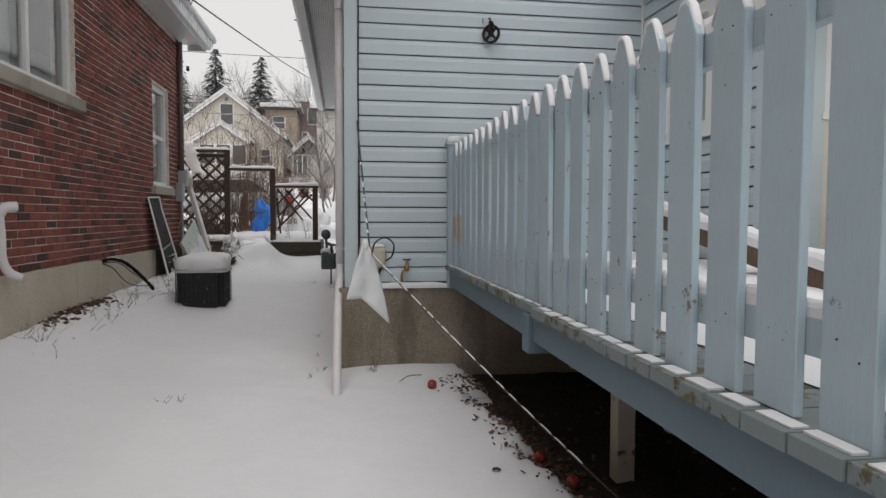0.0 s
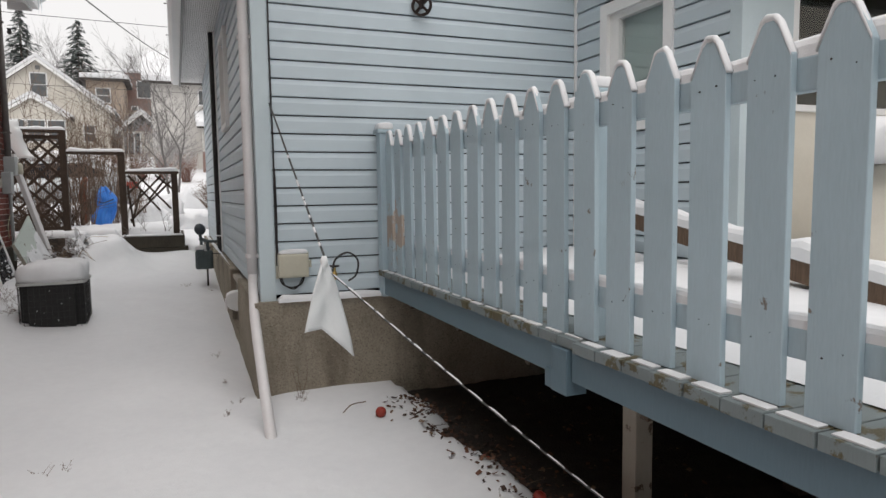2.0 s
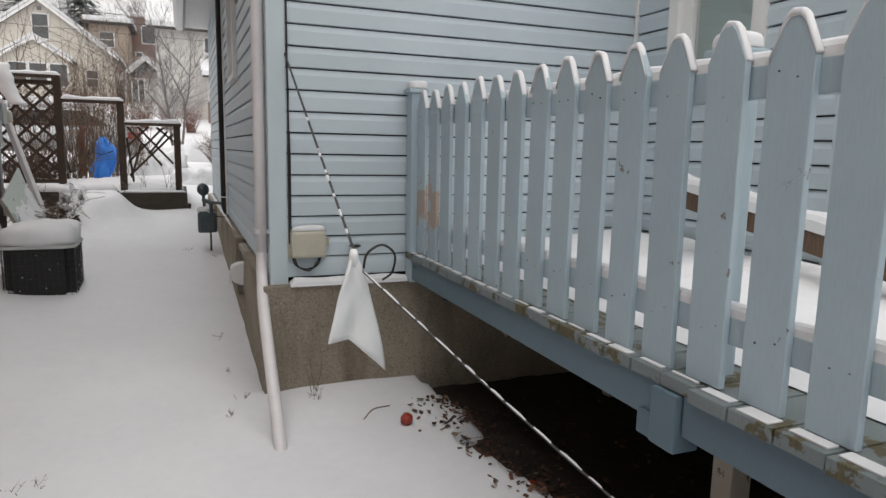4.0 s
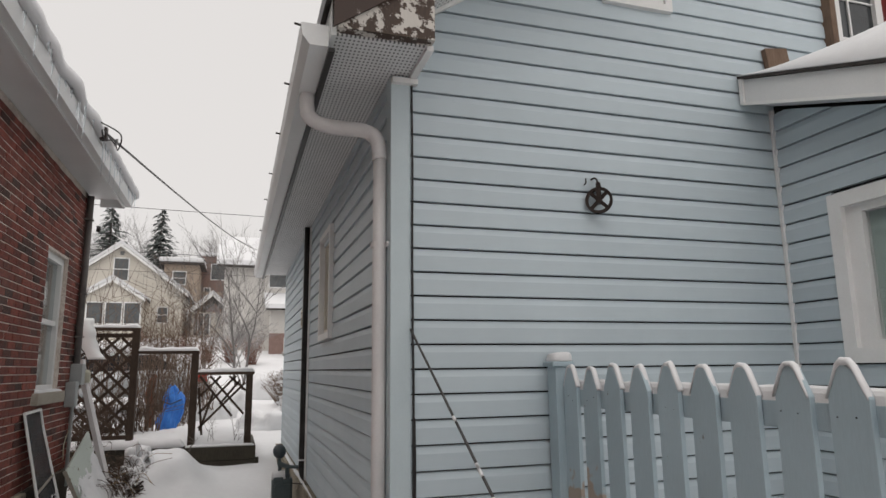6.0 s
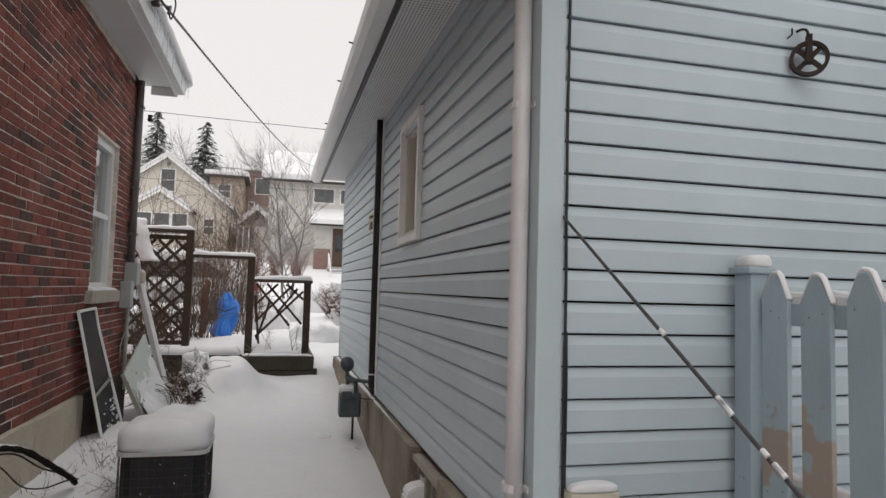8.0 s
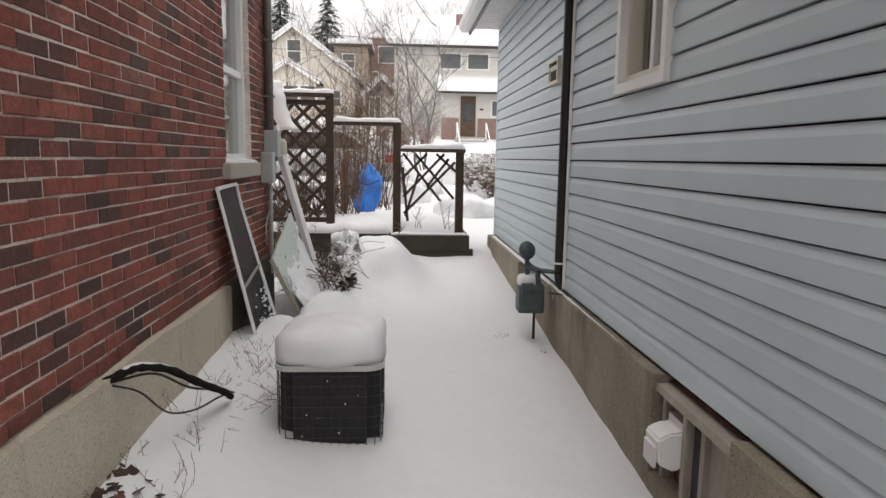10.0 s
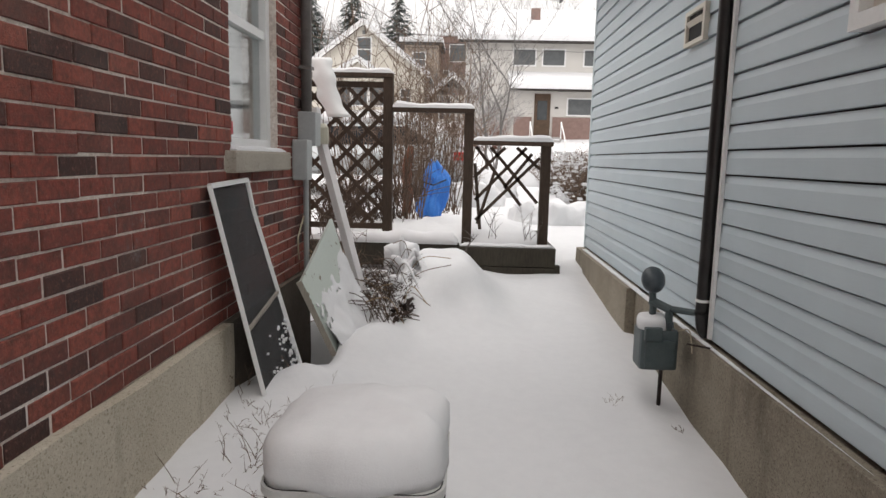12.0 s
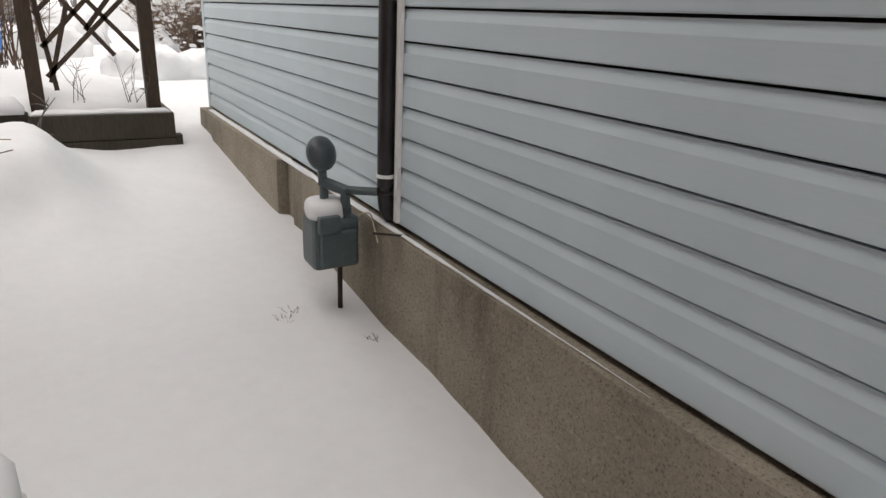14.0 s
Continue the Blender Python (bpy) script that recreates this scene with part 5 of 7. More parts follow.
    for a, b, c, d in ((y0, y0 + 0.03, z0, z1), (y1 - 0.03, y1, z0, z1), (y0 + 0.03, y1 - 0.03, z0, z0 + 0.025), (y0 + 0.03, y1 - 0.03, z1 - 0.025, z1)):
        box(bm, -0.045, -0.012, a, b, c, d)
    part("frame", bm, CREAM, v)
    part("opening", B(-0.026, -0.018, y0 + 0.03, y1 - 0.03, z0 + 0.025, z1 - 0.025), DARK, v)
    part("flap", B(0, 0.006, 0, 0.27, 0, 0.035, pose(-0.032, y0 + 0.034, z0 + 0.115, 0, -28, 0)), CREAM, v, "half open cream flap")


GASGREEN = varied("grey_green_paint", (0.05, 0.068, 0.072), (0.085, 0.11, 0.115), 12, 0.45)
GASDARK = varied("dark_grey_paint", (0.035, 0.045, 0.055), (0.07, 0.085, 0.095), 12, 0.4)
WIREYEL = varied("pale_wire", (0.35, 0.30, 0.22), (0.45, 0.40, 0.30), 12, 0.6)
gas_meter()


def cellar_window():
    w = thing("window_cellar", "boarded cellar window in the foundation with rough brick fill", "window", (0, 0.10, 0), kind="structure")
    part("brick_fill", B(0.03, 0.08, 1.16, 1.92, 0.0, 0.6), CELLARRED, w)
    for y in (1.17, 1.44, 1.62, 1.85):
        part("upright", B(-0.03, 0.03, y, y + 0.035, 0.02, 0.575), GREYWOOD, w)
    part("head_board", B(-0.055, 0.04, 1.16, 1.92, 0.545, 0.585), GREYWOOD, w)
    part("pane", B(0.01, 0.02, 1.46, 1.62, 0.05, 0.55), DARKGLASS, w)
    part("grey_panel", B(0.0, 0.028, 1.2, 1.44, 0.05, 0.55), GREYWOOD, w)
    v = thing("vent_hood", "white plastic dryer vent hood below the siding", "vent", (0, 0.10, 0))
    hood = poly(bmesh.new(), [(0.0, 0.28), (-0.05, 0.24), (-0.13, 0.28), (-0.14, 0.40), (-0.09, 0.43), (0.0, 0.44)], "y", 1.66, 1.82)
    bmesh.ops.bevel(hood, geom=list(hood.edges), offset=0.01, segments=2, affect="EDGES")
    part("hood", hood, WHITE, v)
    part("hood_flap", B(-0.15, -0.135, 1.68, 1.80, 0.26, 0.36), PIPE_WHITE, v)
    part("collar", B(-0.02, 0.03, 1.645, 1.835, 0.26, 0.47), WHITE, v)


CELLARRED = varied("worn_red_brick", (0.10, 0.045, 0.035), (0.19, 0.085, 0.065), 14, 0.9)
cellar_window()


def roof_pipe():
    x, y = 1.62, 1.0
    z = rake(x) + 0.19
    c = thing("roof_vent_pipe", "white metal flue pipe with a cap on the roof", "flue")
    part("pipe", tube(bmesh.new(), [(x, y, z), (x, y, 6.0)], 0.05, 14), PIPE_WHITE, c)
    part("collar", lathe(bmesh.new(), [(0.06, 0), (0.085, 0.02), (0.085, 0.06), (0.06, 0.07)], (x, y, 5.93), "z", 14), PIPE_WHITE, c)
    part("cap", lathe(bmesh.new(), [(0.075, 0.0), (0.105, 0.01), (0.105, 0.035), (0.08, 0.06)], (x, y, 6.04), "z", 14), PIPE_WHITE, c)
    part("cap_snow", lathe(bmesh.new(), [(0.09, 0.0), (0.08, 0.03), (0.03, 0.045)], (x, y, 6.10), "z", 14), SNOW, c, smooth=True)


roof_pipe()


# ---- the passage ----
def twig_mesh(rnd, bm, base, height, spread, n, r=0.003, lean=(0, 0), sub=3):
    for _ in range(n):
        p = Vector(base) + Vector((rnd.uniform(-spread, spread) * 0.4, rnd.uniform(-spread, spread) * 0.4, -0.03))
        h = height * rnd.uniform(0.5, 1.1)
        tip = p + Vector((rnd.uniform(-spread, spread) + lean[0], rnd.uniform(-spread, spread) + lean[1], h))
        mid = p.lerp(tip, 0.5) + Vector((rnd.uniform(-0.1, 0.1), rnd.uniform(-0.1, 0.1), rnd.uniform(0, 0.08))) * height
        pts = curve([p, mid, tip], 3)
        tube(bm, pts, [r * (1 - 0.75 * i / (len(pts) - 1)) for i in range(len(pts))], 4, False)
        for _ in range(sub):
            q = pts[rnd.randint(1, len(pts) - 2)]
            e = q + Vector((rnd.uniform(-1, 1), rnd.uniform(-1, 1), rnd.uniform(0.1, 1))) * h * 0.25
            tube(bm, [q, q.lerp(e, 0.5) + Vector((0, 0, 0.01)), e], [r * 0.6, r * 0.45, r * 0.2], 3, False)


TWIG = varied("dead_stems", (0.09, 0.06, 0.045), (0.20, 0.14, 0.10), 20, 0.85)
TWIGGREY = varied("grey_bark", (0.075, 0.065, 0.06), (0.16, 0.14, 0.13), 12, 0.9)
DARKSTEM = varied("dark_dead_stems", (0.04, 0.027, 0.02), (0.11, 0.075, 0.055), 20, 0.9)
STRAW = varied("dry_straw", (0.26, 0.18, 0.10), (0.40, 0.30, 0.18), 20, 0.85)


def air_conditioner():
    a = thing("air_conditioner", "black outdoor air conditioner with a thick cap of snow", "air conditioner")
    x0, x1, y0, y1, z0, z1 = -1.985, -1.415, 2.38, 2.94, 0.05, 0.535
    core = bmesh.new()
    box(core, x0 + 0.015, x1 - 0.015, y0 + 0.015, y1 - 0.015, z0, z1)
    bmesh.ops.bevel(core, geom=[e for e in core.edges if abs(e.verts[0].co.z - e.verts[1].co.z) > 0.3], offset=0.075, segments=5, affect="EDGES")
    part("coil", core, ACBLACK, a)

    def ring(z, r, off=0.0):
        pts = []
        c = 0.08
        for cx, cy, s in ((x1 - c, y1 - c, 0), (x0 + c, y1 - c, 90), (x0 + c, y0 + c, 180), (x1 - c, y0 + c, 270)):
            for k in range(5):
                t = radians(s + 90 * k / 4)
                pts.append(((cx + (c + off) * math.cos(t)), (cy + (c + off) * math.sin(t)), z))
        return pts
    base = ring(0, 0)
    for i in range(9):
        pts = ring(z0 + 0.05 + i * 0.058, 0)
        part("grille_ring", tube(bmesh.new(), pts + pts[:1], 0.0025, 5, False), ACGRILLE, a)
    n = 44
    per = base + base[:1]
    seg = [((Vector(q) - Vector(p)).length, Vector(p), Vector(q)) for p, q in zip(per, per[1:])]
    total = sum(s[0] for s in seg)
    for k in range(n):
        d = total * k / n
        for ln, p, q in seg:
            if d <= ln:
                w = p.lerp(q, d / ln)
                break
            d -= ln
        part("grille_bar", tube(bmesh.new(), [(w.x, w.y, z0), (w.x, w.y, z1)], 0.0025, 5, False), ACGRILLE, a)
    for z, h, o, mt, nm in ((z1, 0.028, 0.012, ACLID, "top_rim"), (z0 - 0.04, 0.05, 0.01, ACBLACK, "base_pan")):
        pts = [(p[0], p[1]) for p in ring(0, 0, o)]
        part(nm, poly(bmesh.new(), pts, "z", z, z + h), mt, a)
    part("corner_bolt", lathe(bmesh.new(), [(0.012, 0), (0.012, 0.03), (0.006, 0.04)], (-1.82, y0 - 0.02, 0.08), "z", 8), ACLID, a)
    part("corner_bolt", lathe(bmesh.new(), [(0.012, 0), (0.012, 0.03), (0.006, 0.04)], (-1.76, y0 - 0.025, 0.07), "z", 8), ACLID, a)
    part("snow_cap", blob(x0 - 0.012, x1 + 0.012, y0 - 0.012, y1 + 0.012, z1 + 0.026, 0.745, 5, 0.028, 14, 4.0), SNOW, a, "thick rounded cap of snow", smooth=True)
    rnd = random.Random(9)
    bits = bmesh.new()
    for k in range(14):
        z = rnd.uniform(z0 + 0.03, z1)
        if rnd.random() < 0.6:
            c = (rnd.uniform(x0 + 0.1, x1), y0 - 0.002, z)
        else:
            c = (x1 + 0.002, rnd.uniform(y0, y1), z)
        s = rnd.uniform(0.0015, 0.004)
        box(bits, c[0] - s, c[0] + s, c[1] - s * 0.6, c[1] + s * 0.6, c[2] - s, c[2] + s)
    tagged(part("frost_specks", bits, SNOW, a), kind="stuff")


ACBLACK = varied("black_coil", (0.008, 0.008, 0.009), (0.025, 0.024, 0.023), 30, 0.6)
ACGRILLE = varied("black_grille_wire", (0.010, 0.010, 0.010), (0.035, 0.035, 0.034), 14, 0.5)
ACLID = varied("grey_lid_paint", (0.40, 0.40, 0.39), (0.52, 0.52, 0.51), 8, 0.5)
air_conditioner()


FOAM = varied("black_foam_rubber", (0.008, 0.007, 0.007), (0.024, 0.02, 0.019), 40, 0.95, bump=0.5, spec=0.1)


def wall_cables():
    c = thing("insulated_pipe", "black insulated pipe leaving the brick wall into the snow", "pipe")
    pts = curve([(BX + 0.02, 1.70, 0.715), (-2.50, 1.78, 0.738), (-2.46, 1.852, 0.736), (-2.38, 1.953, 0.692), (-2.30, 2.144, 0.559), (-2.27, 2.45, 0.40), (-2.26, 2.56, 0.33)], 6)
    part("insulation", tube(bmesh.new(), pts, [0.019 + 0.002 * math.sin(i * 1.7) for i in range(len(pts))], 10), FOAM, c, smooth=True)
    part("pipe_snow", ridge_snow([p + Vector((0, 0, 0.014)) for p in pts[5:27]], 0.018, 0.008, 3, 6), SNOW, c)
    part("thin_wire", tube(bmesh.new(), curve([(BX + 0.05, 1.72, 0.70), (-2.45, 1.80, 0.64), (-2.38, 1.92, 0.50), (-2.33, 2.15, 0.42), (-2.28, 2.4, 0.39), (-2.24, 2.55, 0.36)], 6), 0.005, 6), BLACKPIPE, c)
    part("thin_wire", tube(bmesh.new(), curve([(BX + 0.05, 1.74, 0.71), (-2.42, 1.90, 0.69), (-2.33, 2.08, 0.56), (-2.27, 2.4, 0.43), (-2.25, 2.55, 0.36)], 6), 0.006, 6), BLACKPIPE, c)
    w = thing("white_pipe", "white plastic drain pipe elbow on the brick wall", "pipe", (-0.06, -0.14, 0))
    part("pipe", tube(bmesh.new(), curve([(-2.47, -0.20, 1.22), (-2.46, -0.20, 1.05), (-2.46, -0.19, 0.88), (-2.43, -0.16, 0.78), (-2.38, -0.10, 0.73)], 5), 0.035, 10), PIPE_WHITE, w, smooth=True)
    part("elbow", tube(bmesh.new(), curve([(-2.47, -0.20, 1.20), (-2.44, -0.17, 1.26), (-2.38, -0.12, 1.27)], 4), 0.038, 10), PIPE_WHITE, w, smooth=True)
    e = thing("electric_conduit", "grey conduit and meter boxes at the brick corner", "conduit", (-0.06, 0.03, 0))
    part("conduit", tube(bmesh.new(), [(-2.475, 5.22, 3.9), (-2.475, 5.22, 1.88)], 0.038, 12), CONDUIT, e, smooth=True)
    part("upper_box", B(BX + 0.062, BX + 0.19, 5.13, 5.30, 1.66, 1.90, bevel=0.008), GREYBOX, e)
    part("lower_box", B(BX + 0.062, BX + 0.17, 4.97, 5.12, 1.42, 1.70, bevel=0.012), GREYBOX, e)
    part("round_fitting", lathe(bmesh.new(), [(0.05, 0), (0.055, 0.03), (0.05, 0.12), (0.03, 0.15)], (-2.40, 5.38, 1.68), "z", 12), BEIGE, e)
    part("lower_conduit", tube(bmesh.new(), [(-2.48, 5.21, 1.67), (-2.48, 5.21, 0.55)], 0.02, 10), GREYBOX, e)
    part("wire", tube(bmesh.new(), curve([(-2.49, 5.18, 1.15), (-2.49, 5.05, 1.05), (-2.48, 4.97, 1.0), (-2.48, 4.99, 0.86)], 5), 0.006, 6), WIREYEL, e)
    for z in (3.6, 2.7, 2.2):
        part("clip", B(BX + 0.062, BX + 0.15, 5.17, 5.27, z, z + 0.02), CONDUIT, e)
    part("insulator", lathe(bmesh.new(), [(0.02, 0), (0.03, 0.02), (0.02, 0.05), (0.03, 0.07)], (-2.40, 5.40, 3.5), "z", 10), BLACKPIPE, e)


CONDUIT = varied("grey_brown_conduit", (0.10, 0.09, 0.085), (0.17, 0.155, 0.145), 10, 0.5)
GREYBOX = varied("grey_box_paint", (0.30, 0.32, 0.32), (0.40, 0.42, 0.42), 8, 0.5)
wall_cables()


def snow_patch(x0, x1, y0, y1, step, height, keep):
    """A sheet of snow over a rectangle of the plan, with holes where keep() says no."""
    verts, index, faces = [], {}, []
    nx, ny = int((x1 - x0) / step), int((y1 - y0) / step)

    def at(i, j):
        if (i, j) not in index:
            x, y = x0 + i * step, y0 + j * step
            index[i, j] = len(verts)
            verts.append((x + 0.012 * noise.noise(Vector((x * 20, y * 20, 1))), y, height(x, y)))
        return index[i, j]
    for j in range(ny):
        for i in range(nx):
            if keep(x0 + (i + 0.5) * step, y0 + (j + 0.5) * step):
                faces.append((at(i, j), at(i + 1, j), at(i + 1, j + 1), at(i, j + 1)))
    return verts, faces


def bar(name, a, b, w, h, mat, parent, label=""):
    """A straight bar of rectangular section from a to b."""
    a, b = Vector(a), Vector(b)
    q = (b - a).to_track_quat("X", "Z").to_matrix().to_4x4()
    return part(name, box(bmesh.new(), 0, (b - a).length, -w / 2, w / 2, -h / 2, h / 2, Matrix.Translation(a) @ q), mat, parent, label)


def screen():
    s = thing("window_screen", "torn old window screen in a white frame leaning on bricks", "window screen")
    TL, TR, K, BR, BL = Vector((-2.555, 3.49, 1.44)), Vector((-2.55, 3.985, 1.455)), Vector((-2.52, 3.985, 1.30)), Vector((-2.30, 4.14, 0.36)), Vector((-2.33, 3.61, 0.30))
    for a, b in ((TL, TR), (TR, K), (K, BR), (BL, TL)):
        bar("frame_bar", a, b, 0.022, 0.022, WHITE, s)
    bar("cross_bar", TL.lerp(BL, 0.62), K.lerp(BR, 0.50), 0.016, 0.016, GREYWOOD, s)
    bm = bmesh.new()
    vs = [bm.verts.new(p + Vector((-0.004, 0, 0))) for p in (TL, TR, K, BR, BL)]
    f = bm.faces.new(vs)
    ext = bmesh.ops.extrude_face_region(bm, geom=[f])
    bmesh.ops.translate(bm, vec=(-0.003, 0, -0.001), verts=[v for v in ext["geom"] if isinstance(v, bmesh.types.BMVert)])
    part("mesh", bm, MESHDARK, s, "dark dusty mesh")
    rnd = random.Random(14)
    bits = bmesh.new()
    for k in range(75):
        u, v = 1 - 0.75 * rnd.random() ** 1.6, 1 - 0.34 * rnd.random() ** 1.5
        p = TL.lerp(BL, v).lerp(K.lerp(BR, v), u) + Vector((0.006, 0, 0))
        r = rnd.uniform(0.003, 0.009)
        box(bits, -0.004, 0.006, -r, r, -r * rnd.uniform(0.6, 2.2), r, pose(p.x, p.y, p.z, rnd.uniform(-60, 60), 0, 0))
    tagged(part("clinging_snow", bits, SNOW, s), kind="stuff")


MESHDARK = varied("dark_mesh", (0.018, 0.018, 0.02), (0.055, 0.055, 0.058), 9, 0.7)
MESHDARK.node_tree.nodes["Principled BSDF"].inputs["Alpha"].default_value = 0.66
screen()


def window_well():
    w = thing("well_board", "weathered pale board edging a sunken window well", "board")
    # an old sheet on edge, leaning to the wall, its lower side in the drift
    T, L, F, Q = Vector((-2.37, 5.25, 1.13)), Vector((-2.41, 4.52, 0.80)), Vector((-2.195, 4.57, 0.31)), Vector((-2.16, 5.30, 0.42))
    bm = bmesh.new()
    n = 12
    rows = [[bm.verts.new(T.lerp(L, j / n).lerp(Q.lerp(F, j / n), i / n) + Vector((0.012 * math.sin(2.4 * i / n) * math.sin(3.1 * j / n), 0, 0))) for i in range(n + 1)] for j in range(n + 1)]
    for p, q in zip(rows, rows[1:]):
        for i in range(n):
            bm.faces.new((p[i], p[i + 1], q[i + 1], q[i]))
    board = part("board", bm, PALEBOARD, w)
    board.modifiers.new("thickness", "SOLIDIFY").thickness = 0.022
    bar("edge_strip", L, F, 0.03, 0.035, GREYWOOD, w)
    # snow clinging to the lower half of the sheet
    m, verts, index, faces = 46, [], {}, []

    def spot(i, j):
        if (i, j) not in index:
            u, v = i / m, j / m
            p = T.lerp(L, v).lerp(Q.lerp(F, v), u)
            index[i, j] = len(verts)
            verts.append((p.x + 0.004 + 0.13 * u * u + (0.012 + 0.03 * u) * noise.noise(p * 8), p.y, p.z + 0.008 * noise.noise(p * 15)))
        return index[i, j]
    for j in range(m):
        for i in range(m):
            u, v = (i + 0.5) / m, (j + 0.5) / m
            if u + 0.30 * noise.noise(Vector((u * 4, v * 5, 2))) + 0.30 * noise.noise(Vector((u * 17, v * 17, 5))) > 0.30 + 0.45 * max(0.0, v - 0.8) * 5 * (1 - u):
                faces.append((spot(i, j), spot(i + 1, j), spot(i + 1, j + 1), spot(i, j + 1)))
    cling = raw("board_snow", verts, faces, SNOW, w, smooth=True)
    cling.modifiers.new("thickness", "SOLIDIFY").thickness = 0.007
    tagged(part("well_floor", B(BX + 0.05, -2.15, 4.2, 5.38, -0.4, -0.08), SOIL), "dark earth in the window well", "soil", kind="structure")
    scrap = random.Random(31)
    bits = bmesh.new()
    for k in range(90):
        q = scrap.uniform(0.01, 0.03)
        box(bits, -q, q, -q * 0.6, q * 0.6, -0.002, 0.002, pose(scrap.uniform(BX + 0.07, -2.22), scrap.uniform(4.25, 5.1), -0.07 + scrap.uniform(0, 0.012), scrap.uniform(-30, 30), scrap.uniform(-30, 30), scrap.uniform(0, 180)))
    tagged(part("well_litter", bits, DARKLEAF), "dark leaves lying in the window well", "leaves", kind="stuff")
    tagged(part("dark_board", B(-0.02, 0.02, 0, 0.16, 0, 0.85, pose(-2.26, 4.15, 0.0, 0, -14, 20)), DARKWOOD), "dark board standing beside the window screen", "board")
    d = thing("loose_downspout", "white old downspout length leaning against the lattice", "downspout")
    bar("pipe", (-2.49, 5.49, 1.72), (-2.15, 5.35, 0.58), 0.075, 0.055, PIPE_WHITE, d)
    bar("pipe_top", (-2.49, 5.49, 1.70), (-2.53, 5.50, 1.95), 0.06, 0.05, PIPE_WHITE, d)
    f = thing("plastic_strip", "bent white plastic strip with snow hung over the lattice", "strip")
    bm = bmesh.new()
    pts = curve([(0, 0, 2.56), (0.03, -0.04, 2.45), (0.07, -0.06, 2.30), (0.11, -0.07, 2.15), (0.21, -0.10, 1.98)], 5)
    rows = [[bm.verts.new((-2.87 + p.x + s * (0.105 + 0.01 * math.sin(i)), 7.17 + p.y + (0.02 if s else 0), p.z)) for s in (-1, 0, 1)] for i, p in enumerate(pts)]
    for r, q in zip(rows, rows[1:]):
        for k in range(2):
            bm.faces.new((r[k], r[k + 1], q[k + 1], q[k]))
    o = part("strip", bm, PLASTIC, f, smooth=True)
    o.modifiers.new("thickness", "SOLIDIFY").thickness = 0.02


DARKLEAF = varied("near_black_leaf", (0.012, 0.009, 0.008), (0.05, 0.03, 0.022), 20, 0.8)
PALEBOARD = painted_wood("pale_board_paint", (0.47, 0.52, 0.48), (0.26, 0.23, 0.18), 0.60, 9)
window_well()


def lattice(parent, x0, x1, z0, z1, y, step, width, skip=0.0, seed=1):
    rnd = random.Random(seed)
    for s in (1, -1):
        c = z0 - x1 if s == 1 else z0 + x0
        end = (z1 - x0) if s == 1 else (z1 + x1)
        while c < end:
            c += step
            pts = []
            for x in (x0, x1):
                z = s * x + c
                if z0 <= z <= z1:
                    pts.append((x, z))
            for z in (z0, z1):
                x = (z - c) * s
                if x0 < x < x1:
                    pts.append((x, z))
            if len(pts) < 2 or rnd.random() < skip:
                continue
            (xa, za), (xb, zb) = pts[0], pts[1]
            if abs(xa - xb) < 0.06:
                continue
            if skip and rnd.random() < 0.3:
                xb, zb = xa + (xb - xa) * 0.75, za + (zb - za) * 0.75
            yy = y + 0.007 * s
            bar("slat", (xa, yy, za), (xb, yy, zb), 0.008, width, DARKWOOD, parent)


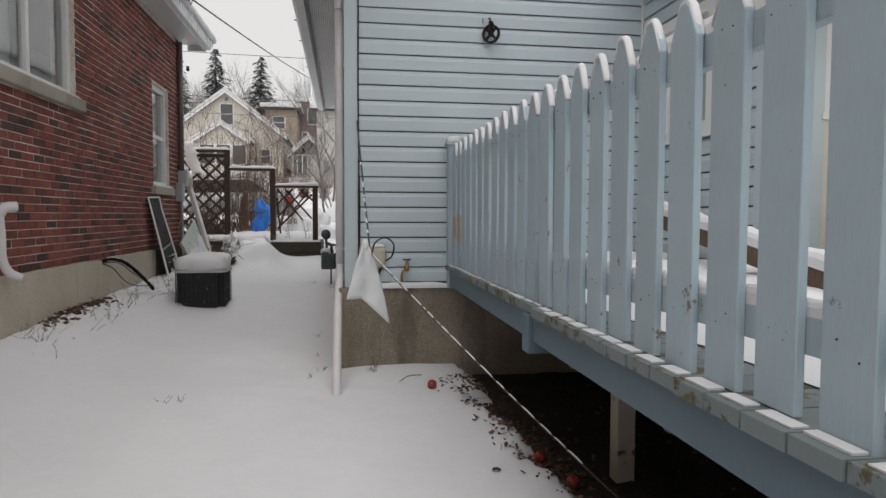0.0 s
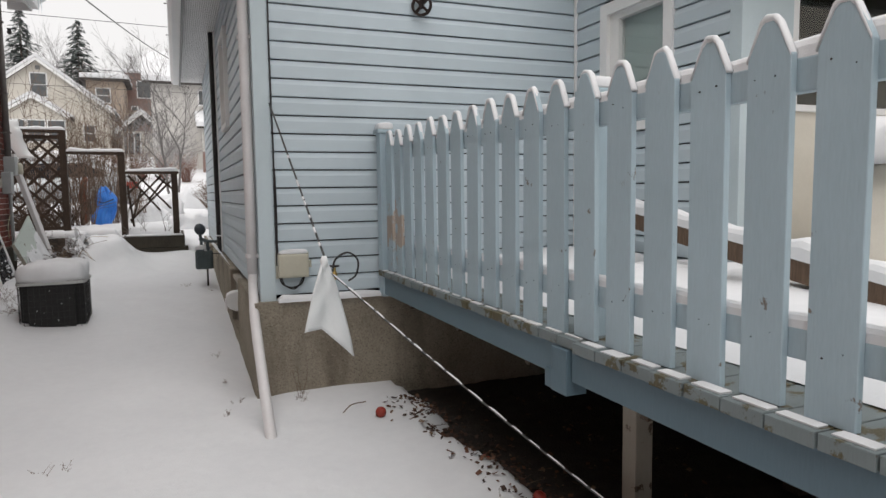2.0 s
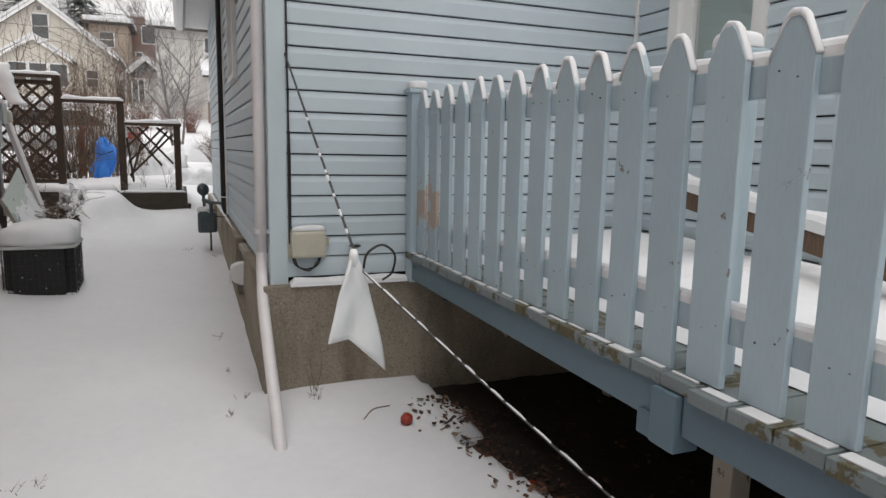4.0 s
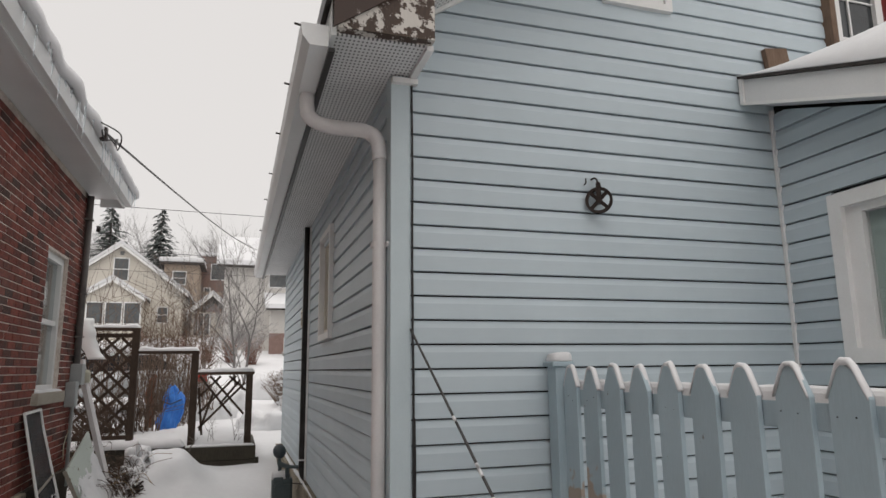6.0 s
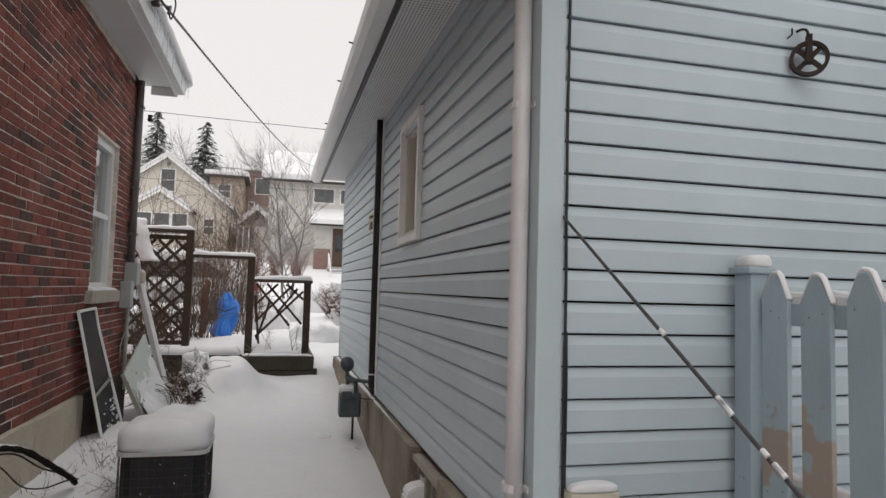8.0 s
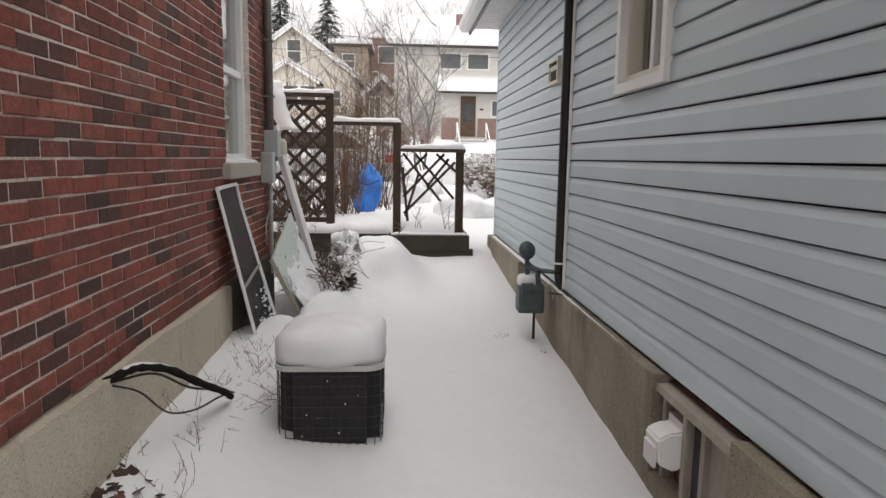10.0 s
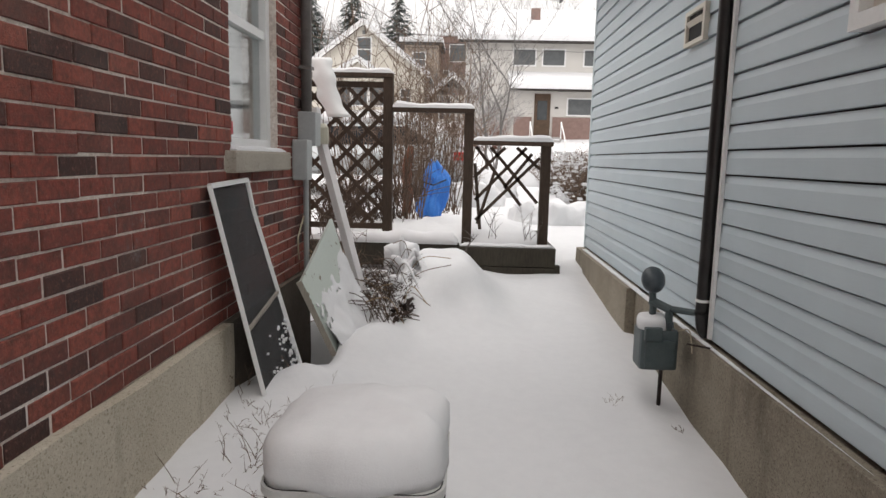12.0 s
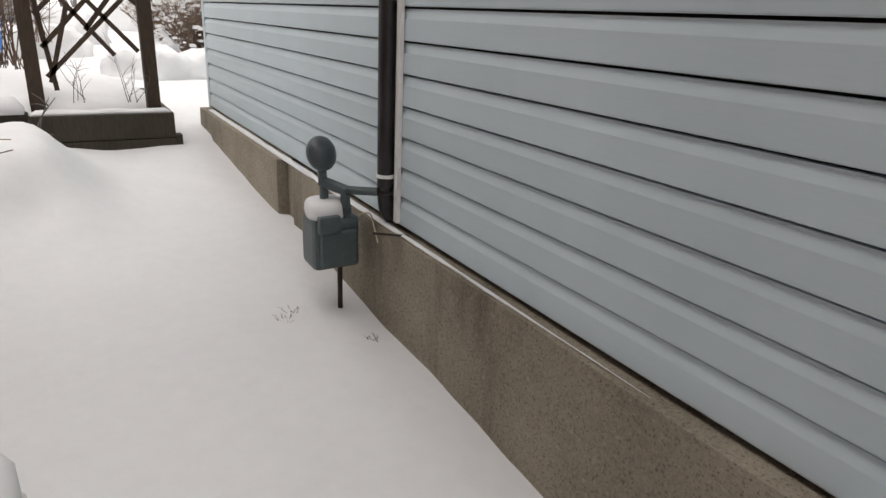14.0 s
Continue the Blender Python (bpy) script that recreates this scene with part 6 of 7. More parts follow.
def trellis():
    t = thing("lattice_screen", "dark brown wooden lattice screen and frame topped with snow", "trellis")
    Y = 7.35
    for x, top in ((-2.20, 2.40), (-1.36, 2.06), (-0.56, 1.74)):
        part("post", B(x - 0.05, x + 0.05, Y - 0.05, Y + 0.05, 0.35, top, bevel=0.006), DARKWOOD, t)
    part("post", B(-3.10, -3.02, Y - 0.04, Y + 0.04, 0.4, 2.38, bevel=0.006), DARKWOOD, t)
    for x0, x1, z in ((-3.12, -2.15, 2.40), (-2.15, -1.31, 2.06), (-1.31, -0.49, 1.74)):
        part("cap_rail", B(x0 + 0.002, x1, Y - 0.06, Y + 0.06, z, z + 0.045, bevel=0.005), DARKWOOD, t)
        part("cap_snow", ridge_snow(along((x0, Y, z + 0.044), (x1, Y, z + 0.044), 22), 0.12, 0.055, x0), SNOW, t)
    part("mid_rail", B(-3.02, -2.25, Y - 0.02, Y + 0.02, 2.30, 2.36), DARKWOOD, t)
    part("foot_rail", B(-3.02, -2.25, Y - 0.02, Y + 0.02, 0.84, 0.90), DARKWOOD, t)
    lattice(t, -3.02, -2.25, 0.90, 2.30, Y, 0.225, 0.042)
    # the last panel has lost most of its slats
    for k, (xa, za, xb, zb) in enumerate(((-1.28, 1.72, -0.80, 1.12), (-1.13, 1.72, -0.63, 1.15), (-0.86, 1.72, -0.61, 1.50), (-0.62, 1.62, -1.27, 0.96), (-0.76, 1.72, -1.28, 1.17),
                                          (-0.98, 1.72, -1.30, 1.40), (-1.29, 1.55, -1.22, 0.86), (-1.08, 1.48, -1.25, 0.92), (-0.98, 1.30, -0.70, 1.66))):
        bar("slat", (xa, Y + 0.008 * (-1) ** k, za), (xb, Y + 0.008 * (-1) ** k, zb), 0.008, 0.034, DARKWOOD, t)
    p = thing("timber_bed", "dark wet timber retaining bed filled with snow", "planter")
    for z0, z1 in ((0.10, 0.30), (0.305, 0.50), (0.505, 0.70)):
        part("timber", B(-1.43, -0.44, 7.14, 7.27, z0, z1, bevel=0.01), TIMBER, p)
        part("timber", B(-0.57, -0.44, 7.271, 8.9, z0, z1, bevel=0.01), TIMBER, p)
    part("timber", B(-3.1, -1.431, 7.17, 7.29, 0.48, 0.72, bevel=0.01), TIMBER, p)
    part("timber_end", B(-0.439, -0.39, 7.15, 7.26, 0.42, 0.52), TIMBER, p)
    part("bed_snow", blob(-3.3, -0.48, 7.27, 9.1, 0.45, 0.86, 6, 0.05, 16, 6), SNOW, p, smooth=True)
    part("edge_snow", ridge_snow(along((-2.75, 7.23, 0.72), (-1.45, 7.22, 0.72), 26), 0.2, 0.11, 8), SNOW, p, smooth=True)
    part("edge_snow", ridge_snow(along((-1.42, 7.21, 0.70), (-0.46, 7.21, 0.70), 26), 0.1, 0.03, 12), SNOW, p, smooth=True)
    rnd = random.Random(31)
    bm = bmesh.new()
    twig_mesh(rnd, bm, (-1.36, 7.05, 0.45), 0.6, 0.12, 2, 0.01, (0.12, 0))
    for k in range(10):
        twig_mesh(rnd, bm, (rnd.uniform(-1.25, -0.55), 7.3, 0.8), 0.5, 0.2, 1, 0.004)
    tagged(part("vine_stems", bm, TWIGGREY), "thin grey vine stems on the timber bed", "vines", kind="stuff")


TIMBER = wood("wet_timber", (0.022, 0.019, 0.014), (0.06, 0.052, 0.038))
trellis()


def drift_plants():
    rnd = random.Random(17)
    bm = bmesh.new()
    for x, y, z, h, n in ((-2.33, 5.85, 0.42, 0.4, 30), (-2.15, 5.75, 0.42, 0.38, 26), (-2.0, 5.85, 0.48, 0.26, 22), (-1.9, 5.4, 0.40, 0.13, 14), (-2.12, 5.62, 0.42, 0.22, 60), (-1.98, 5.72, 0.43, 0.20, 40), (-2.28, 5.55, 0.42, 0.24, 50), (-2.5, 6.4, 0.5, 0.6, 22), (-2.7, 6.7, 0.5, 0.9, 20)):
        twig_mesh(rnd, bm, (x, y, z), h, 0.28, n, 0.005)
    tagged(part("dead_shrub", bm, DARKSTEM), "tangled brown dead stems poking from the snow drift", "shrub", kind="stuff")
    bm = bmesh.new()
    twig_mesh(rnd, bm, (-2.4, 5.75, 0.5), 0.4, 0.22, 60, 0.003, (-0.05, -0.1))
    tagged(part("dry_grass", bm, STRAW), "tuft of dry straw-coloured grass in the drift", "grass", kind="stuff")
    heap = thing("buried_shrub", "arching dead stems bent under lumps of snow", "shrub")
    for k in range(8):
        x, y = rnd.uniform(-2.38, -1.85), rnd.uniform(5.45, 6.1)
        z = hgt(x, y) - 0.03
        h, d = rnd.uniform(0.12, 0.30), rnd.uniform(0, 6.28)
        e = Vector((math.cos(d), math.sin(d), 0)) * rnd.uniform(0.12, 0.34)
        pts = curve([(x, y, z), Vector((x, y, z + h * 0.8)) + e * 0.3, Vector((x, y, z + h)) + e * 0.7, Vector((x, y, z + h * 0.45)) + e * 1.25], 5)
        part("stem", tube(bmesh.new(), pts, [0.006 - 0.0003 * i for i in range(len(pts))], 5), TWIG, heap)
        w = rnd.choice((0.010, 0.014, 0.02, 0.03))
        part("stem_snow", ridge_snow([p + Vector((0, 0, 0.003)) for p in pts[4:15]], w, w * 0.7, k, 7), SNOW, heap, smooth=True)
    def env(x, y):
        return max(0.0, 1 - ((x + 2.02) / 0.36) ** 2 - ((y - 5.75) / 0.42) ** 2)

    def top(x, y):
        n1 = noise.noise(Vector((x * 7, y * 5, 2))) + 0.4 * noise.noise(Vector((x * 18, y * 18, 5)))
        return hgt(x, y) + min(1, env(x, y) * 2.2) * (0.08 + 0.17 * max(-0.3, n1)) - 0.015

    def there(x, y):
        return env(x, y) > 0 and noise.noise(Vector((x * 10, y * 7, 11))) + 0.5 * noise.noise(Vector((x * 26, y * 26, 4))) > -0.06
    v, fs = snow_patch(-2.40, -1.64, 5.30, 6.20, 0.016, top, there)
    cover = raw("snow_cover", v, fs, SNOW, heap, "clotted snow caught on the stems", smooth=True)
    cover.modifiers.new("thickness", "SOLIDIFY").thickness = 0.035
    for k, (x, y, r, h) in enumerate(((-1.95, 5.95, 0.075, 0.22), (-1.90, 5.93, 0.045, 0.27), (-1.93, 5.86, 0.05, 0.13), (-1.99, 5.90, 0.04, 0.17), (-1.86, 5.84, 0.055, 0.09), (-2.03, 5.80, 0.045, 0.12), (-2.2, 5.7, 0.07, 0.10), (-1.86, 6.1, 0.10, 0.17), (-2.12, 5.5, 0.06, 0.09), (-1.9, 5.62, 0.05, 0.10), (-2.26, 5.9, 0.06, 0.12))):
        z = hgt(x, y)
        part("snow_lump", blob(x - r, x + r, y - r, y + r, z - 0.05, z + h, 3 * k, 0.05, 11, 2.1), SNOW, heap, smooth=True)
    for k in range(34):
        x, y = rnd.uniform(-2.42, -1.8), rnd.uniform(5.1, 6.0)
        z, d = hgt(x, y), rnd.uniform(-0.9, 0.9) + (math.pi if rnd.random() < 0.5 else 0)
        e = Vector((math.cos(d), 0.5 * math.sin(d), 0)) * rnd.uniform(0.15, 0.42)
        pts = curve([(x, y, z), Vector((x, y, z + rnd.uniform(0.10, 0.24))) + e * 0.4, Vector((x, y, z + rnd.uniform(0.05, 0.22))) + e], 4)
        part("stem", tube(bmesh.new(), pts, 0.0035, 4), TWIG if k % 3 else STRAW, heap)
    dark = bmesh.new()
    for k in range(300):
        x, y = rnd.uniform(-2.38, -1.84), rnd.uniform(5.36, 6.1)
        if env(x, y) > 0.05:
            twig_mesh(rnd, dark, (x, y, hgt(x, y)), rnd.uniform(0.06, 0.17), 0.16, 2, 0.0035)
    # thin stems fallen across the board and the drift before it
    for k in range(120):
        x, y = rnd.uniform(-2.16, -1.86), rnd.uniform(5.0, 5.75)
        z, w = hgt(x, y) - 0.01, rnd.uniform(0.12, 0.36)
        e = Vector((-w, rnd.uniform(-0.16, 0.10), 0)) if k % 4 else Vector((0.6 * w, rnd.uniform(-0.25, 0.05), 0))
        rise = rnd.uniform(0.05, 0.20)
        pts = curve([(x, y, z), Vector((x, y, z + rise)) + e * 0.35, Vector((x, y, z + rise * rnd.uniform(0.7, 1.5))) + e], 3)
        tube(dark, pts, rnd.uniform(0.0018, 0.0036), 4)
    part("stem_tangle", dark, DARKSTEM, heap)
    # dark scraps added in place of the shade in a hollow of the drift
    litter = bmesh.new()
    for k in range(70):
        x, y = rnd.gauss(-1.82, 0.045), rnd.gauss(5.26, 0.05)
        q = rnd.uniform(0.012, 0.03)
        box(litter, -q, q, -q * 0.5, q * 0.5, -0.0015, 0.0015, pose(x, y, hgt(x, y) + rnd.uniform(0.0, 0.07), rnd.uniform(-70, 70), rnd.uniform(-70, 70), rnd.uniform(0, 180)))
    tagged(part("curled_leaves", litter, DARKLEAF), "near-black leaf scraps standing in for a shaded hollow of the drift", "leaves", kind="stuff")
    # stems along the brick wall
    bm = bmesh.new()
    for k in range(60):
        y = rnd.uniform(-0.5, 3.9)
        x = BX + rnd.uniform(0.08, 0.42)
        twig_mesh(rnd, bm, (x, y, hgt(x, y)), rnd.uniform(0.06, 0.22), 0.12, rnd.randint(1, 4), 0.002)
    for k in range(14):
        twig_mesh(rnd, bm, (rnd.uniform(-2.4, -2.1), rnd.uniform(3.2, 3.9), 0.30), 0.16, 0.10, 4, 0.002)
    for k in range(10):
        twig_mesh(rnd, bm, (rnd.uniform(-2.4, -2.0), rnd.uniform(2.3, 2.9), 0.27), 0.09, 0.22, 4, 0.002)
    tagged(part("dead_weeds", bm, TWIG), "dead weed stems in the snow along the brick wall", "weeds", kind="stuff")
    bm = bmesh.new()
    for x, y in ((-0.50, 4.15), (-0.45, 4.2), (-0.18, 3.85), (-0.3, 1.0), (-0.25, 0.35), (-0.22, -0.1), (-0.3, -0.35), (0.18, -0.25), (0.22, -0.2), (0.2, -0.3), (-1.25, -0.9), (-1.18, -0.88)):
        twig_mesh(rnd, bm, (x, y, hgt(x, y)), 0.07, 0.06, 5, 0.002)
    twig_mesh(rnd, bm, (0.22, -0.18, hgt(0.22, -0.18)), 0.30, 0.06, 4, 0.003)
    tube(bm, curve([(0.38, -0.75, -0.03), (0.45, -0.70, 0.0), (0.55, -0.68, 0.0)], 4), 0.004, 5)
    tagged(part("snow_weeds", bm, TWIG), "small dead weeds poking through the snow", "weeds", kind="stuff")
    soil = bmesh.new()
    for k in range(150):
        y = rnd.uniform(0.2, 1.75)
        x = BX + 0.05 + abs(rnd.gauss(0, 0.09))
        z = hgt(x, y) + rnd.uniform(0, 0.012)
        s = rnd.uniform(0.01, 0.03)
        box(soil, -s, s, -s * 0.7, s * 0.7, -0.002, 0.002, pose(x, y, z, rnd.uniform(-40, 40), rnd.uniform(-40, 40), rnd.uniform(0, 180)))
    tagged(part("leaf_litter", soil, LEAF), "brown dead leaves against the foundation", "leaves", kind="stuff")


LEAF = Mat("dead_leaf", 0.8)
LEAF.color(LEAF.ramp(LEAF.random(True), (0, (0.03, 0.018, 0.013)), (0.6, (0.075, 0.04, 0.026)), (0.9, (0.13, 0.055, 0.03)), (1, (0.2, 0.16, 0.11))))
LEAF = LEAF.m
drift_plants()


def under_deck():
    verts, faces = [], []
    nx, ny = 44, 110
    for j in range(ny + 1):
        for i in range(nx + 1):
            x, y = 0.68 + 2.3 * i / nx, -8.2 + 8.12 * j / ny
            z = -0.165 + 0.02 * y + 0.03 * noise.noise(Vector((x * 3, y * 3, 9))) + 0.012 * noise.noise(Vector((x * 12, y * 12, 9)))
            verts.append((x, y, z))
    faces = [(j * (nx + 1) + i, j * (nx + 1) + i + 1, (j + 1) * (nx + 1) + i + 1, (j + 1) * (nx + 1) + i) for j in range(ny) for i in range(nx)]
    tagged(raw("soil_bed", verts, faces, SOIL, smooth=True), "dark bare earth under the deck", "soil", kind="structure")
    rnd = random.Random(41)
    bm = bmesh.new()
    for k in range(2400):
        y = rnd.uniform(-6.5, -0.45)
        x = 0.93 + 0.13 * max(0.0, -y - 0.9) + rnd.gauss(0.02, 0.11) if rnd.random() < 0.75 else rnd.uniform(0.9, 2.2)
        z = max(hgt(x, y), -0.165 + 0.02 * y) + rnd.uniform(0.0, 0.02)
        s = rnd.uniform(0.006, 0.018)
        box(bm, -s, s, -s * 0.65, s * 0.65, -0.0015, 0.0015, pose(x, y, z, rnd.uniform(-35, 35), rnd.uniform(-35, 35), rnd.uniform(0, 180)))
    tagged(part("fallen_leaves", bm, LEAF), "dark fallen leaves along the edge of the deck", "leaves", kind="stuff")
    bm = bmesh.new()
    for k in range(90):
        y = rnd.uniform(-6, -0.5)
        x = 0.92 + 0.13 * max(0.0, -y - 0.9) + rnd.gauss(0, 0.09)
        z = max(hgt(x, y), -0.165 + 0.02 * y)
        twig_mesh(rnd, bm, (x, y, z + 0.02), 0.03, 0.10, 1, 0.002)
    tagged(part("fallen_twigs", bm, TWIG), "thin fallen twigs along the edge of the deck", "twigs", kind="stuff")
    apple = None
    for x, y in ((0.62, -0.78), (1.02, -1.5), (1.15, -2.35), (1.28, -3.2), (1.22, -3.35), (1.08, -2.0)):
        z = max(hgt(x, y), -0.165 + 0.02 * y) + 0.028
        if apple is None:
            bm = bmesh.new()
            lathe(bm, [(0.004, -0.026), (0.02, -0.03), (0.033, -0.012), (0.036, 0.006), (0.028, 0.026), (0.012, 0.031), (0.004, 0.024)], (0, 0, 0), "z", 14)
            tube(bm, [(0, 0, 0.024), (0.004, 0, 0.042)], 0.002, 5)
            apple = tagged(part("fallen_apple", bm, APPLE, smooth=True), "shrivelled red apple lying at the snow's edge", "apple", "fallen apples")
            apple.matrix_basis = pose(x, y, z, 15, 10, 0)
        else:
            copy_thing(apple, pose(x, y, z, 20, -15, 70 * x))


APPLE = varied("red_apple_skin", (0.20, 0.02, 0.015), (0.34, 0.05, 0.03), 25, 0.4)
under_deck()


def behind_the_fence():
    r = thing("leaning_plank", "dark old plank with snow leaning across the deck", "plank")
    a, b = Vector((2.25, -0.95, 1.22)), Vector((1.95, -3.6, 0.87))
    bar("plank", a, b, 0.09, 0.10, BROWNWOOD, r)
    part("plank_snow", ridge_snow([p + Vector((0, 0, 0.05)) for p in along(a, b, 30)], 0.1, 0.08, 3), SNOW, r)
    rest = thing("low_bench", "low dark wooden bench buried in snow", "bench")
    part("bench_seat", B(1.9, 2.35, -3.9, -3.3, 0.80, 0.85), BROWNWOOD, rest)
    part("bench_snow", blob(1.9, 2.35, -3.9, -3.3, 0.85, 1.02, 3, 0.03, 8), SNOW, rest, smooth=True)
    c = thing("covered_grill", "pale covered barbecue heaped with snow on the deck", "barbecue")
    part("cover", blob(2.75, 3.45, -2.75, -2.2, 0.85, 1.55, 7, 0.05, 10, 3.5), CREAM, c, smooth=True)
    part("cover_snow", blob(2.72, 3.48, -2.78, -2.17, 1.48, 1.72, 9, 0.05, 10, 3), SNOW, c, smooth=True)
    n = thing("neighbour_house", "white sided house beyond the deck", "house")
    part("wall", B(9.0, 9.3, -14, 9, 0.0, 5.0), CREAM, n)
    part("roof", poly(bmesh.new(), [(8.6, 5.0), (13, 8.0), (13, 8.3), (8.6, 5.3)], "y", -14.3, 9.3), SNOW, n)
    part("window", B(8.96, 9.0, -1.5, -0.4, 1.9, 3.2), DARKGLASS, n)


behind_the_fence()


# ---- trees ----
def bare_tree(name, label, base, height, seed, spread=0.5, depth=5, r0=None, stems=1, mat=None, up=0.25, twig_limit=2600):
    rnd = random.Random(seed)
    t = thing(name, label, "tree", base)
    wood_bm, twig_bm = bmesh.new(), bmesh.new()
    count = [0]

    def grow(p, d, ln, r, level):
        if count[0] > twig_limit:
            return
        count[0] += 1
        pts, q, v = [p], p.copy(), d.copy()
        for _ in range(3):
            v = (v + Vector((rnd.uniform(-0.22, 0.22), rnd.uniform(-0.22, 0.22), rnd.uniform(-0.08, 0.2) * up * 4))).normalized()
            q = q + v * ln / 3
            pts.append(q.copy())
        tube(wood_bm if level < 2 else twig_bm, pts, [r, r * 0.85, r * 0.72, r * 0.55], 6 if level < 2 else 3, False)
        if level >= depth:
            return
        for k in range(rnd.randint(2, 4)):
            s = rnd.choice(pts[1:]) if level else rnd.choice(pts[2:])
            a = rnd.uniform(0, 2 * math.pi)
            side = Vector((math.cos(a), math.sin(a), rnd.uniform(-0.1, 0.5)))
            grow(s.copy(), (v * (1 - spread * 0.6) + side * spread).normalized(), ln * rnd.uniform(0.55, 0.78), max(r * 0.55, 0.004), level + 1)
        grow(q.copy(), v, ln * 0.72, max(r * 0.6, 0.004), level + 1)
    r0 = r0 or height * 0.018
    for k in range(stems):
        d = Vector((rnd.uniform(-0.15, 0.15) * (stems > 1), rnd.uniform(-0.15, 0.15) * (stems > 1), 1)).normalized()
        grow(Vector((rnd.uniform(-0.25, 0.25) * (stems > 1), 0, -0.2)), d, height * 0.36, r0, 0)
    part("trunk", wood_bm, mat or TWIGGREY, t)
    part("crown", twig_bm, mat or TWIGGREY, t)
    return t


def spruce(base, height, radius, seed):
    rnd = random.Random(seed)
    t = thing("spruce_tree", "dark snow-dusted spruce behind the houses", "tree", base, "spruces")
    part("trunk", tube(bmesh.new(), [(0, 0, -0.5), (0, 0, height * 0.98)], [0.2, 0.03], 8), TWIGGREY, t)
    verts, faces, sv, sf = [], [], [], []
    z = height * 0.06
    while z < height * 0.99:
        f = 1 - z / height
        R = radius * (0.08 + f ** 0.85) * rnd.uniform(0.8, 1.15)
        for k in range(int(9 + 12 * f)):
            a = rnd.uniform(0, 2 * math.pi)
            ln = R * rnd.uniform(0.6, 1.12)
            droop = rnd.uniform(0.12, 0.4) * ln
            for m in range(4):
                s = ln * (0.25 + 0.25 * m)
                px, py, pz = math.cos(a) * s, math.sin(a) * s, z - droop * (s / ln) + rnd.uniform(-0.08, 0.08)
                w = 0.16 + 0.12 * ln
                i = len(verts)
                b = a + rnd.uniform(-0.8, 0.8)
                dx, dy = math.cos(b) * w * 1.5, math.sin(b) * w * 1.5
                ex, ey = -math.sin(b) * w * 0.5, math.cos(b) * w * 0.5
                verts += [(px - ex, py - ey, pz), (px + ex, py + ey, pz), (px + dx, py + dy, pz - w * rnd.uniform(0.3, 1.0))]
                faces.append((i, i + 1, i + 2))
                if rnd.random() < 0.10:
                    i = len(sv)
                    sv += [(px - ex, py - ey, pz + 0.03), (px + ex, py + ey, pz + 0.03), (px + dx * 0.6, py + dy * 0.6, pz - w * 0.2)]
                    sf.append((i, i + 1, i + 2))
        z += height * 0.028
    raw("crown", verts, faces, NEEDLE, t)
    tagged(raw("crown_snow", sv, sf, SNOW, t), kind="stuff")


# needles lightened so their colour carries the haze of distance
NEEDLE = varied("hazed_needles", (0.085, 0.10, 0.095), (0.15, 0.17, 0.16), 3, 0.85)
spruce((-12.3, 62, 9.0), 8.6, 2.3, 1)
spruce((-8.0, 62, 8.6), 8.4, 2.5, 2)
spruce((-16.5, 64, 9.0), 8.0, 2.4, 3)
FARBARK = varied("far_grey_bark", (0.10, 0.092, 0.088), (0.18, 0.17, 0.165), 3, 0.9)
# bark paled for distance haze on the slope, for snow dust by the street
FARPALE = varied("hazed_snowy_bark", (0.21, 0.20, 0.20), (0.30, 0.29, 0.285), 3, 0.9)
far = random.Random(90)
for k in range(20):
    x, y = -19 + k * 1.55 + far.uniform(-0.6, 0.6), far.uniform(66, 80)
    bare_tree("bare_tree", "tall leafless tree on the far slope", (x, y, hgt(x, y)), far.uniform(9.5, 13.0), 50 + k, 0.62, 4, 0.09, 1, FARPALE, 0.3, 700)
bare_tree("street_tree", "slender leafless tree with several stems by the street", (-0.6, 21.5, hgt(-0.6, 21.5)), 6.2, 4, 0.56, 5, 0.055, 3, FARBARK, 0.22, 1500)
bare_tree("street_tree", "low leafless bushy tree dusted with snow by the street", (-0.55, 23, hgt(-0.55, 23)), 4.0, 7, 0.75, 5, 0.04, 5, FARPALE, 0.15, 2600)


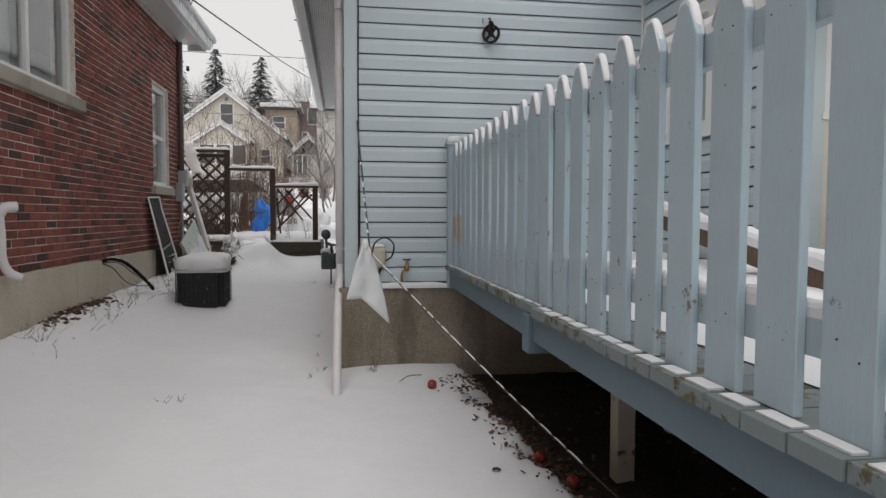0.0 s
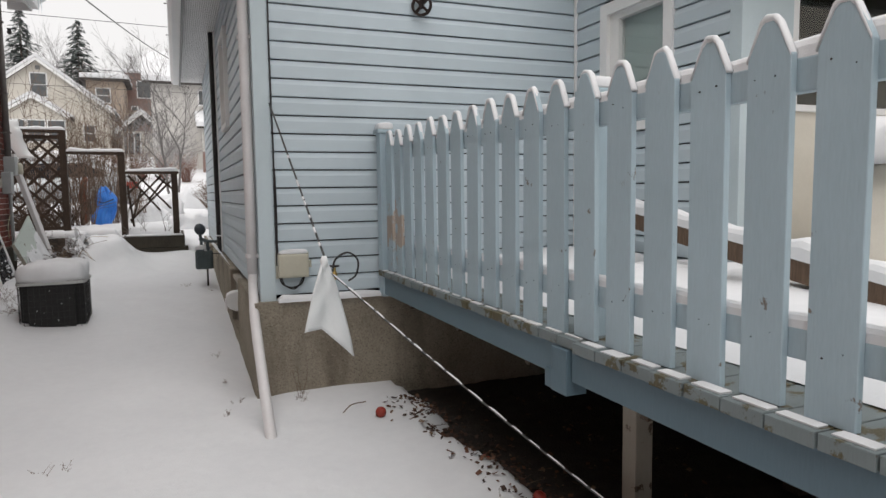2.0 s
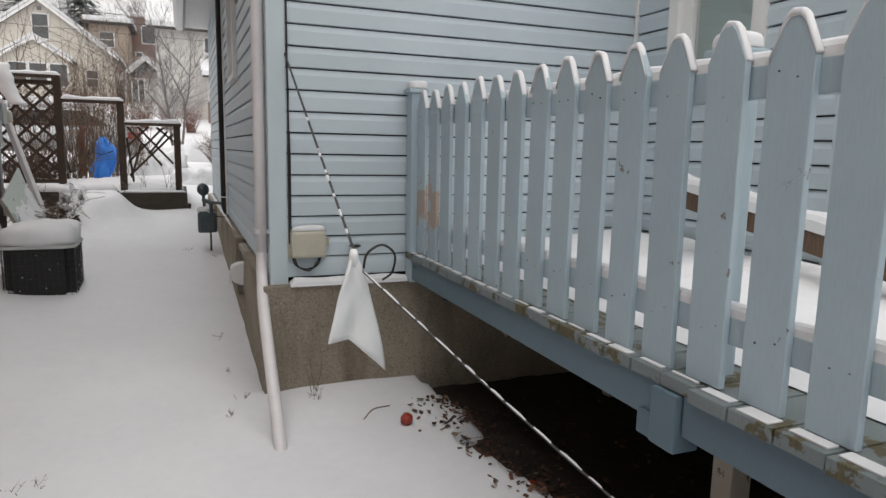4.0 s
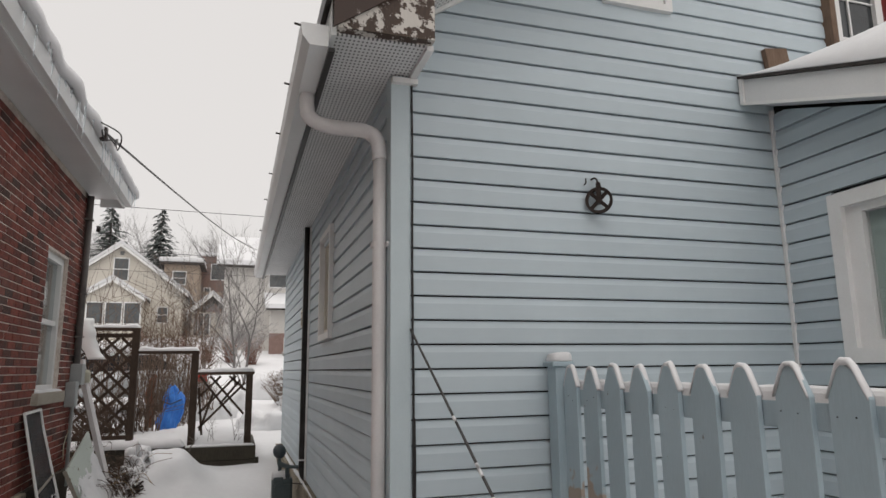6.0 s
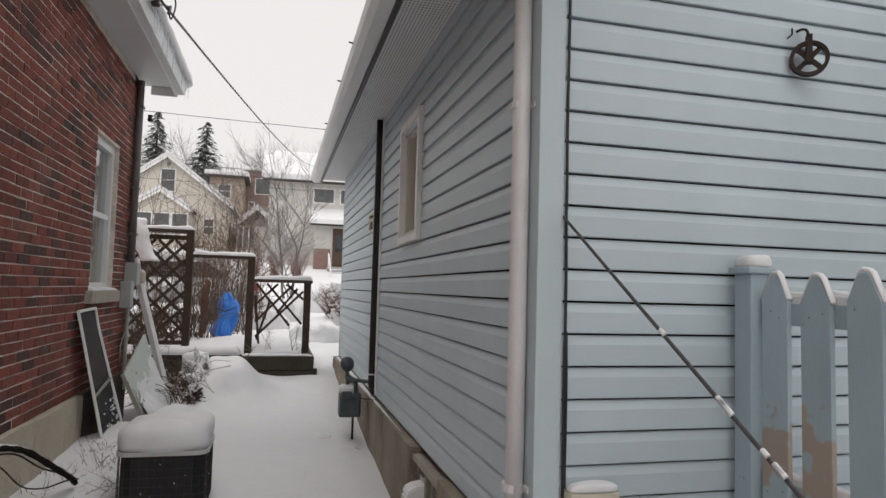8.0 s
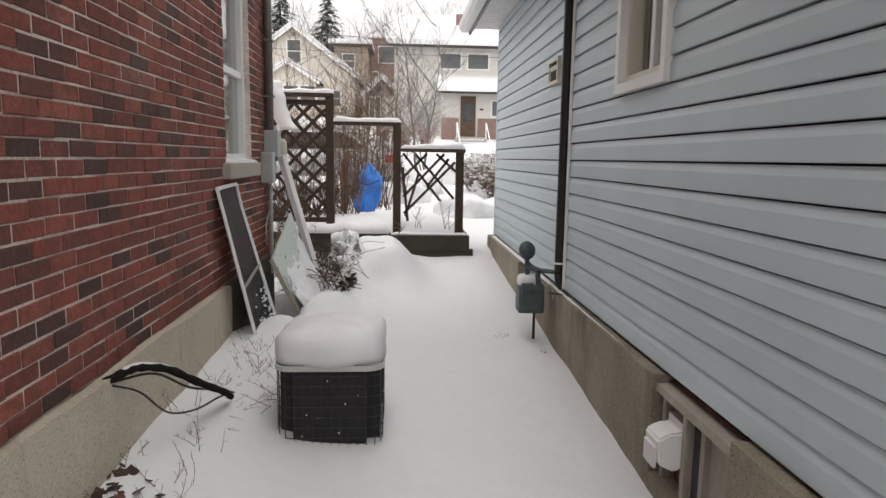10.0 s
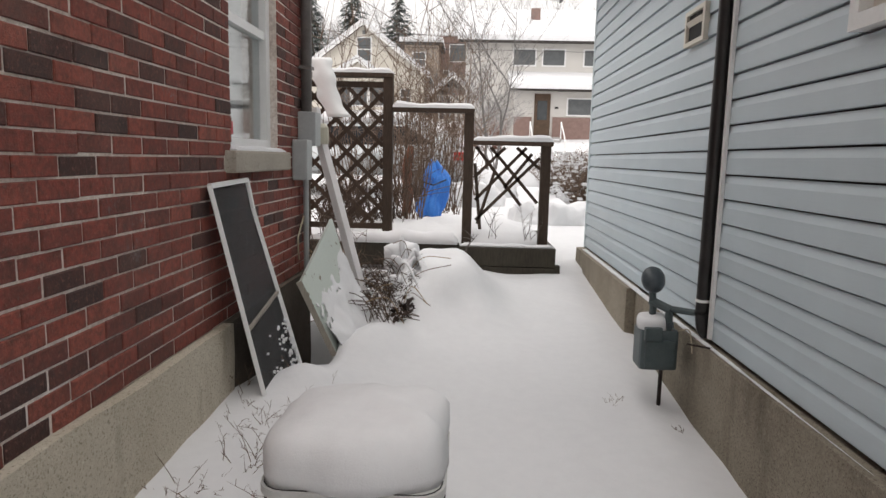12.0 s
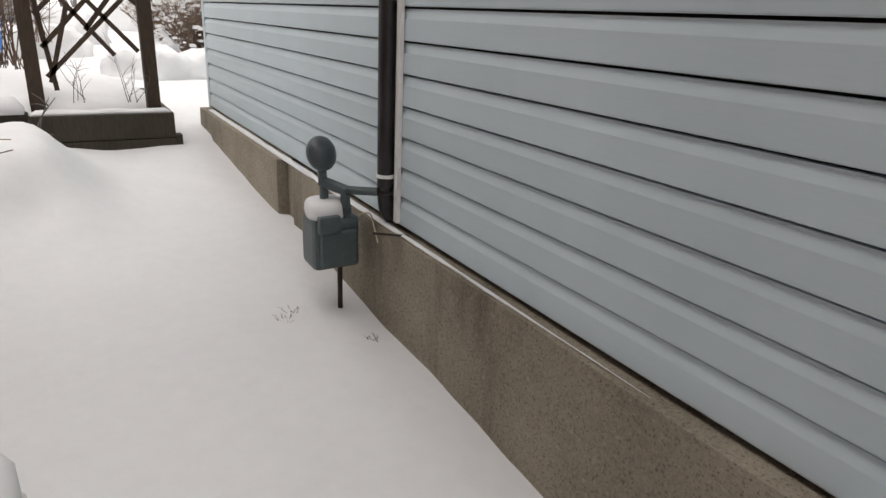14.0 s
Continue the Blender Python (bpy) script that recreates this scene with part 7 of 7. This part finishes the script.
def shrubs():
    rnd = random.Random(61)
    for nm, lab, spots, h, n, mt in (("tall_shrub", "tall thin brown leafless shrub behind the lattice", [(-2.15, 8.5), (-2.0, 9.3), (-2.7, 8.6), (-2.4, 10.2), (-1.8, 10.8), (-1.3, 11.5), (-1.65, 9.8), (-2.0, 9.9), (-3.0, 9.2), (-1.6, 9.6), (-2.02, 8.3)], 2.6, 16, TWIG),
                                     ("snowy_bush", "low reddish bush dusted with snow", [(0.75, 12.5), (1.2, 13.2), (0.5, 14.0), (1.1, 14.5)], 0.9, 130, TWIG),
                                     ("hedge_shrub", "reddish leafless hedge by the street", [(-5.5, 33), (-4.4, 33), (-3.3, 33), (-2.2, 33), (-1.1, 33), (0.0, 32.5)], 1.7, 110, REDTWIG)):
        for x, y in spots:
            bm = bmesh.new()
            z = hgt(x, y) + (0.25 if nm == "tall_shrub" else 0)
            twig_mesh(rnd, bm, (x, y, z), h * rnd.uniform(0.8, 1.15), 0.35 if nm == "tall_shrub" else 0.55, n, 0.008 if nm != "snowy_bush" else 0.007, (0, 0), 5)
            tagged(part(nm, bm, mt), lab, "shrub", nm + "s")
    bm = bmesh.new()
    for k in range(700):
        x, y = rnd.uniform(0.2, 1.5), rnd.uniform(12, 14.8)
        z = hgt(x, y) + rnd.uniform(0.05, 0.85)
        s = rnd.uniform(0.015, 0.045)
        box(bm, x - s, x + s, y - s, y + s, z - s * 0.5, z + s * 0.5)
    tagged(part("bush_snow", bm, SNOW), "snow caught in the low bush", "snow", kind="stuff")


def bramble():
    rnd = random.Random(88)
    bm = bmesh.new()
    for k in range(46):
        x, y = rnd.uniform(-3.1, -2.15), rnd.uniform(7.75, 8.4)
        twig_mesh(rnd, bm, (x, y, 0.85), rnd.uniform(0.3, 0.75), 0.3, 4, 0.006, (0, 0), 5)
    tagged(part("bramble", bm, DARKSTEM), "dark brown tangled bramble behind the lattice", "shrub", kind="stuff")


bramble()
REDTWIG = varied("reddish_stems", (0.13, 0.065, 0.05), (0.22, 0.12, 0.095), 6, 0.9)
shrubs()


def tarp_and_car():
    t = thing("blue_tarp", "bright blue crumpled tarpaulin hung round a post", "tarpaulin")
    bm = bmesh.new()
    rows = []
    for j in range(19):
        v = j / 18
        row = []
        for i in range(32):
            a = 2 * math.pi * i / 32
            f = 0.018 * math.sin(9 * a + 3 * v) + 0.09 * noise.noise(Vector((math.cos(a) * 1.6, math.sin(a) * 1.6, v * 3.2)))
            rr = 0.155 * min(1.0, 0.25 + 2.6 * v) * (1.0 - 0.25 * v * v) + f * min(1.0, 0.3 + v * 2)
            row.append(bm.verts.new((-1.80 + rr * math.cos(a) * 1.15 + 0.05 * math.sin(v * 5), 9.1 + rr * math.sin(a) * 0.8, 1.56 - 0.74 * v + 0.06 * noise.noise(Vector((a, v, 2))))))
        rows.append(row)
    for p, q in zip(rows, rows[1:]):
        for i in range(32):
            bm.faces.new((p[i], p[(i + 1) % 32], q[(i + 1) % 32], q[i]))
    bm.faces.new(rows[0])
    part("tarp_sheet", bm, TARP, t)
    part("tarp_post", B(-1.83, -1.77, 9.07, 9.13, 0.4, 1.55), GREYWOOD, t)
    part("tie", tube(bmesh.new(), [(-1.98, 9.0, 1.3), (-1.8, 8.9, 1.25), (-1.64, 9.0, 1.32)], 0.01, 6), BLACKPIPE, t)
    tagged(part("rusty_drum", blob(-2.26, -2.12, 9.4, 9.55, 0.6, 1.72, 5, 0.10, 9, 2.2), RUSTY), "rust-brown cloth bundle behind the lattice", "bundle")
    c = thing("parked_car", "parked pale car buried under thick snow", "car")
    x0, x1, y0, y1, z = -5.9, -1.42, 12.8, 14.5, hgt(-3, 13.5)
    side = [(x0, z + 0.35), (x0 + 0.1, z + 0.75), (x0 + 1.2, z + 0.88), (x0 + 1.75, z + 1.35), (x1 - 1.0, z + 1.38), (x1 - 0.25, z + 0.95), (x1, z + 0.85), (x1 + 0.02, z + 0.35)]
    body = poly(bmesh.new(), side, "y", y0, y1)
    bmesh.ops.bevel(body, geom=list(body.edges), offset=0.07, segments=3, affect="EDGES")
    part("body", body, CARPAINT, c, smooth=True)
    part("side_glass", poly(bmesh.new(), [(x0 + 1.6, z + 0.9), (x0 + 1.95, z + 1.25), (x1 - 1.1, z + 1.27), (x1 - 0.6, z + 0.95)], "y", y0 - 0.006, y0 + 0.02), DARKGLASS, c)
    part("tail_light", B(x1 - 0.22, x1 + 0.03, y0 - 0.012, y0 + 0.25, z + 0.66, z + 0.82, bevel=0.02), CARRED, c)
    for x in (x0 + 0.85, x1 - 0.85):
        w = part("wheel", lathe(bmesh.new(), [(0.18, -0.1), (0.31, -0.09), (0.32, 0.0), (0.31, 0.09), (0.18, 0.1)], (x, y0 + 0.1, z + 0.30), "y", 20), BLACKPIPE, c)
        part("rim", lathe(bmesh.new(), [(0.17, -0.104), (0.17, 0.02)], (x, y0 + 0.1, z + 0.30), "y", 16), SLAT, w)
    top = [(p[0], p[1]) for p in side[1:-1]]
    snow = poly(bmesh.new(), top + [(a, b + (0.20 if 1 <= i <= 4 else 0.12)) for i, (a, b) in reversed(list(enumerate(top)))], "y", y0 + 0.06, y1 - 0.05)
    bmesh.ops.bevel(snow, geom=list(snow.edges), offset=0.05, segments=3, affect="EDGES")
    part("car_snow", snow, SNOW, c, smooth=True)
    rnd = random.Random(70)
    for k in range(5):
        x, y = -1.2 + rnd.uniform(-0.9, 1.4), 10.5 + k * 1.5
        tagged(part("snow_bank", blob(x - 0.7, x + 0.7, y - 0.4, y + 0.4, hgt(x, y) - 0.1, hgt(x, y) + 0.25 + 0.1 * k, k, 0.12, 10, 2), SNOW, smooth=True), "heap of shovelled snow by the driveway", "snow bank", "snow banks")


TARP = varied("blue_tarpaulin", (0.03, 0.17, 0.62), (0.06, 0.28, 0.80), 9, 0.4, bump=0.4, dist=0.03)
RUSTY = varied("rust_brown_cloth", (0.14, 0.055, 0.035), (0.25, 0.11, 0.07), 8, 0.9)
CARPAINT = varied("silver_car_paint", (0.35, 0.37, 0.38), (0.45, 0.47, 0.48), 3, 0.3, 0.3)
CARRED = varied("red_lens", (0.35, 0.02, 0.02), (0.5, 0.03, 0.03), 9, 0.2)
tarp_and_car()


# ---- houses across the street ----
# paler than the near dark panes: haze is put into the colour
FARGLASS = varied("hazed_window_glass", (0.07, 0.075, 0.08), (0.13, 0.138, 0.14), 2, 0.15)


def far_window(parent, x0, x1, z0, z1, y, name="window", split=True):
    w = part(name, B(x0 - 0.08, x1 + 0.08, y - 0.05, y - 0.001, z0 - 0.08, z1 + 0.08), WHITE, parent)
    part("pane", B(x0, x1, y - 0.07, y - 0.051, z0, z1), FARGLASS, w)
    if split:
        part("meeting_rail", B(x0, x1, y - 0.085, y - 0.071, (z0 + z1) / 2 - 0.03, (z0 + z1) / 2 + 0.03), WHITE, w)
    return w


def gable_roof(parent, x0, x1, ze, zr, y0, y1, over=0.35):
    xm = (x0 + x1) / 2
    sl = (zr - ze) / (xm - x0)
    for s in (0, 1):
        X = (lambda x: x) if not s else (lambda x: x0 + x1 - x)
        a, b = x0 - over, xm
        part("roof", poly(bmesh.new(), [(X(a), ze - over * sl), (X(b), zr), (X(b), zr + 0.16), (X(a), ze - over * sl + 0.16)], "y", y0 - over, y1), SHINGLE, parent)
        part("barge_board", poly(bmesh.new(), [(X(a), ze - over * sl - 0.06), (X(b), zr - 0.06), (X(b), zr + 0.15), (X(a), ze - over * sl + 0.15)], "y", y0 - over - 0.05, y0 - over - 0.001), WHITE, parent)
        part("roof_snow", poly(bmesh.new(), [(X(a - 0.05), ze - over * sl + 0.165), (X(b), zr + 0.165), (X(b), zr + 0.38), (X(a - 0.05), ze - over * sl + 0.32)], "y", y0 - over - 0.08, y1), SNOW, parent)


def cream_house():
    h = thing("cream_house", "cream stucco gabled house across the street with snowy roof", "house", (-0.7, 0, -0.1))
    x0, x1, y0, y1 = -11.9, -3.75, 45.0, 54.0
    part("wall", poly(bmesh.new(), [(x0, 3.0), (x1, 3.0), (x1, 7.25), ((x0 + x1) / 2, 10.35), (x0, 7.25)], "y", y0, y1), FARCREAM, h)
    gable_roof(h, x0, x1, 7.25, 10.35, y0, y1)
    far_window(h, -8.2, -7.35, 8.05, 9.5, y0)
    part("small_vent", B(-7.9, -7.65, y0 - 0.06, y0 - 0.001, 9.75, 10.0), SLAT, h)
    part("porch", poly(bmesh.new(), [(-9.7, 3.2), (-6.1, 3.2), (-6.1, 6.6), (-7.9, 7.75), (-9.7, 6.6)], "y", 43.2, y0 - 0.002), FARCREAM, h)
    gable_roof(h, -9.7, -6.1, 6.6, 7.75, 43.2, y0, 0.25)
    for a in (-9.3, -8.2, -7.1):
        far_window(h, a, a + 0.9, 5.0, 6.3, 43.2, "porch_window", False)
    far_window(h, -5.3, -4.7, 5.2, 6.2, y0)
    h = thing("brown_house", "tan upper house with a flat snowy roof", "house", (-0.6, 0, 0))
    part("wall", B(-5.9, -3.3, 52, 58, 4, 10.2), FARTAN, h)
    part("roof", B(-6.3, -2.9, 51.6, 58.3, 10.2, 10.35), SHINGLE, h)
    part("roof_snow", B(-6.3, -2.9, 51.6, 58.3, 10.352, 10.75, bevel=0.12), SNOW, h)
    far_window(h, -5.2, -4.3, 8.6, 9.6, 52)
    h = thing("brick_block", "dark brick building with white windows on the hill", "building", (-0.6, 0, 0))
    part("wall", B(-3.4, 1.6, 56, 66, 4, 11.6), FARBRICK, h)
    part("roof_snow", B(-3.7, 1.9, 55.7, 66, 11.6, 11.9, bevel=0.1), SNOW, h)
    far_window(h, -2.5, -1.2, 9.6, 10.9, 56, "window", False)
    far_window(h, -3.0, -2.6, 7.8, 8.8, 56, "window", False)
    part("belt_course", B(-3.42, 1.62, 55.9, 55.999, 8.2, 8.5), FARTAN, h)
    h = thing("small_house", "small white house with a snowy roof and dark porch", "house", (-0.6, 0, 0))
    part("wall", B(-3.3, -0.6, 46, 52, 3.5, 5.9), FARCREAM, h)
    gable_roof(h, -3.3, -0.6, 5.9, 7.1, 46, 52, 0.3)
    # flat dark plate on the wall stands in for the porch's inner shade
    part("porch_opening", B(-3.1, -2.0, 45.9, 45.999, 4.3, 5.8), DARKGLASS, h)
    for x in (-2.9, -2.5, -2.1):
        part("porch_post", B(x, x + 0.08, 45.8, 45.899, 4.3, 5.8), WHITE, h)
    h = thing("white_house", "white two-storey house with brick base and porch roof", "house", (-0.15, 0, -0.15))
    part("wall", B(-1.5, 8.5, 37.5, 46, 2.0, 8.2), FARWHITE, h)
    part("front_wall", B(1.2, 8.5, 36.0, 37.499, 2.4, 5.4), FARWHITE, h)
    part("brick_base", B(1.15, 2.1, 35.93, 35.999, 2.4, 4.05), FARBRICK, h)
    part("brick_base", B(3.2, 8.5, 35.93, 35.999, 2.4, 4.05), FARBRICK, h)
    part("porch_roof", poly(bmesh.new(), [(35.3, 5.35), (37.5, 6.1), (37.5, 6.25), (35.3, 5.45)], "x", 0.9, 8.8), SHINGLE, h)
    part("porch_snow", poly(bmesh.new(), [(35.25, 5.452), (37.499, 6.252), (37.499, 6.6), (35.3, 5.72)], "x", 0.85, 8.85), SNOW, h)
    part("roof", poly(bmesh.new(), [(36.9, 8.0), (41.5, 10.2), (41.5, 10.4), (36.9, 8.15)], "x", -1.9, 8.9), SHINGLE, h)
    part("roof_snow", poly(bmesh.new(), [(36.85, 8.152), (41.5, 10.402), (41.5, 10.75), (36.9, 8.45)], "x", -1.95, 8.95), SNOW, h)
    part("chimney", B(2.2, 2.7, 39.5, 40.0, 9.0, 10.4), FARBRICK, h)
    for a in (1.15, 2.75, 5.0):
        far_window(h, a, a + 1.15, 6.95, 7.75, 37.5, "window", False)
    far_window(h, 4.0, 5.6, 4.2, 5.0, 36.0, "window", False)
    d = part("door", B(2.22, 3.07, 35.95, 35.999, 3.05, 5.26), BROWNWOOD, h)
    part("door_glass", B(2.38, 2.9, 35.93, 35.949, 3.9, 4.9), DARKGLASS, d)
    part("house_number", B(3.3, 3.5, 35.97, 35.999, 4.5, 4.6), BLACKPIPE, h)
    part("landing", B(1.9, 3.6, 35.0, 35.92, 2.3, 2.98), FARSTONE, h)
    for k in range(8):
        part("step", B(2.0, 3.5, 35.0 - 0.32 * (k + 1), 35.0 - 0.32 * k - 0.002, 1.2, 2.80 - 0.18 * k), FARSTONE, h)
        part("step_snow", B(2.05, 3.45, 35.0 - 0.32 * (k + 1) + 0.03, 35.0 - 0.32 * k - 0.01, 2.801 - 0.18 * k, 2.87 - 0.18 * k, bevel=0.02), SNOW, h)
    for x in (1.95, 3.55):
        part("handrail", tube(bmesh.new(), [(x, 35.0, 2.9), (x, 35.0, 3.75), (x, 33.2, 2.7), (x, 33.2, 1.8)], 0.035, 6), WHITE, h)


FARCREAM = varied("cream_stucco", (0.54, 0.505, 0.44), (0.62, 0.58, 0.52), 1.5, 0.8)
FARTAN = varied("tan_siding", (0.30, 0.24, 0.19), (0.38, 0.31, 0.25), 1.5, 0.8)
# brick greyed and lightened to imitate haze over the street
FARBRICK = varied("hazed_brick", (0.19, 0.125, 0.11), (0.28, 0.19, 0.165), 6, 0.9)
FARWHITE = varied("white_siding", (0.52, 0.50, 0.47), (0.60, 0.58, 0.55), 1.5, 0.7)
FARSTONE = varied("grey_steps", (0.32, 0.31, 0.30), (0.42, 0.41, 0.40), 3, 0.9)
cream_house()


# ---- wires and the tree overhead ----
def sagging(a, b, sag, n=24):
    a, b = Vector(a), Vector(b)
    return [a.lerp(b, i / n) - Vector((0, 0, sag * 4 * (i / n) * (1 - i / n))) for i in range(n + 1)]


def wires():
    w = thing("service_wire", "twisted black service wire from the brick eave", "wire")
    part("wire", tube(bmesh.new(), sagging((-2.05, 3.3, 4.05), (1.6, 44, 10.3), 0.55), 0.012, 6, False), BLACKPIPE, w)
    for k, o in enumerate((0.10, -0.04, 0.06)):
        pts = curve([(-2.06, 3.0 + k * 0.1, 4.06), (-2.0 + o, 3.15, 4.0 - 0.05 * k), (-1.97, 3.35 + o, 3.94 + 0.05 * k), (-2.01, 3.5, 4.02 + o * 0.4), (-2.03, 3.7, 4.1)], 5)
        part("loop", tube(bmesh.new(), pts, 0.007, 5, False), BLACKPIPE, w)
    part("bracket", B(-2.10, -2.04, 3.25, 3.32, 3.98, 4.10), RUST, w)
    for k, (z, y, r) in enumerate(((8.6, 24, 0.012), (11.9, 55, 0.025), (11.3, 55, 0.025), (10.7, 54.5, 0.025), (6.9, 30.5, 0.01))):
        w = thing("street_wire", "thin overhead wire along the street", "wire", (0, 0, 0), "street wires")
        part("wire", tube(bmesh.new(), sagging((-30, y, z + 0.4), (30, y + 2, z), 0.5), r, 5, False), BLACKPIPE, w)
    t = thing("yard_tree", "leafless fruit tree with knobbly twigs hanging overhead", "tree", (0, 0, 0))
    tr, tw = bmesh.new(), bmesh.new()
    tube(tr, curve([(-1.9, -8.2, -0.4), (-1.85, -8.1, 1.5), (-1.7, -7.8, 3.2)], 6), [0.17, 0.165, 0.16, 0.155, 0.15, 0.145, 0.14, 0.135, 0.13, 0.125, 0.12, 0.115, 0.11], 10)
    limb = curve([(-1.7, -7.8, 3.2), (-1.3, -6.0, 4.8), (-0.7, -3.8, 5.6), (-0.3, -2.2, 5.7), (0.3, -0.9, 5.4)], 6)
    tube(tr, limb, [0.10 - 0.085 * i / (len(limb) - 1) for i in range(len(limb))], 8)
    rnd = random.Random(77)

    def hang(p, d, ln, r, level):
        pts, q, v = [p], p.copy(), d.copy()
        n = 5 if level == 0 else 4
        for _ in range(n):
            v = (v + Vector((rnd.uniform(-0.3, 0.3), rnd.uniform(-0.2, 0.2), rnd.uniform(-0.2, 0.25)))).normalized()
            q = q + v * ln / n
            pts.append(q.copy())
        rs = [r * (1 - 0.6 * i / n) * rnd.uniform(0.85, 1.25) for i in range(n + 1)]
        tube(tw, pts, rs, 5)
        for _ in range(6 if level < 2 else 3):
            s = rnd.choice(pts[1:])
            b = s + Vector((rnd.uniform(-1, 1), rnd.uniform(-0.6, 0.6), rnd.uniform(-0.6, 0.8))) * 0.022
            tube(tw, [s, b], [r * 0.6, r * 0.5], 4)
        if level < 2:
            for s in pts[1:]:
                for _ in range(2 if level == 0 else 1):
                    if rnd.random() < 0.75:
                        side = Vector((rnd.uniform(-1, 1), rnd.uniform(-0.5, 0.5), rnd.uniform(-0.7, 0.3)))
                        hang(s.copy(), (v * 0.5 + side * 0.8).normalized(), ln * rnd.uniform(0.35, 0.55), max(0.0022, r * 0.55), level + 1)
    for x, y, z, dx, dz, ln in ((-0.95, -1.1, 4.85, 0.02, -1, 0.8), (-0.72, -1.0, 4.9, -0.15, -1, 0.85), (-0.5, -1.05, 5.0, -0.1, -1, 0.7), (-1.15, -1.15, 4.85, -0.1, -1, 0.7), (0.1, -1.0, 5.25, 0.3, -0.9, 0.65), (0.9, -1.0, 5.4, 0.1, -1, 0.5)):
        top = min(limb, key=lambda p: (p - Vector((x, y, z))).length)
        tube(tw, curve([top, top.lerp(Vector((x, y, z)), 0.5) + Vector((0, 0, 0.15)), (x, y, z)], 4), 0.009, 5)
        hang(Vector((x, y, z)), Vector((dx, 0, dz)).normalized(), ln, 0.0085, 0)
    part("trunk", tr, TWIGGREY, t)
    part("twig_spray", tw, DARKTWIG, t)


DARKTWIG = varied("dark_twig_bark", (0.022, 0.018, 0.016), (0.055, 0.045, 0.04), 20, 0.85)
wires()


# ---- bricks of the wall ----
def brick_box(w, h, d):
    bm = bmesh.new()
    box(bm, -d, 0.0, -w / 2, w / 2, -h / 2, h / 2)
    bmesh.ops.bevel(bm, geom=[e for e in bm.edges if all(v.co.x > -0.001 for v in e.verts)], offset=0.004, segments=1, affect="EDGES")
    return bm


def bricks():
    rnd = random.Random(21)
    L, H, J = 0.2055, 0.0698, 0.0082
    meshes = {}
    near, verts, faces = 0, [], []
    rows = int((3.95 - BZ) / H)
    for r in range(rows):
        z = BZ + (r + 0.5) * H
        n = int(12.36 / L) + 2
        for c in range(n):
            y0 = BY - (c + 1) * L + (L / 2 if r % 2 else 0)
            y1 = min(y0 + L, BY + 0.002)
            y0 = max(y0, -7.0)
            spans = [(y0, y1)]
            for wy0, wy1, wz0, wz1 in BRICK_WINDOWS:
                if wz0 - 0.115 < z < wz1:
                    pad = 0.0 if z > wz0 else 0.10
                    spans = [s for a, b in spans for s in ((a, min(b, wy0 - pad)), (max(a, wy1 + pad), b)) if s[1] - s[0] > 0.03]
            for a, b in spans:
                w = round(b - a - J, 3)
                if w < 0.02:
                    continue
                cy, dx = (a + b) / 2 + rnd.uniform(-0.002, 0.002), rnd.uniform(-0.004, 0.003)
                if 1.05 < cy < 2.75 and 0.62 < z < 3.1 and near < 300:
                    near += 1
                    if w not in meshes:
                        meshes[w] = part("brick", brick_box(w, H - J, 0.02), BRICK, BRICK_WALL)
                        ob = meshes[w]
                    else:
                        ob = new("brick", meshes[w].data)
                        ob.parent = BRICK_WALL
                    ob.location = (BX + dx, cy, z + rnd.uniform(-0.0022, 0.0022))
                    ob.rotation_euler = (rnd.uniform(-0.008, 0.008), 0, rnd.uniform(-0.006, 0.006))
                else:
                    i = len(verts)
                    e, hw, hh = 0.004, w / 2, (H - J) / 2
                    x = BX + dx
                    verts += [(x - 0.02, cy - hw, z - hh), (x - 0.02, cy + hw, z - hh), (x - 0.02, cy + hw, z + hh), (x - 0.02, cy - hw, z + hh),
                              (x - e, cy - hw, z - hh), (x - e, cy + hw, z - hh), (x - e, cy + hw, z + hh), (x - e, cy - hw, z + hh),
                              (x, cy - hw + e, z - hh + e), (x, cy + hw - e, z - hh + e), (x, cy + hw - e, z + hh - e), (x, cy - hw + e, z + hh - e)]
                    faces += [(i + 8, i + 9, i + 10, i + 11)] + [(i + s + k, i + s + (k + 1) % 4, i + s + 4 + (k + 1) % 4, i + s + 4 + k) for s in (0, 4) for k in range(4)]
    tagged(raw("bricks", verts, faces, BRICK_J, BRICK_WALL), "dark red bricks", kind="stuff")


bricks()
